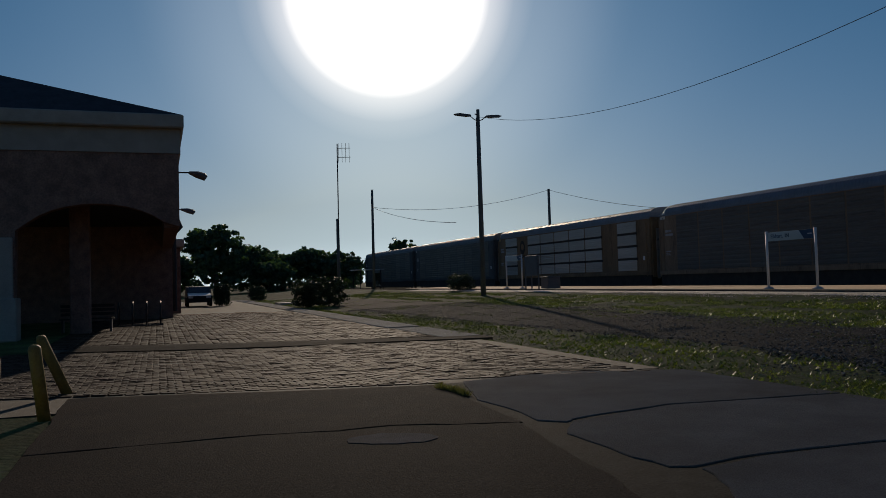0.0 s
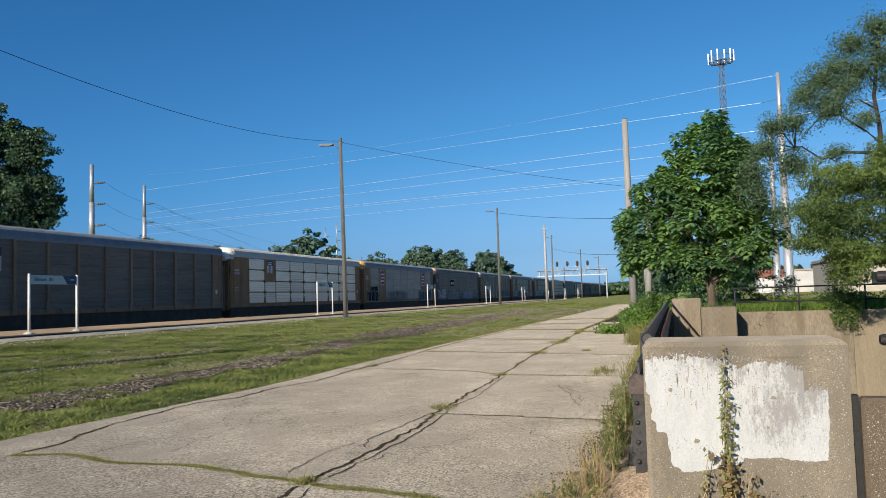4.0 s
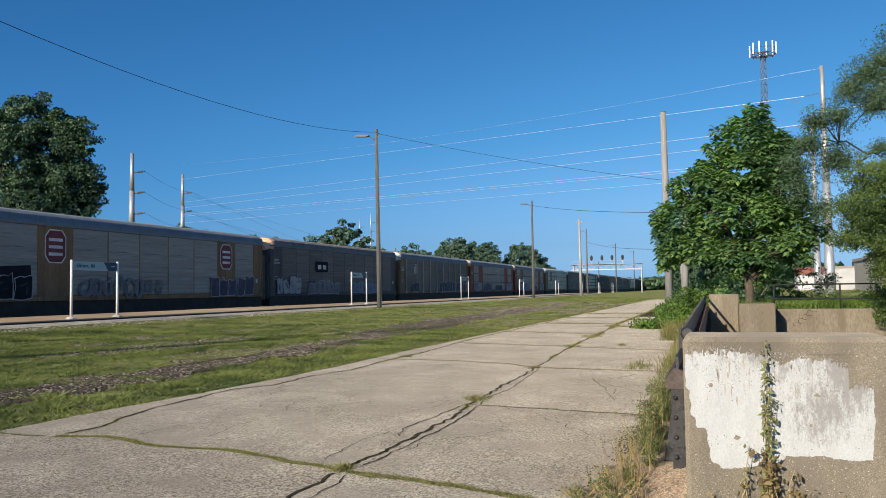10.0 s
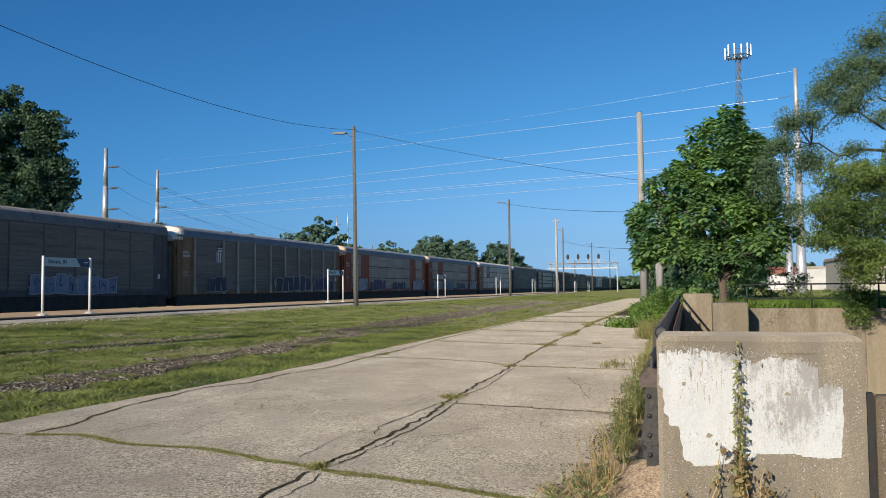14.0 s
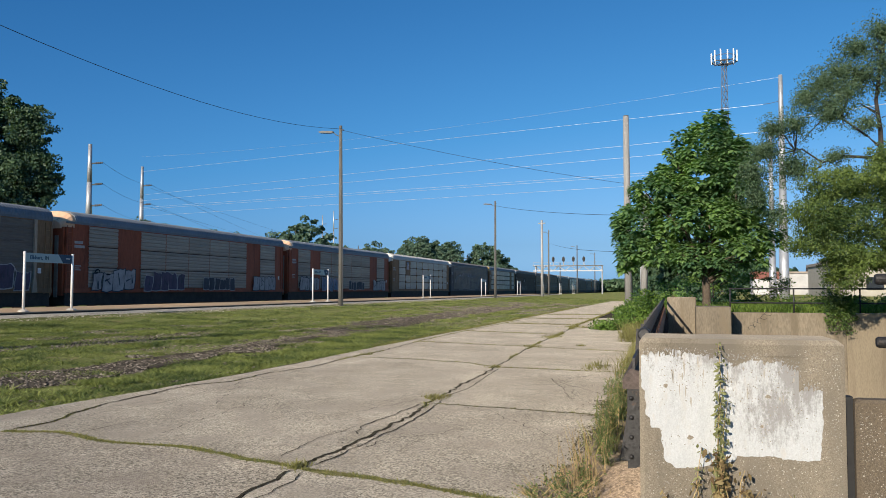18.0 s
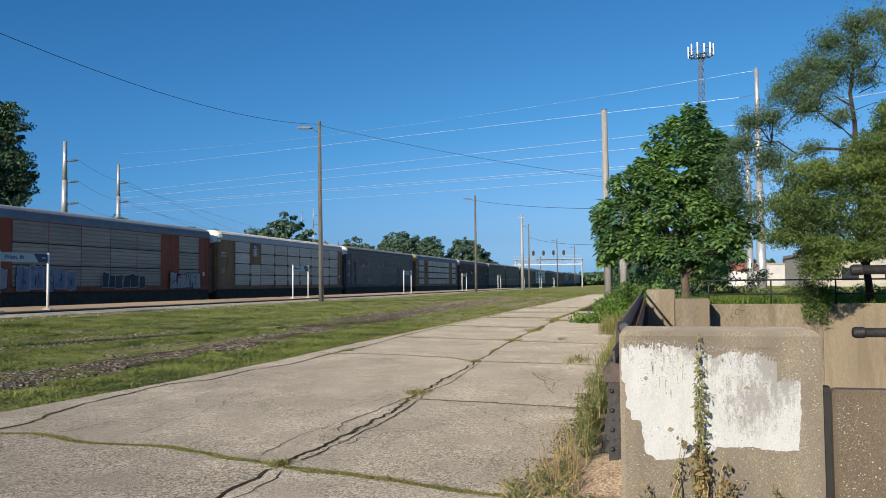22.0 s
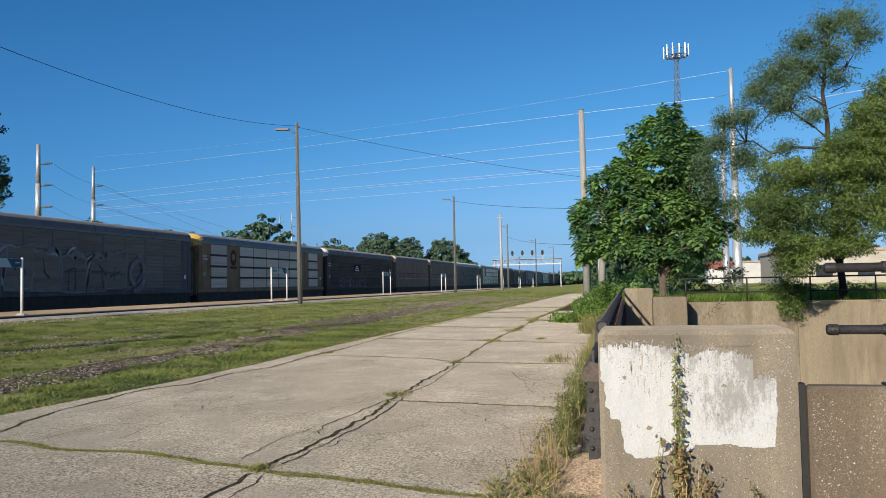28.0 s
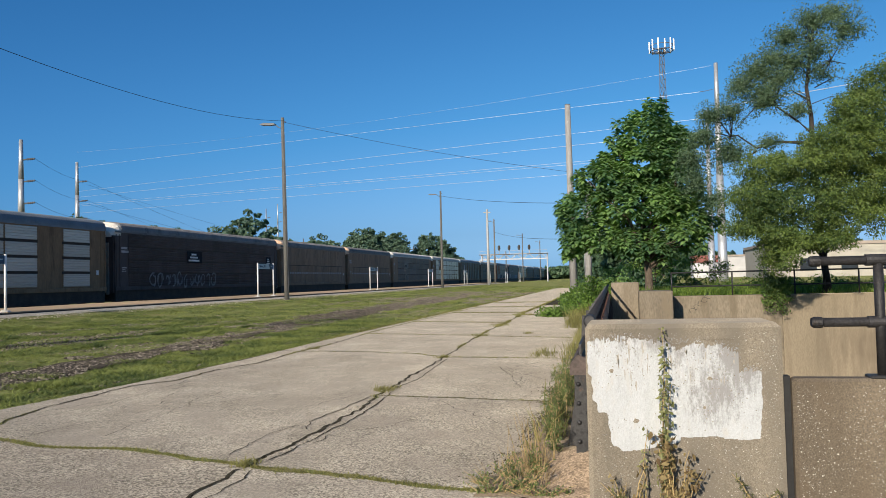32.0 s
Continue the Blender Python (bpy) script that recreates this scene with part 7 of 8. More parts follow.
def car_white(screen="screen"):
    c, w_ = rail_car("tan car carrier with white ribbed side screens", "tan", [("T", 2.9), ("P", 2.75), ("L", 2.05)] + [("P", 2.85)] * 5 + [("P", 2.15), ("P", 2.55), ("T", 1.4)], 4, screen, "roof_pale", "cap_white")
    logo_plate(c, mid(w_["L"][0]), 3.5, 0.95, 1.05, "shield")
    for k in range(2):
        part("panel", louvre(w_["L"][0][1] - 0.16, 0.86, screen, 5, 0.05), None, c, at=(HALF_W + 0.004, w_["L"][0][0] + 0.08, 1.36 + 0.94 * k))
    for y, wd in w_["P"][:-1]:
        part("gusset", cached(("gusset",), lambda: Shape().prism([(-0.19, 0), (0.19, 0), (0.06, 0.6), (-0.06, 0.6)], 0, 0, 0.075).mesh("gusset", T["tan"])), None, c, at=(HALF_W + 0.004, y + wd, 1.3))
        for r in range(3):
            part("clasp", cached(("clasp",), lambda: Shape().prism([(-0.2, 0), (-0.12, -0.13), (0.12, -0.13), (0.2, 0), (0.12, 0.13), (-0.12, 0.13)], 0, 0, 0.1).mesh("clasp", T["tan"])), None, c, at=(HALF_W + 0.01, y + wd, 1.34 + 0.94 * (r + 1)))
    return c


def car_gold(kind="oval", cap="cap_yellow"):
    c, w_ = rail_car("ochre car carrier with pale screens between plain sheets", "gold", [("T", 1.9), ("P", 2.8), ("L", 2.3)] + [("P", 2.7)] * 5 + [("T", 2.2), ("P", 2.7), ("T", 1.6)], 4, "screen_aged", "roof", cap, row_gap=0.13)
    logo_plate(c, mid(w_["L"][0]), 2.9, 1.1, 1.4, kind)
    return c


def car_letters():
    c, w_ = rail_car("ochre car carrier with white sheets under huge black painted letters", "gold", [("T", 2.0), ("B", 24.2), ("T", 1.4)], 1, "sheet", "roof", "cap_white", ribs=0.27)
    x, u0 = HALF_W + 0.01, -CAR_L / 2
    part("band", Shape().box(x - 0.006, x + 0.016, u0 + 1.9, u0 + 25.87, 4.79, 5.18), T["band"], c, "dark blue-grey band under the roof")
    edges = (2.1, 5.2, 7.09, 9.96, 12.55, 15.16, 18.05, 20.89, 22.88, 25.87)
    for k, (ya, yb) in enumerate(zip(edges[:-1], edges[1:])):
        step = 3.3 if k < 3 else 3.0
        for z0, z1, key in ((1.11, 2.0, "sheet"), (2.02, step, "sheet"), (step + 0.02, 4.77, "sheet_pink")):
            part("sheet", Shape().box(x, x + 0.02, u0 + ya + 0.02, u0 + yb - 0.02, z0, z1), T[key], c, "scuffed white sheet")
    for y in edges[1:]:
        post = part("post", cached(("cpost",), lambda: Shape().prism([(-0.1, 5.18), (-0.1, 2.1), (-0.28, 1.1), (0.28, 1.1), (0.1, 2.1), (0.1, 5.18)], 0, x + 0.02, x + 0.1).mesh("post", T["post"])), None, c, at=(0, u0 + y, 0))
        part("post_head", cached(("chead",), lambda: Shape().box(x + 0.001, x + 0.13, -0.36, 0.36, 5.02, 5.12).box(x + 0.001, x + 0.12, -0.2, 0.2, 4.86, 5.02).mesh("post_head", T["gold"])), None, post, "ochre bracket")
        part("post_foot", cached(("cfoot",), lambda: Shape().box(x + 0.001, x + 0.112, -0.25, 0.25, 0.98, 1.2).mesh("post_foot", T["gold"])), None, post, "ochre foot")
    # black letter shapes and dark sheets, as lengths from the car's low end
    px = x + 0.102
    for ya, yb, za, zb in ((2.3, 4.0, 1.25, 2.15), (7.6, 9.9, 1.2, 2.1), (19.2, 20.89, 1.24, 2.12), (24.29, 25.86, 1.18, 2.15)):
        part("dark_sheet", Shape().box(x + 0.036, x + 0.04, u0 + ya, u0 + yb, za, zb), T["band"], c, "dark grey sheet")
    for ya, yb, za, zb in ((2.2, 2.86, 3.4, 4.78), (2.06, 4.75, 2.15, 3.4), (4.02, 4.75, 1.13, 2.2), (7.6, 9.9, 2.1, 3.2), (9.8, 10.4, 1.1, 4.77), (12.9, 13.35, 1.0, 4.77), (19.07, 19.45, 2.97, 4.75), (19.07, 21.53, 2.12, 3.0), (20.89, 21.53, 1.19, 2.12), (24.29, 26.2, 2.15, 3.03)):
        rg = random.Random(int(ya * 100))
        wob = lambda v: v + rg.uniform(-0.03, 0.03)
        ring = [(u0 + wob(a), wob(b)) for a, b in ((ya, za), ((ya + yb) / 2, za), (yb, za), (yb, (za + zb) / 2), (yb, zb), ((ya + yb) / 2, zb), (ya, zb), (ya, (za + zb) / 2))]
        part("letter_stroke", Shape().prism(ring, 0, px, px + 0.002), T["letter"], c, "black painted stroke")
        px += 0.0006
    for tri in (((15.6, 4.75), (16.84, 4.7), (16.86, 3.34)), ((15.22, 2.02), (16.4, 1.1), (15.22, 1.1))):
        part("letter_stroke", Shape().prism([(u0 + a, b) for a, b in tri][::-1], 0, px, px + 0.002), T["letter"], c, "black painted stroke")
    part("bright_panel", Shape().box(x + 0.001, x + 0.022, u0 + 25.97, u0 + 26.4, 3.4, 4.75), T["sheet"], c, "white end sheet")
    paint(c, 3, u0 + 19.5, 0.9, 0.5, 5, "spray_grey", 0.06)
    rg = random.Random(14)
    for uu, zz in ((22.1, 2.5), (22.2, 2.1), (22.1, 1.5), (23.6, 1.6), (23.3, 4.35), (16.6, 2.4), (18.4, 2.3), (16.9, 1.5), (23.5, 1.3), (11.3, 2.7)):
        s_ = Shape()
        for j in range(7):
            ya, za = u0 + uu + rg.uniform(-0.3, 0.3), zz + rg.uniform(-0.22, 0.22)
            a, ln_ = rg.uniform(0, 3.1), rg.uniform(0.12, 0.3)
            d, e = Vector((math.cos(a), math.sin(a))) * ln_ / 2, Vector((-math.sin(a), math.cos(a))) * 0.022
            s_.prism([(ya - d.x - e.x, za - d.y - e.y), (ya + d.x - e.x, za + d.y - e.y), (ya + d.x + e.x, za + d.y + e.y), (ya - d.x + e.x, za - d.y + e.y)], 0, x + 0.036, x + 0.038)
        tagged(part("tag_scrawl", s_, T["ink"], c, "small black painted scrawl"), kind="stuff")
    for k in range(40):
        yy, zz = u0 + rg.uniform(2.6, 25.8), rg.choice((2.0, 2.0, 3.0, 1.4, 2.6, 1.2)) + rg.uniform(-0.12, 0.12)
        q = rg.uniform(0.05, 0.2)
        part("scuff", Shape().prism([(yy + q * math.cos(a) * rg.uniform(0.2, 1), zz + 0.4 * q * math.sin(a) * rg.uniform(0.2, 1)) for a in np.arange(0, 6.28, 0.6)], 0, x + 0.021, x + 0.024), T["band"], c)
    part("emblem", Shape().prism([(u0 + 1.5 + 0.38 * math.cos(a), 4.2 + 0.38 * math.sin(a)) for a in np.arange(0, 6.28, 0.4)], 0, x, x + 0.02), T["logo_blue"], c, "round blue emblem")
    part("emblem_cross", Shape().prism([(u0 + 1.5 + a, 4.2 + b) for a, b in ((-0.05, -0.3), (0.05, -0.3), (0.05, -0.05), (0.28, -0.05), (0.28, 0.05), (0.05, 0.05), (0.05, 0.3), (-0.05, 0.3), (-0.05, 0.05), (-0.28, 0.05), (-0.28, -0.05), (-0.05, -0.05))], 0, x + 0.02, x + 0.023), T["spray_grey"], c, "pale cross")
    return c


def car_blue(seed):
    c, w_ = rail_car("car carrier with tan ends and blue-grey side screens", "brown", [("T", 3.0)] + [("P", 2.4)] * 9 + [("T", 2.0)], 4, "screen_grey", "roof_pale", "cap_white", gap=0.05)
    bubble(c, 3, -6.6, 1.0, 1.05, seed, "screen_dark")
    paint(c, 4, 1.0, 1.1, 0.9, seed + 1, "spray_faint", 0.05)
    logo_plate(c, -5.6, 2.85, 1.9, 0.9, "dark")
    return c


def car_plain(screen, coat, logo, label, roof="roof", cap="cap_white", posts="", n=10, cols=None):
    c, w_ = rail_car(label, coat, cols or [("T", 1.9)] + [("P", 2.4)] * n + [("T", 1.4)], 1, screen, roof, cap, posts=posts, gap=0.06)
    if logo:
        logo_plate(c, -8.2, 3.0, 1.0, 1.25, logo)
    return c


def car_red(seed):
    c, w_ = rail_car("rust-red car carrier with dull grey screens and spray-painted letters", "red", [("T", 1.6), ("P", 2.4), ("T", 2.0)] + [("P", 2.45)] * 5 + [("T", 2.0), ("P", 2.4), ("T", 1.4)], 3, "screen_dull", "roof", "cap_orange", gap=0.03)
    bubble(c, 4, -11.4, 0.8, 1.35, seed, "spray_white")
    bubble(c, 5, -6.4, 0.8, 1.3, seed + 1, "spray_blue" if seed % 2 else "spray_violet")
    bubble(c, 6, 0.6, 0.85, 1.0, seed + 2, "band")
    bubble(c, 4, 8.0, 0.8, 1.25, seed + 3, "spray_white")
    return c


def build_train():
    """Cars in order along +y; each with its length over couplers."""
    out = []
    gap0 = -48.5 - 3 * 28.2
    dark = "dark weathered car carrier"

    def car_tan_screens():
        c, w_ = rail_car("orange-tan car carrier with dull grey screens and red emblems", "tan", [("T", 1.9), ("P", 2.4), ("L", 2.2)] + [("P", 2.5)] * 5 + [("L", 2.0), ("P", 2.3), ("T", 1.2)], 1, "screen_dull", "roof", "cap_yellow", gap=0.05)
        for sp in w_["L"]:
            logo_plate(c, mid(sp), 2.75, 1.35, 1.7, "red")
        bubble(c, 3, -12.4, 0.8, 1.3, 41, "ink")
        part("graffiti_block", Shape().prism([(-11.9, 1.42), (-9.2, 1.57), (-9.3, 2.95), (-11.2, 2.85)], 0, HALF_W + 0.105, HALF_W + 0.107), T["ink"], c, "black painted block")
        paint(c, 8, -5.4, 0.85, 1.1, 43, "spray_faint", 0.07)
        bubble(c, 5, 6.6, 0.75, 1.45, 45, "spray_violet")
        return c

    def car_dark_screens():
        c = car_plain("screen_dark", "dark", "", "dark grey car carrier with pale spray-painted letters", "roof_dark", "cap_orange")
        logo_plate(c, -4.6, 2.75, 2.3, 0.95, "letters")
        bubble(c, 4, -12.6, 0.8, 1.5, 51, "spray_white")
        bubble(c, 6, -7.2, 0.8, 1.2, 52, "spray_grey")
        bubble(c, 8, 1.6, 0.8, 1.1, 53, "spray_blue")
        return c

    def dgrey():
        c = car_plain("screen_dark", "gold", "shield", "dark grey car carrier with ochre ends and pale posts", "roof", "cap_white", "post", cols=[("T", 1.9), ("P", 3.6), ("P", 2.0)] + [("P", 2.5)] * 7 + [("T", 1.2)])
        bubble(c, 3, -9.8, 0.85, 1.1, 61, "band")
        bubble(c, 6, 0.2, 0.85, 1.4, 62, "band")
        bubble(c, 4, 7.6, 0.85, 1.3, 63, "spray_violet")
        return c

    def scrawled():
        c = car_plain("screen_dark", "dark", "", "dark grey car carrier with a huge pale spray-painted scrawl", "roof_dark", "cap_white")
        bubble(c, 7, -10.4, 1.0, 2.7, 71, "screen_dark")
        paint(c, 9, -10.2, 1.0, 2.5, 72, "spray_faint", 0.06)
        return c

    def conrail():
        c, w_ = rail_car("blackish car carrier with many small panels", "maroon", [("T", 1.4)] + [("P", 2.3)] * 10 + [("T", 1.2)], 4, "maroon", "roof_dark", "cap_white", gap=0.03)
        logo_plate(c, -3.0, 2.7, 2.4, 0.95, "swoosh")
        logo_plate(c, 11.3, 2.7, 1.1, 0.8, "swoosh")
        paint(c, 11, -9.0, 0.8, 1.1, 81, "spray_faint", 0.05)
        return c

    def brown():
        c, w_ = rail_car("short brown articulated car carrier unit", "brown", [("T", 1.3)] + [("P", 2.3)] * 7 + [("T", 1.0)], 2, "brown", "roof_dark", "cap_orange", 20.8)
        for k in range(26):
            part("white_dash", cached(("dash",), lambda: Shape().box(HALF_W + 0.04, HALF_W + 0.044, 0, 0.42, 2.3, 2.48).mesh("white_dash", T["spray_white"])), None, c, "white dash", at=(0, -8.6 + 0.66 * k, 0))
        return c

    seq = [
        (lambda: car_plain("screen_dark", "dark", "", dark, "roof"), 28.2), (lambda: car_plain("screen_dark", "dark", "", dark, "roof"), 28.2), (lambda: car_gold("oval"), 28.2),
        (lambda: car_plain("screen_dark", "brown", "", dark, "roof"), 28.2), (lambda: car_gold("shield", "cap_white"), 28.2), (car_letters, 28.2), (lambda: car_blue(11), 28.2),
        (lambda: car_plain("screen_dark", "brown", "shield", "dark grey car carrier with brown ends", "roof", "cap_white", "brown"), 28.2), (car_white, 28.2), (car_tan_screens, 28.2), (car_dark_screens, 28.2), (dgrey, 28.2),
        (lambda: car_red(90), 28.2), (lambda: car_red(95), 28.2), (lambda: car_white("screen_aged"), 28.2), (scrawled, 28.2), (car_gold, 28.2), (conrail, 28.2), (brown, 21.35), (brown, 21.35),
    ]
    y = gap0
    for make, ln in seq:
        c = make()
        out.append((c, y + ln / 2))
        y += ln
    for k, j in enumerate((6, 8, 7, 6, 12, 10, 8, 6, 11, 14, 7, 6, 8, 10)):
        out.append((copy_thing(out[j][0], pose(0, 0, 0)), y + 14.1))
        y += 28.2
    for c, y0 in out:
        c.matrix_basis = pose(TRACK_X, y0, RAIL_Z)
    return out


TRAIN = build_train()
SPEED = 9.3


# ---- trees, bushes, weeds ----
def leaf_quads(pos, outward, size, n_per=1, droop=0.3, aspect=0.6, fold=True):
    """Leaves at places, facing roughly outward and up; two blades folded along the midrib, or one."""
    n = len(pos)
    nrm = outward + RNG.normal(0, 0.6 if fold else 1.0, (n, 3)) + np.array([0, 0, 0.45])
    nrm /= np.linalg.norm(nrm, axis=1)[:, None] + 1e-9
    tip = np.cross(nrm, RNG.normal(0, 1, (n, 3)))
    tip += 0.9 * (outward - (outward * nrm).sum(1)[:, None] * nrm)
    tip[:, 2] -= droop
    tip -= (tip * nrm).sum(1)[:, None] * nrm
    tip /= np.linalg.norm(tip, axis=1)[:, None] + 1e-9
    side = np.cross(nrm, tip)
    s = (size * RNG.uniform(0.6, 1.35, n))[:, None]
    if fold:
        a = pos - tip * s * 0.5
        b = pos + tip * s * 0.55
        l0, l1 = pos - tip * s * 0.18 - side * s * aspect * 0.55 + nrm * s * 0.08, pos + tip * s * 0.2 - side * s * aspect * 0.38 + nrm * s * 0.06
        r0, r1 = pos - tip * s * 0.18 + side * s * aspect * 0.55 + nrm * s * 0.08, pos + tip * s * 0.2 + side * s * aspect * 0.38 + nrm * s * 0.06
        v = np.stack([a, b, l0, l1, r0, r1], 1).reshape(-1, 3)
        k = 6 * np.arange(n)[:, None]
        return v, np.concatenate([k + [[0, 1, 3, 2]], k + [[0, 4, 5, 1]]])
    v = np.stack([pos - tip * s * 0.5, pos - side * s * aspect * 0.5, pos + tip * s * 0.5, pos + side * s * aspect * 0.5], 1).reshape(-1, 3)
    return v, 4 * np.arange(n)[:, None] + [[0, 1, 2, 3]]


def clump_points(lobes, clumps, clump_r, shell=0.75):
    """Clump centres on and in a set of egg-shaped lobes (x, y, z, rx, ry, rz)."""
    lobes = np.array(lobes, float)
    wgt = lobes[:, 3] * lobes[:, 4] * lobes[:, 5]
    pick = RNG.choice(len(lobes), clumps, p=wgt ** 0.7 / (wgt ** 0.7).sum())
    d = RNG.normal(0, 1, (clumps, 3))
    d /= np.linalg.norm(d, axis=1)[:, None]
    r = RNG.uniform(shell, 1.0, clumps) * (1 - 0.25 * RNG.random(clumps) ** 3)
    c = lobes[pick, :3] + d * r[:, None] * lobes[pick, 3:]
    return c, d, clump_r * RNG.uniform(0.55, 1.35, clumps)


def crown(lobes, clumps, clump_r, leaves, size, key, droop=0.3, aspect=0.6, fold=True, flat=0.6, shell=0.72, dome=False):
    c, d, r = clump_points(lobes, clumps, clump_r, shell)
    k = np.repeat(np.arange(clumps), leaves)
    q = RNG.normal(0, 1, (len(k), 3))
    q /= np.linalg.norm(q, axis=1)[:, None]
    if dome:
        q[:, 2] = np.abs(q[:, 2])
    out = q + (0.35 if dome else 0.8) * d[k]
    out /= np.linalg.norm(out, axis=1)[:, None]
    pos = c[k] + q * (r[k] * RNG.uniform(0.35, 1.0, len(k)) ** 0.6)[:, None] * np.array([1, 1, flat])
    v, f = leaf_quads(pos, out, size, droop=droop, aspect=aspect, fold=fold)
    return raw_mesh("crown", v, f, LEAF[key]), c


def limbs(base, fork, ends, r0, material, seed, count=14):
    """A tapered trunk to a fork and bent limbs out to some of the clump centres."""
    rg = random.Random(seed)
    base, fork = Vector(base), Vector(fork)
    s = Shape()
    mid_ = base.lerp(fork, 0.5) + Vector((rg.uniform(-0.1, 0.1), rg.uniform(-0.1, 0.1), 0)) * r0 * 6
    s.tube([base - Vector((0, 0, 0.2)), base + Vector((0, 0, r0)), mid_, fork], [r0 * 1.5, r0 * 1.05, r0 * 0.9, r0 * 0.75], 10)
    pick = rg.sample(range(len(ends)), min(count, len(ends)))
    for i in pick:
        e = Vector(ends[i])
        st_ = fork.lerp(base, rg.uniform(0.0, 0.35))
        m1 = st_.lerp(e, 0.35) + Vector((rg.uniform(-0.3, 0.3), rg.uniform(-0.3, 0.3), 0.12 * (e - st_).length))
        m2 = st_.lerp(e, 0.7) + Vector((rg.uniform(-0.3, 0.3), rg.uniform(-0.3, 0.3), 0.06 * (e - st_).length))
        q = r0 * rg.uniform(0.28, 0.5)
        s.tube([st_, m1, m2, e], [q, q * 0.7, q * 0.45, q * 0.15], 6)
    return s


def tree(label, base, fork, lobes, clumps, clump_r, leaves, size, key, r0, seed, bark="bark", grp="", count=14, **kw):
    t = thing("tree", label, "tree", grp)
    me, ends = crown(lobes, clumps, clump_r, leaves, size, key, **kw)
    part("trunk", limbs(base, fork, [tuple(p) for p in ends], r0, M[bark], seed, count), M[bark], t, smooth=True)
    part("crown", me, None, t, "dense leafy crown")
    return t


def rosettes(lobes, clumps, leaves, length, key, shell):
    """A crown of whorls: at each twig's end long leaves spread like an umbrella and hang at their tips."""
    c, d, _ = clump_points(lobes, clumps, 0.1, shell)
    k = np.repeat(np.arange(clumps), leaves)
    n = len(k)
    tier = np.tile(np.arange(leaves) % 3, clumps)
    head = np.tile(np.arange(leaves) * 2.4, clumps) + RNG.normal(0, 0.3, n) + np.repeat(RNG.uniform(0, 6.28, clumps), leaves)
    s = (length * np.repeat(RNG.uniform(0.75, 1.2, clumps), leaves) * RNG.uniform(0.75, 1.15, n))[:, None]
    out = np.stack([np.cos(head), np.sin(head), 0 * head], 1) + 0.45 * d[k] * np.array([1, 1, 0.2])
    out /= np.linalg.norm(out, axis=1)[:, None]
    side = np.stack([-out[:, 1], out[:, 0], RNG.normal(0, 0.25, n)], 1)
    rise = (np.array([0.4, 0.15, -0.2])[tier] + RNG.normal(0, 0.12, n))[:, None]
    up = np.array([0, 0, 1.0])
    p0 = c[k] + RNG.normal(0, 0.03, (n, 3)) - np.array([0, 0, 0.07]) * tier[:, None]
    p1 = p0 + s * (0.52 * out + 0.5 * rise * up)
    p2 = p1 + s * (0.42 * out + (0.4 * rise - 0.34) * up)
    wv = side * s * 0.23
    v = np.stack([p0, p1 - wv, p1 + wv, p2], 1)
    v[:, 1:3] -= 0.05 * s[:, None] * up
    v = np.concatenate([v, (p1 + 0.02 * s * up)[:, None]], 1).reshape(-1, 3)
    q = 5 * np.arange(n)[:, None]
    return raw_mesh("crown", v, np.concatenate([q + [[0, 1, 4]], q + [[0, 4, 2]], q + [[4, 1, 3]], q + [[4, 3, 2]]]), LEAF[key]), c


# the broad-leaved tree on the bank
bl = thing("tree", "young broad-leaved tree with large drooping bright green leaves", "tree")
lobes = [(x, 32, z, rx * 1.02, ry, rz * 1.1) for x, z, rx, ry, rz in ((1.7, 7.75, 0.75, 0.8, 0.65), (1.4, 7.0, 1.55, 1.4, 0.9), (1.3, 5.9, 1.95, 1.8, 0.95), (2.3, 6.4, 1.0, 1.1, 0.9), (0.1, 5.3, 1.6, 1.6, 0.8), (2.4, 5.0, 1.35, 1.5, 1.0), (1.0, 4.4, 2.2, 2.0, 0.9), (-1.2, 4.1, 1.15, 1.4, 0.75), (3.1, 3.8, 0.95, 1.3, 0.8), (-0.7, 3.2, 1.4, 1.4, 0.6), (2.4, 3.1, 1.3, 1.3, 0.7), (0.7, 2.9, 1.0, 1.3, 0.55), (-1.6, 2.8, 0.6, 0.9, 0.45), (1.6, 2.5, 0.8, 1.1, 0.4))]
me, ends = rosettes(lobes, 1300, 20, 0.3, "catalpa", 0.6)
part("trunk", limbs((1.35, 32, 0.5), (1.3, 32, 2.3), [tuple(p) for p in ends], 0.17, M["bark"], 5, 24), M["bark"], bl, smooth=True)
part("crown", me, None, bl, "dense crown of drooping leaves")


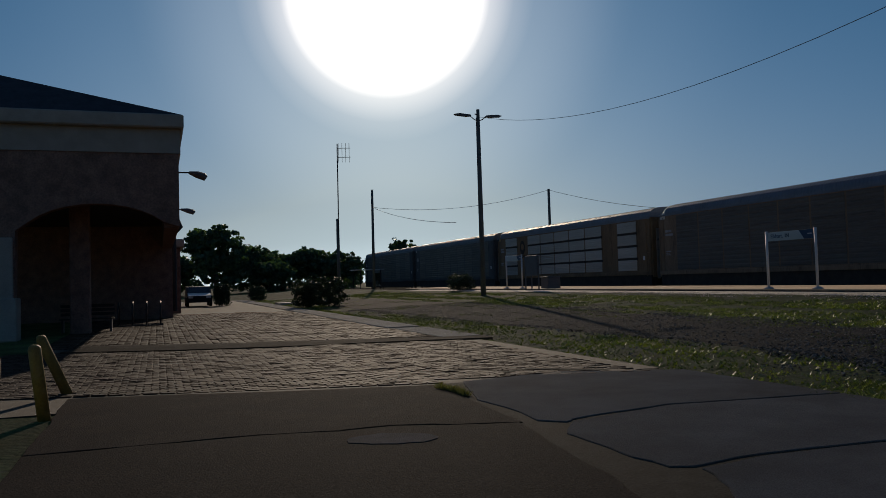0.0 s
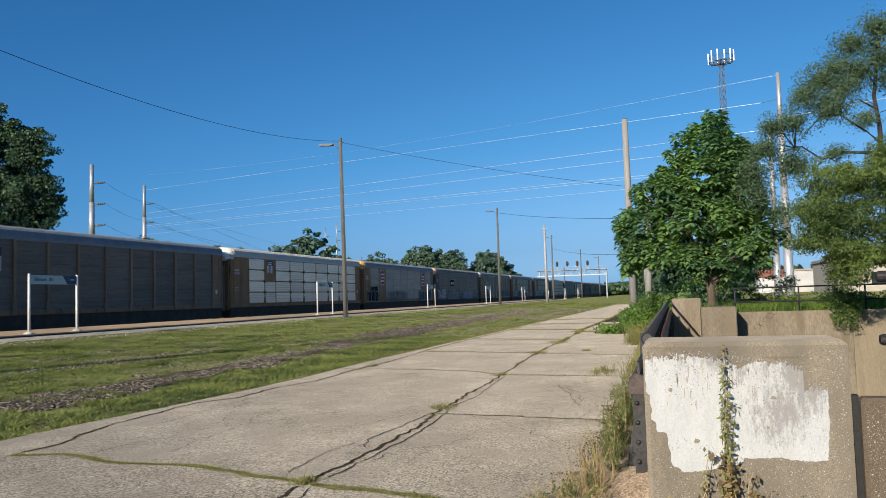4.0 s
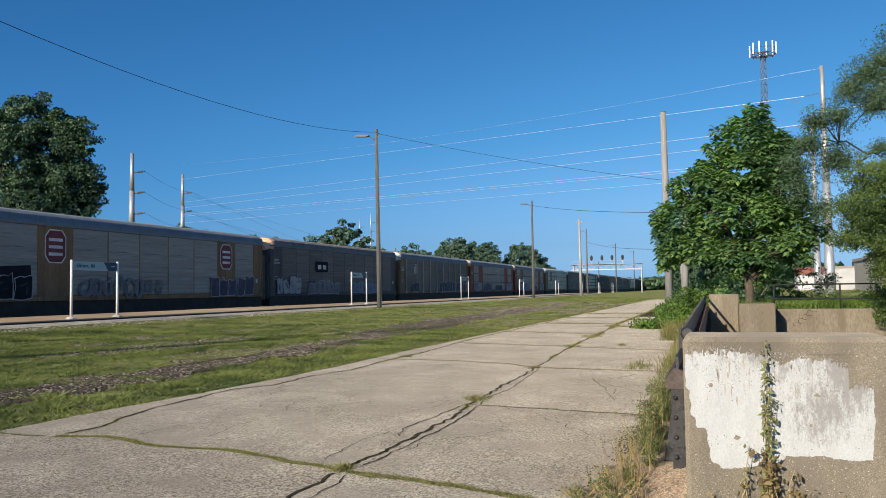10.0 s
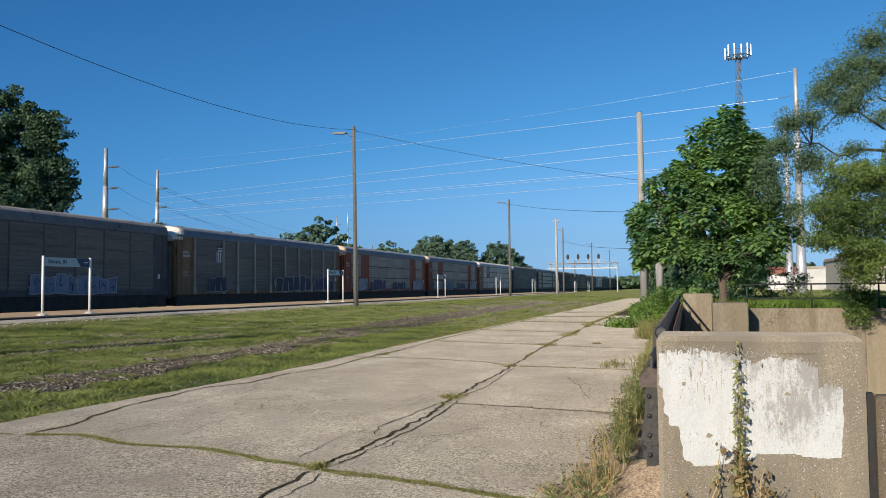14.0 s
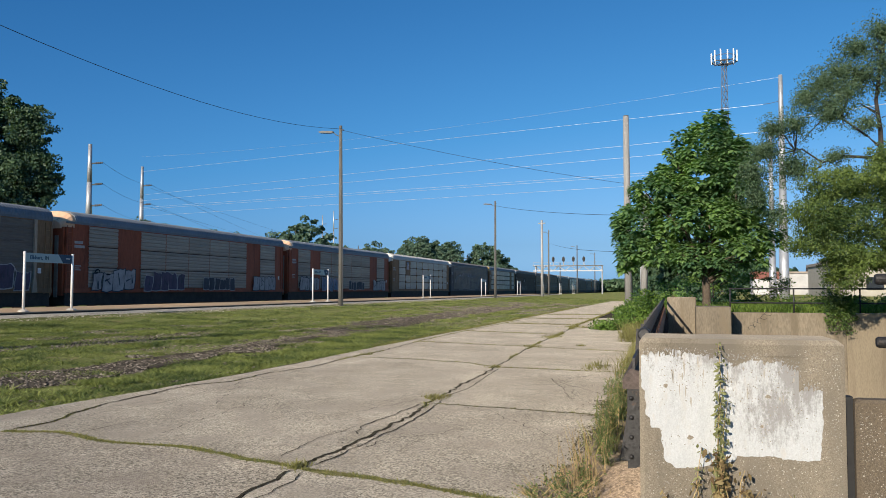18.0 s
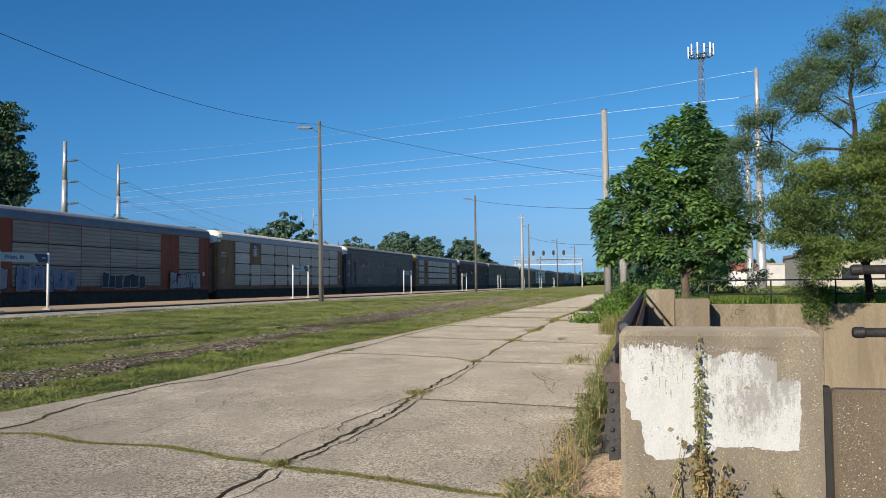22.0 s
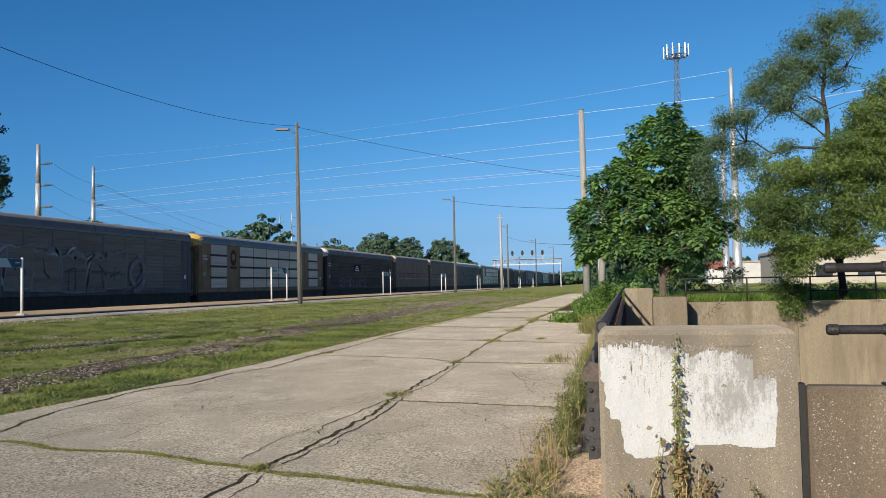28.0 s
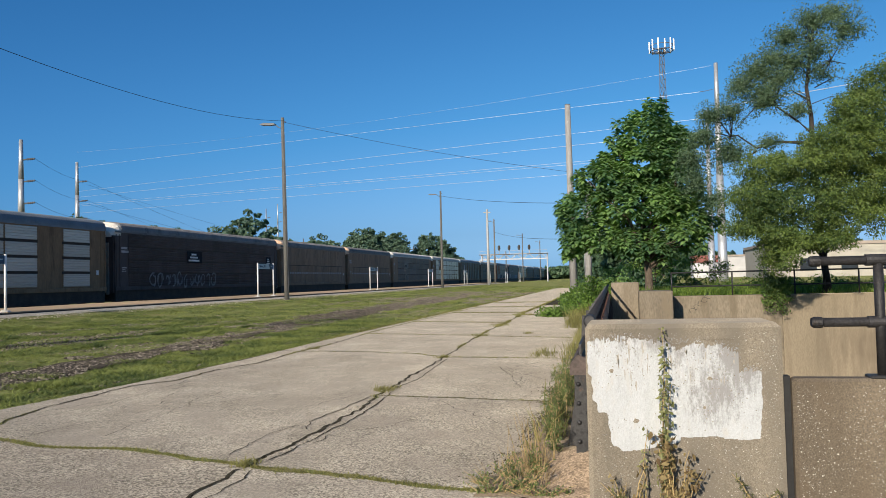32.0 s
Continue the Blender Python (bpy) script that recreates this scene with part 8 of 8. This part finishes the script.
# feathery tree leaning over the wall, its limbs in the open
ft = thing("tree", "tall feathery tree with sparse upper limbs over the wall", "tree")
lim = Shape()
Z = 29.3
for path, r in ((((7.6, 0.4), (7.3, 2.5), (6.95, 4.4), (6.85, 5.74), (6.85, 6.85), (6.72, 7.87), (6.96, 9.52), (7.06, 10.06)), 0.13), (((6.82, 5.93), (5.71, 6.04), (5.0, 5.85), (4.41, 6.35), (4.05, 6.28)), 0.055), (((5.0, 5.76), (4.46, 5.42)), 0.035), (((6.42, 6.69), (5.67, 7.3), (5.06, 7.34), (4.42, 6.63)), 0.04), (((6.8, 6.3), (6.42, 6.69)), 0.045), (((6.71, 7.5), (6.29, 7.81)), 0.05),
                (((6.74, 8.33), (7.52, 8.73), (8.02, 8.6)), 0.035), (((6.98, 7.85), (7.67, 8.17), (8.33, 7.94)), 0.02), (((6.82, 8.14), (6.5, 8.72), (5.82, 9.15)), 0.035), (((6.95, 9.43), (6.54, 9.93)), 0.03), (((7.06, 9.88), (7.66, 10.29)), 0.03), (((6.9, 7.3), (7.5, 7.5), (8.0, 7.35)), 0.015)):
    pp = [(x + 0.04 * noise.noise((x * 3, z * 3, 1)), Z + 0.25 * noise.noise((x, z, 4)) + 1.7 * max(0.0, min(1.0, (4.6 - z) / 2.4)), z) for x, z in path]
    lim.tube(pp, [r * (1 - 0.75 * i / (len(path) - 1)) for i in range(len(path))], 8)
UP = [(x, 29.2, z, rx * 1.05, 0.9, rz) for x, z, rx, rz in ((7.64, 10.35, 0.97, 0.54), (6.87, 10.14, 0.78, 0.58), (6.17, 9.65, 0.88, 0.68), (8.04, 9.76, 0.78, 0.68), (5.62, 8.95, 0.78, 0.58), (7.0, 9.12, 1.07, 0.58), (6.3, 8.71, 0.88, 0.49), (5.09, 8.53, 0.78, 0.58), (5.77, 8.2, 0.78, 0.49), (4.54, 8.1, 0.68, 0.68),
      (4.25, 7.19, 0.58, 0.68), (3.53, 7.05, 0.78, 0.49), (3.24, 6.31, 0.78, 0.58), (2.77, 5.59, 0.78, 0.58), (2.92, 4.83, 0.68, 0.58), (5.31, 7.49, 0.5, 0.3), (6.41, 7.04, 0.49, 0.3), (5.43, 6.0, 0.5, 0.25), (7.14, 8.28, 0.58, 0.35), (3.6, 4.1, 0.5, 0.6), (5.3, 7.7, 1.3, 1.0), (4.1, 5.7, 0.9, 0.8))]
me, ends = crown(UP, 1700, 0.3, 36, 0.078, "feather", droop=0.5, aspect=0.42, fold=False, flat=0.8, shell=0.0)
rg_ = random.Random(4)
for e in rg_.sample([tuple(p) for p in ends], 240):
    e = Vector(e)
    o = min((Vector(p) for p in ((6.8, Z, 7.5), (5.2, Z, 5.9), (6.96, Z, 9.4), (5.67, Z, 7.3), (7.52, Z, 8.73), (4.2, Z, 6.3), (6.5, Z, 8.7), (4.46, Z, 5.42))), key=lambda p: (p - e).length)
    if (o - e).length > 1.0:
        continue
    lim.tube([o, o.lerp(e, 0.5) + Vector((0, 0, rg_.uniform(-0.15, 0.2))), e], [0.018, 0.011, 0.004], 5)
part("trunk", lim, M["bark_dark"], ft, smooth=True)
part("crown", me, None, ft, "sparse grey-green foliage")
LOW = [(x * 0.945, 27.6, 1.54 + (z - 1.54) * 0.945, rx * 0.95, 2.5, rz * 0.95) if z > 1.6 else (x, 29.65, z, rx, 0.28, rz) for x, z, rx, rz in ((5.31, 5.08, 1.17, 0.6), (4.8, 4.18, 0.85, 0.88), (6.34, 5.1, 1.1, 0.6), (7.53, 5.33, 1.17, 0.78), (6.63, 3.91, 1.46, 1.17), (8.16, 4.39, 1.27, 1.17), (8.78, 5.62, 0.97, 1.17), (8.42, 6.81, 0.88, 0.88), (8.9, 7.9, 0.6, 0.7), (8.06, 6.02, 0.78, 0.68), (5.39, 3.7, 0.9, 0.9), (7.78, 3.3, 1.29, 1.0), (9.3, 4.2, 1.1, 1.5), (5.99, 2.58, 0.83, 0.5), (5.64, 1.99, 0.6, 0.5),
       (5.41, 1.2, 0.5, 0.5), (5.46, 0.45, 0.48, 0.46), (5.48, 2.8, 0.6, 0.6), (7.11, 2.54, 0.92, 0.37), (7.2, 6.0, 0.9, 0.5), (8.1, 7.0, 0.6, 0.55), (4.6, 3.2, 0.7, 0.6), (9.9, 6.5, 0.9, 1.6), (10.4, 8.0, 0.8, 1.0), (11.4, 5.0, 1.4, 2.2))]
tree("low spreading yellow-green tree draped over the wall", (7.4, 31.0, 0.6), (7.3, 30.0, 2.4), LOW, 2350, 0.34, 88, 0.08, "locust", 0.07, 11, "bark_dark", count=16, droop=0.7, aspect=0.45, fold=False, shell=0.45)
SCRUB = (
    (8, 36, 0.9, 3.0, 1.5, 0.55, "low green scrub on the bank", "bush", 90), (15, 37, 1.0, 5.0, 1.8, 0.6, "low green scrub on the bank", "bush", 110), (24, 38, 1.2, 6.0, 2.0, 0.7, "low green scrub on the bank", "bush", 110),
    (5.5, 33, 0.9, 2.6, 1.0, 0.4, "low green scrub on the bank", "bush", 70), (13.5, 33.0, 1.2, 2.6, 1.2, 0.8, "bushy scrub behind the railing", "locust", 80),
)
for x, y, z, rx, ry, rz, lab, key, n in (
    (-0.6, 33.2, 0.9, 0.9, 1.6, 0.75, "leafy bush at the end of the girder", "bush", 60), (-1.0, 36.5, 0.7, 0.8, 1.6, 0.6, "weedy bush beside the walk", "bush", 40),
    (-1.3, 30.4, 0.3, 0.5, 1.4, 0.35, "low weeds beside the walk", "bush", 26), (-2.2, 31.6, 0.12, 0.85, 1.1, 0.24, "weedy growth covering the edge of the walk", "bush", 50), (-1.5, 33.2, 0.35, 0.7, 1.6, 0.45, "weedy growth covering the edge of the walk", "bush", 60), (-1.9, 37.5, 0.35, 0.7, 2.4, 0.4, "weedy growth covering the edge of the walk", "bush", 50), (-2.1, 45, 0.4, 0.8, 3.5, 0.45, "weedy growth covering the edge of the walk", "bush", 60), (-2.0, 55, 0.5, 0.9, 5.0, 0.6, "weedy growth covering the edge of the walk", "bush", 70), (0.35, 34, 1.3, 1.0, 1.2, 0.9, "bush under the broad-leaved tree", "catalpa", 40), (3.6, 38, 1.6, 1.8, 1.5, 1.2, "bush on the bank", "bush", 60), (2.2, 44, 2.4, 2.0, 2.0, 1.6, "bush on the bank", "bush", 60),
    *SCRUB,
):
    b = thing("bush", lab, "bush", "bushes on the bank")
    me, ends = crown([(x, y, z, rx, ry, rz)], n, min(0.32, ry * 0.7), 46, 0.1, key, fold=False, aspect=0.55, shell=0.4)
    part("foliage", me, None, b)
    part("woody_stem", limbs((x, y, z - rz), (x, y, z - rz * 0.4), [tuple(p) for p in ends], 0.04, M["bark"], 3, 8), M["bark"], b)

vine = thing("vine", "leafy vine hanging in strands over the retaining wall", "vine")
strands = [(5.15 + 0.085 * k, 29.74 + 0.03 * (k % 3), RNG.uniform(0.15, 0.75)) for k in range(11)]
me, ends = crown([(x, y, 1.55 - (1.55 - z0) / 2 + 0.02, 0.13, 0.1, (1.7 - z0) / 2) for x, y, z0 in strands], 150, 0.1, 26, 0.075, "bush", droop=1.0, aspect=0.5, fold=False, shell=0.1)
part("leaves", me, None, vine)
for x, y, z0 in strands:
    part("strand", Shape().tube([(x + 0.05, y + 0.1, 1.8), (x, y, 1.2), (x - 0.02, y, z0)], [0.008, 0.006, 0.003], 5), M["bark"], vine)
# the big tree beyond the railway
tree("large dark green tree beyond the railway", (-45.4, 42.4, 0.2), (-45.2, 42.4, 5.5),
     [(-44.6, 43.0, 13.9, 1.9, 1.9, 2.2), (-45.3, 42.4, 11.2, 2.5, 2.5, 3.0), (-43.7, 43.8, 10.6, 2.2, 2.2, 2.8), (-44.8, 42.8, 7.6, 3.2, 3.2, 3.0), (-46.0, 41.7, 12.9, 1.3, 1.3, 1.9), (-43.0, 44.5, 13.2, 1.4, 1.4, 2.0), (-42.7, 44.8, 9.4, 2.1, 2.1, 2.6), (-42.1, 45.3, 9.6, 1.8, 1.8, 2.2), (-42.5, 45.0, 12.6, 1.4, 1.4, 1.8), (-42.9, 44.6, 6.8, 2.2, 2.2, 2.2)],
     1150, 0.52, 78, 0.185, "maple", 0.42, 21, fold=False, aspect=0.7, shell=0.45)


def far_tree(x, y, h, wd, key="maple", lab="dark green tree in the distance", dense=1.0, leaf=0.46):
    lobes = []
    rg = random.Random(int(x * 13 + y * 7))
    for k in range(6):
        u = rg.uniform(-0.5, 0.5)
        lobes.append((x + u * wd * 0.62, y + rg.uniform(-0.3, 0.3) * wd, h * rg.uniform(0.42, 0.8) * (1 - 0.3 * abs(u)), wd * rg.uniform(0.2, 0.3), wd * 0.28, h * rg.uniform(0.12, 0.2)))
    lobes.append((x, y, h * 0.62, wd * 0.46, wd * 0.4, h * 0.36))
    lobes.append((x, y, h * 0.26, wd * 0.42, wd * 0.36, h * 0.26))
    s = wd / 9.0
    return tree(lab, (x, y, 0.0), (x, y, h * 0.35), lobes, int(560 * dense), 0.6 * s, int(40 * dense), leaf * s, key, 0.03 * h, int(x * 3 + y), grp="distant trees", count=9, fold=False, aspect=0.75, shell=0.55)


NORTH = ((-74, 153, 16.2, 15), (-62, 163, 11.4, 10), (-55, 171, 13.2, 12), (-49, 173, 12.4, 10), (-41, 180, 12.2, 10), (-41, 200, 8.6, 8), (-66, 168, 10.5, 10), (-86, 150, 11, 12), (-97, 146, 10.5, 12), (-64.6, 86.4, 11.4, 3.2), (-62.4, 88.2, 10.6, 3.0), (-57.3, 91.5, 10.1, 4.2), (-80, 135, 13, 6), (-62.4, 1.0, 13.0, 6.0), (-62, -7.4, 11.0, 6.0))
SOUTH = ((-61, -4.2, 9.2, 4.5), (-49, -37, 8.6, 4.5), (-63, -48, 10.5, 5.5), (-9.1, -130, 12.0, 10.5), (-15.5, -140, 8.4, 9), (-20, -149, 8.2, 9), (-27, -148, 8.3, 10), (-33, -147, 7.8, 8), (-18, -135, 6.0, 9), (-58, -192, 12.8, 10), (-46, -200, 8, 11), (-38, -180, 7, 9), (4, -130, 9, 12), (-3, -140, 7, 9))
EAST = ((-3.4, 105, 4.0, 4), (-2.2, 92, 6.0, 5), (-1, 80, 6.5, 6), (0.5, 66, 6.2, 5), (2.5, 60, 5.5, 5), (-3, 150, 8, 8), (-4, 220, 6, 12), (-50, 420, 6.5, 34), (-90, 430, 8, 40), (-20, 420, 6, 40), (25, 320, 12, 34), (60, 260, 12, 30), (40, 90, 7, 8), (33, 70, 5, 6))
for x, y, h, wd in NORTH + SOUTH + EAST:
    if y > 140:
        h, wd = h * 1.05, wd * 1.12
    # trees in open view beyond the railway get the haze-tinted leaves
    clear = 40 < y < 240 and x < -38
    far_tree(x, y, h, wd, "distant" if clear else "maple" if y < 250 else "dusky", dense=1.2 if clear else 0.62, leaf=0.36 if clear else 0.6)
solid("rock", Shape().add([(x * (1 + 0.2 * noise.noise((x * 9, y * 9, z * 9))) - 2.3, y * 0.9 + 35.5, z * 0.8 + 0.1) for x, y, z in ((-0.3, -0.2, -0.15), (0.28, -0.25, -0.15), (0.32, 0.2, -0.15), (-0.25, 0.25, -0.15), (-0.2, -0.1, 0.2), (0.12, -0.14, 0.26), (0.2, 0.12, 0.16), (-0.12, 0.16, 0.22))], [(3, 2, 1, 0), (4, 5, 6, 7), (0, 1, 5, 4), (1, 2, 6, 5), (2, 3, 7, 6), (3, 0, 4, 7)]), M["concrete"], "grey lump of rock among the weeds", "rock")
# clipped shrubs and plants before the station
for x, y, h, r in ((-8.9, -48.5, 1.7, 0.75), (-10.1, -47.6, 1.85, 0.95), (-22.7, -58.4, 1.9, 0.95), (-9.05, -75, 1.4, 0.7), (-4.9, -60.6, 1.6, 0.5)):
    b = thing("shrub", "dark clipped shrub beside the paving", "shrub", "clipped shrubs")
    me, ends = crown([(x + dx * r, y + dy * r, h * u, r * 0.62, r * 0.62, h * 0.3) for dx in (-0.45, 0.45) for dy in (-0.45, 0.45) for u in (0.3, 0.68)], 260, 0.2, 40, 0.09, "hedge", fold=False, aspect=0.6, shell=0.7)
    part("foliage", me, None, b)
    part("woody_stem", limbs((x, y, 0), (x, y, h * 0.4), [tuple(p) for p in ends], 0.05, M["bark"], 3, 6), M["bark"], b)

# bank grass behind the railing, and rough growth along the walk
pts = np.array([(x, y, 0.62) for x, y in zip(RNG.uniform(-0.3, 26, 9000), RNG.uniform(FAR_WALL + 0.5, 40, 9000))])
v, f = blades(pts, 0.42, 0.014, 0.45, 4, 0.1)
solid("bank_grass", raw_mesh("bank_grass", v, f, LEAF["lush"]), None, "tall rough grass on the bank", kind="stuff")
for nm, key, wid, rows_, lab in (("edge_weeds", "weed", 0.004, ((90, -0.95, -0.5, 5.6, 7.6, 0.05), (80, -0.85, -0.5, 6.8, 15, 0.1), (300, -0.85, -0.5, 15, 30, 0.16), (500, -1.5, -0.5, 28, 45, 0.28)), "dry rough weeds along the girder"),
                                 ("green_weeds", "olive", 0.006, ((16, -0.75, -0.5, 6.9, 8.2, 0.24), (60, -0.75, -0.5, 8, 12, 0.2), (320, -0.95, -0.5, 14, 24, 0.25), (700, -1.5, -0.5, 24, 32, 0.35), (60, -1.6, -1.2, 15.5, 16.5, 0.12)), "tall thin green weeds along the girder")):
    pts, hs = [], []
    for n, x0, x1, y0, y1, h in rows_:
        for _ in range(n):
            x, y = RNG.uniform(x0, x1), RNG.uniform(y0, y1)
            if noise.noise((x * 1.5, y * 0.9, 3)) > -0.2:
                pts.append((x, y, -0.05))
                hs.append(h * RNG.uniform(0.4, 1.8))
    v, f = blades(np.array(pts), np.array(hs), wid, 0.4, 5, 0.04)
    solid(nm, raw_mesh(nm, v, f, LEAF[key]), None, lab, kind="stuff")
pts = np.array([(x, y, -0.06) for x, y in zip(RNG.uniform(-3.1, -0.5, 9000), RNG.uniform(29, 110, 9000)) if x > -0.9 or y > 50 or noise.noise((x, y * 0.5, 6)) > 0.15])
v, f = blades(pts, 0.14, 0.012, 0.5, 4, 0.1)
solid("far_grass", raw_mesh("far_grass", v, f, LEAF["grass"]), None, "rough grass over the far edge of the walk", kind="stuff")
pts = np.array([(RNG.normal(-0.62, 0.12), RNG.normal(6.25, 0.25), -0.05) for _ in range(110)])
v, f = blades(pts, 0.2, 0.003, 0.5, 3, 0.05)
solid("dry_grass", raw_mesh("dry_grass", v, f, M["straw"]), None, "dry straw-coloured grass by the parapet", kind="stuff")
dirt = jag((-1.02, 5.6), (-0.78, 8.0), 30, 0.1, 0.08) + jag((-0.78, 8.0), (-0.8, FAR_WALL + 6), 31, 0.12, 0.1) + [(-0.8, FAR_WALL + 6)]
ds = Shape()
for x, y in dirt:
    ds.v += [(x, y, 0.0035), (-0.7, y, 0.015 + 0.012 * noise.noise((y * 2, 1, 1))), (-0.3, y, -0.01)]
ds.f = [(3 * r + k, 3 * r + k + 1, 3 * r + k + 4, 3 * r + k + 3) for r in range(len(dirt) - 1) for k in range(2)]
solid("dirt_verge", ds, M["verge"], "strip of brown dirt between walk and girder", kind="structure")
litter = Shape()
for k in range(3600):
    y = RNG.uniform(6.0, 13.5)
    if noise.noise((y * 0.9, 2, 5)) + 0.5 * noise.noise((y * 3, 2, 5)) < -0.15:
        continue
    x, q = -0.7 - abs(RNG.normal(0, 0.13)) * (1 + 0.8 * noise.noise((y * 1.4, 7, 1))), RNG.uniform(0.003, 0.011)
    ring = [(x + q * math.cos(a) * RNG.uniform(0.4, 1.1), y + 1.4 * q * math.sin(a) * RNG.uniform(0.4, 1.1)) for a in np.arange(0, 6.28, 1.0)]
    litter.prism(ring, 2, 0.0, RNG.uniform(0.004, 0.009))
solid("leaf_litter", litter, M["litter"], "dark leaf litter at the edge of the walk", kind="stuff")
mound = Shape()
for j in range(15):
    for i in range(9):
        u, y_ = i / 8, 5.2 + 1.35 * j / 14
        x_ = -0.72 + 0.56 * u
        rise = 0.2 * min(1, max(0, (y_ - 5.3) / 1.0)) * math.sin(math.pi * min(1, 0.08 + u) * 0.5) ** 1.4
        mound.v.append((x_ + 0.03 * noise.noise((x_ * 8, y_ * 8, 1)), y_, -0.03 + rise * (1 + 0.3 * noise.noise((x_ * 5, y_ * 5, 3))) + 0.02 * noise.noise((x_ * 14, y_ * 14, 6))))
mound.f = [(j * 9 + i, j * 9 + i + 1, j * 9 + i + 10, j * 9 + i + 9) for j in range(14) for i in range(8)]
solid("bare_soil", mound, M["pinkish_soil"], "mound of bare pinkish soil at the foot of the parapet", kind="structure", smooth=True)


def climbing_weed(x, y, z0, z1, n, seed, side=0.1, key="weed", leaf=0.04, aspect=0.42, per=115, label="leggy dusty weed growing against the parapet"):
    """A leggy weed standing before the parapet."""
    rg = random.Random(seed)
    s = thing("weed", label, "weed", "weeds at the parapet")
    pos, out = [], []
    for k in range(n):
        px_, top = x + rg.uniform(-side, side) * 0.5, z0 + (z1 - z0) * (rg.uniform(0.45, 1) if k else 1)
        lean, fore = rg.uniform(-side, side), -0.05 * rg.random()
        pts_ = [Vector((px_ + lean * u * u + rg.uniform(-0.012, 0.012), y - 0.03 + fore * u, z0 + (top - z0) * u)) for u in (0, 0.2, 0.4, 0.6, 0.8, 1)]
        part("stem", Shape().tube(pts_, [0.006, 0.0055, 0.005, 0.004, 0.003, 0.0015], 5), M["straw"], s)
        for _ in range(int(per * (top - z0))):
            u = rg.random()
            i = min(4, int(u * 5))
            p = pts_[i].lerp(pts_[i + 1], u * 5 - i)
            d = Vector((rg.uniform(-1, 1), rg.uniform(-0.8, 0.1), rg.uniform(-0.3, 0.6))).normalized()
            pos.append(tuple(p + d * rg.uniform(0.4, 1.0) * leaf))
            out.append(tuple(d))
    v, f = leaf_quads(np.array(pos), np.array(out), leaf, droop=0.4, aspect=aspect, fold=True)
    part("leaves", raw_mesh("leaves", v, f, LEAF[key]), None, s)


DRY, OLIVE = "half-dried brown weed growing against the parapet", "low olive weed with narrow leaves"
climbing_weed(0.31, 5.48, 0.0, 1.19, 1, 3, 0.03, leaf=0.038, per=170)
climbing_weed(0.3, 5.47, 0.0, 0.85, 2, 13, 0.06, leaf=0.042, per=110)
climbing_weed(0.33, 5.45, -0.05, 0.5, 4, 4, 0.1, "dried", 0.045, 0.5, 90, DRY)
climbing_weed(0.15, 5.46, -0.05, 0.54, 1, 5, 0.05, leaf=0.034, per=60)
climbing_weed(0.05, 5.44, -0.05, 0.34, 5, 6, 0.14, "dried", 0.034, 0.4, 80, DRY)
climbing_weed(0.36, 5.42, -0.05, 0.3, 5, 16, 0.14, "dried", 0.036, 0.4, 110, DRY)
climbing_weed(0.02, 5.4, -0.05, 0.16, 6, 9, 0.12, "scrub", 0.026, 0.45, 160, OLIVE)
climbing_weed(0.88, 5.42, -0.05, 0.27, 9, 7, 0.2, "scrub", 0.034, 0.22, 150, OLIVE)
climbing_weed(0.74, 5.4, -0.05, 0.15, 6, 17, 0.1, "scrub", 0.03, 0.22, 150, OLIVE)
# leafy patches at the end of the girder and along its foot
PATCH = "patch of fine-leaved green weeds beside the girder"
for k, (x, y, h, wd) in enumerate(((-0.9, 5.75, 0.17, 0.16), (-0.72, 5.85, 0.2, 0.2), (-0.56, 5.72, 0.12, 0.2), (-0.78, 6.2, 0.2, 0.14), (-0.62, 6.3, 0.26, 0.1), (-0.98, 6.0, 0.1, 0.14), (-0.42, 5.7, 0.08, 0.2))):
    climbing_weed(x, y, -0.05, h, 14, 40 + k, wd, "patch", 0.028, 0.26, 150, PATCH)
for k, y in enumerate(np.arange(7.2, 11.5, 0.42)):
    climbing_weed(-0.56 - 0.05 * (k % 3), y, -0.05, 0.42 + 0.12 * (k % 2), 7, 60 + k, 0.09, "patch", 0.05, 0.13, 130, "tall fine-leaved green weed along the girder")
rg_, stalks = random.Random(12), Shape()
for k in range(26):
    x, y, h = -0.66 + rg_.gauss(0, 0.09), 6.35 + rg_.gauss(0, 0.3), rg_.uniform(0.2, 0.5)
    dx, dy = rg_.uniform(-0.22, 0.1) * h, rg_.uniform(-0.3, 0.1) * h
    stalks.tube([(x, y, -0.05), (x + 0.4 * dx, y + 0.4 * dy, 0.5 * h), (x + dx, y + dy, h)], [0.003, 0.0025, 0.0012], 4)
solid("dry_stalks", stalks, M["straw"], "long dry grass stalks by the girder's end", kind="stuff")


# ---- what moves: the cars roll past at an even pace ----
def motions():
    for car, y0 in TRAIN:
        walk(car, [(t, pose(TRACK_X, y0 - SPEED * t, RAIL_Z)) for t in (0, 8, 16, 24, 32)])


motions()
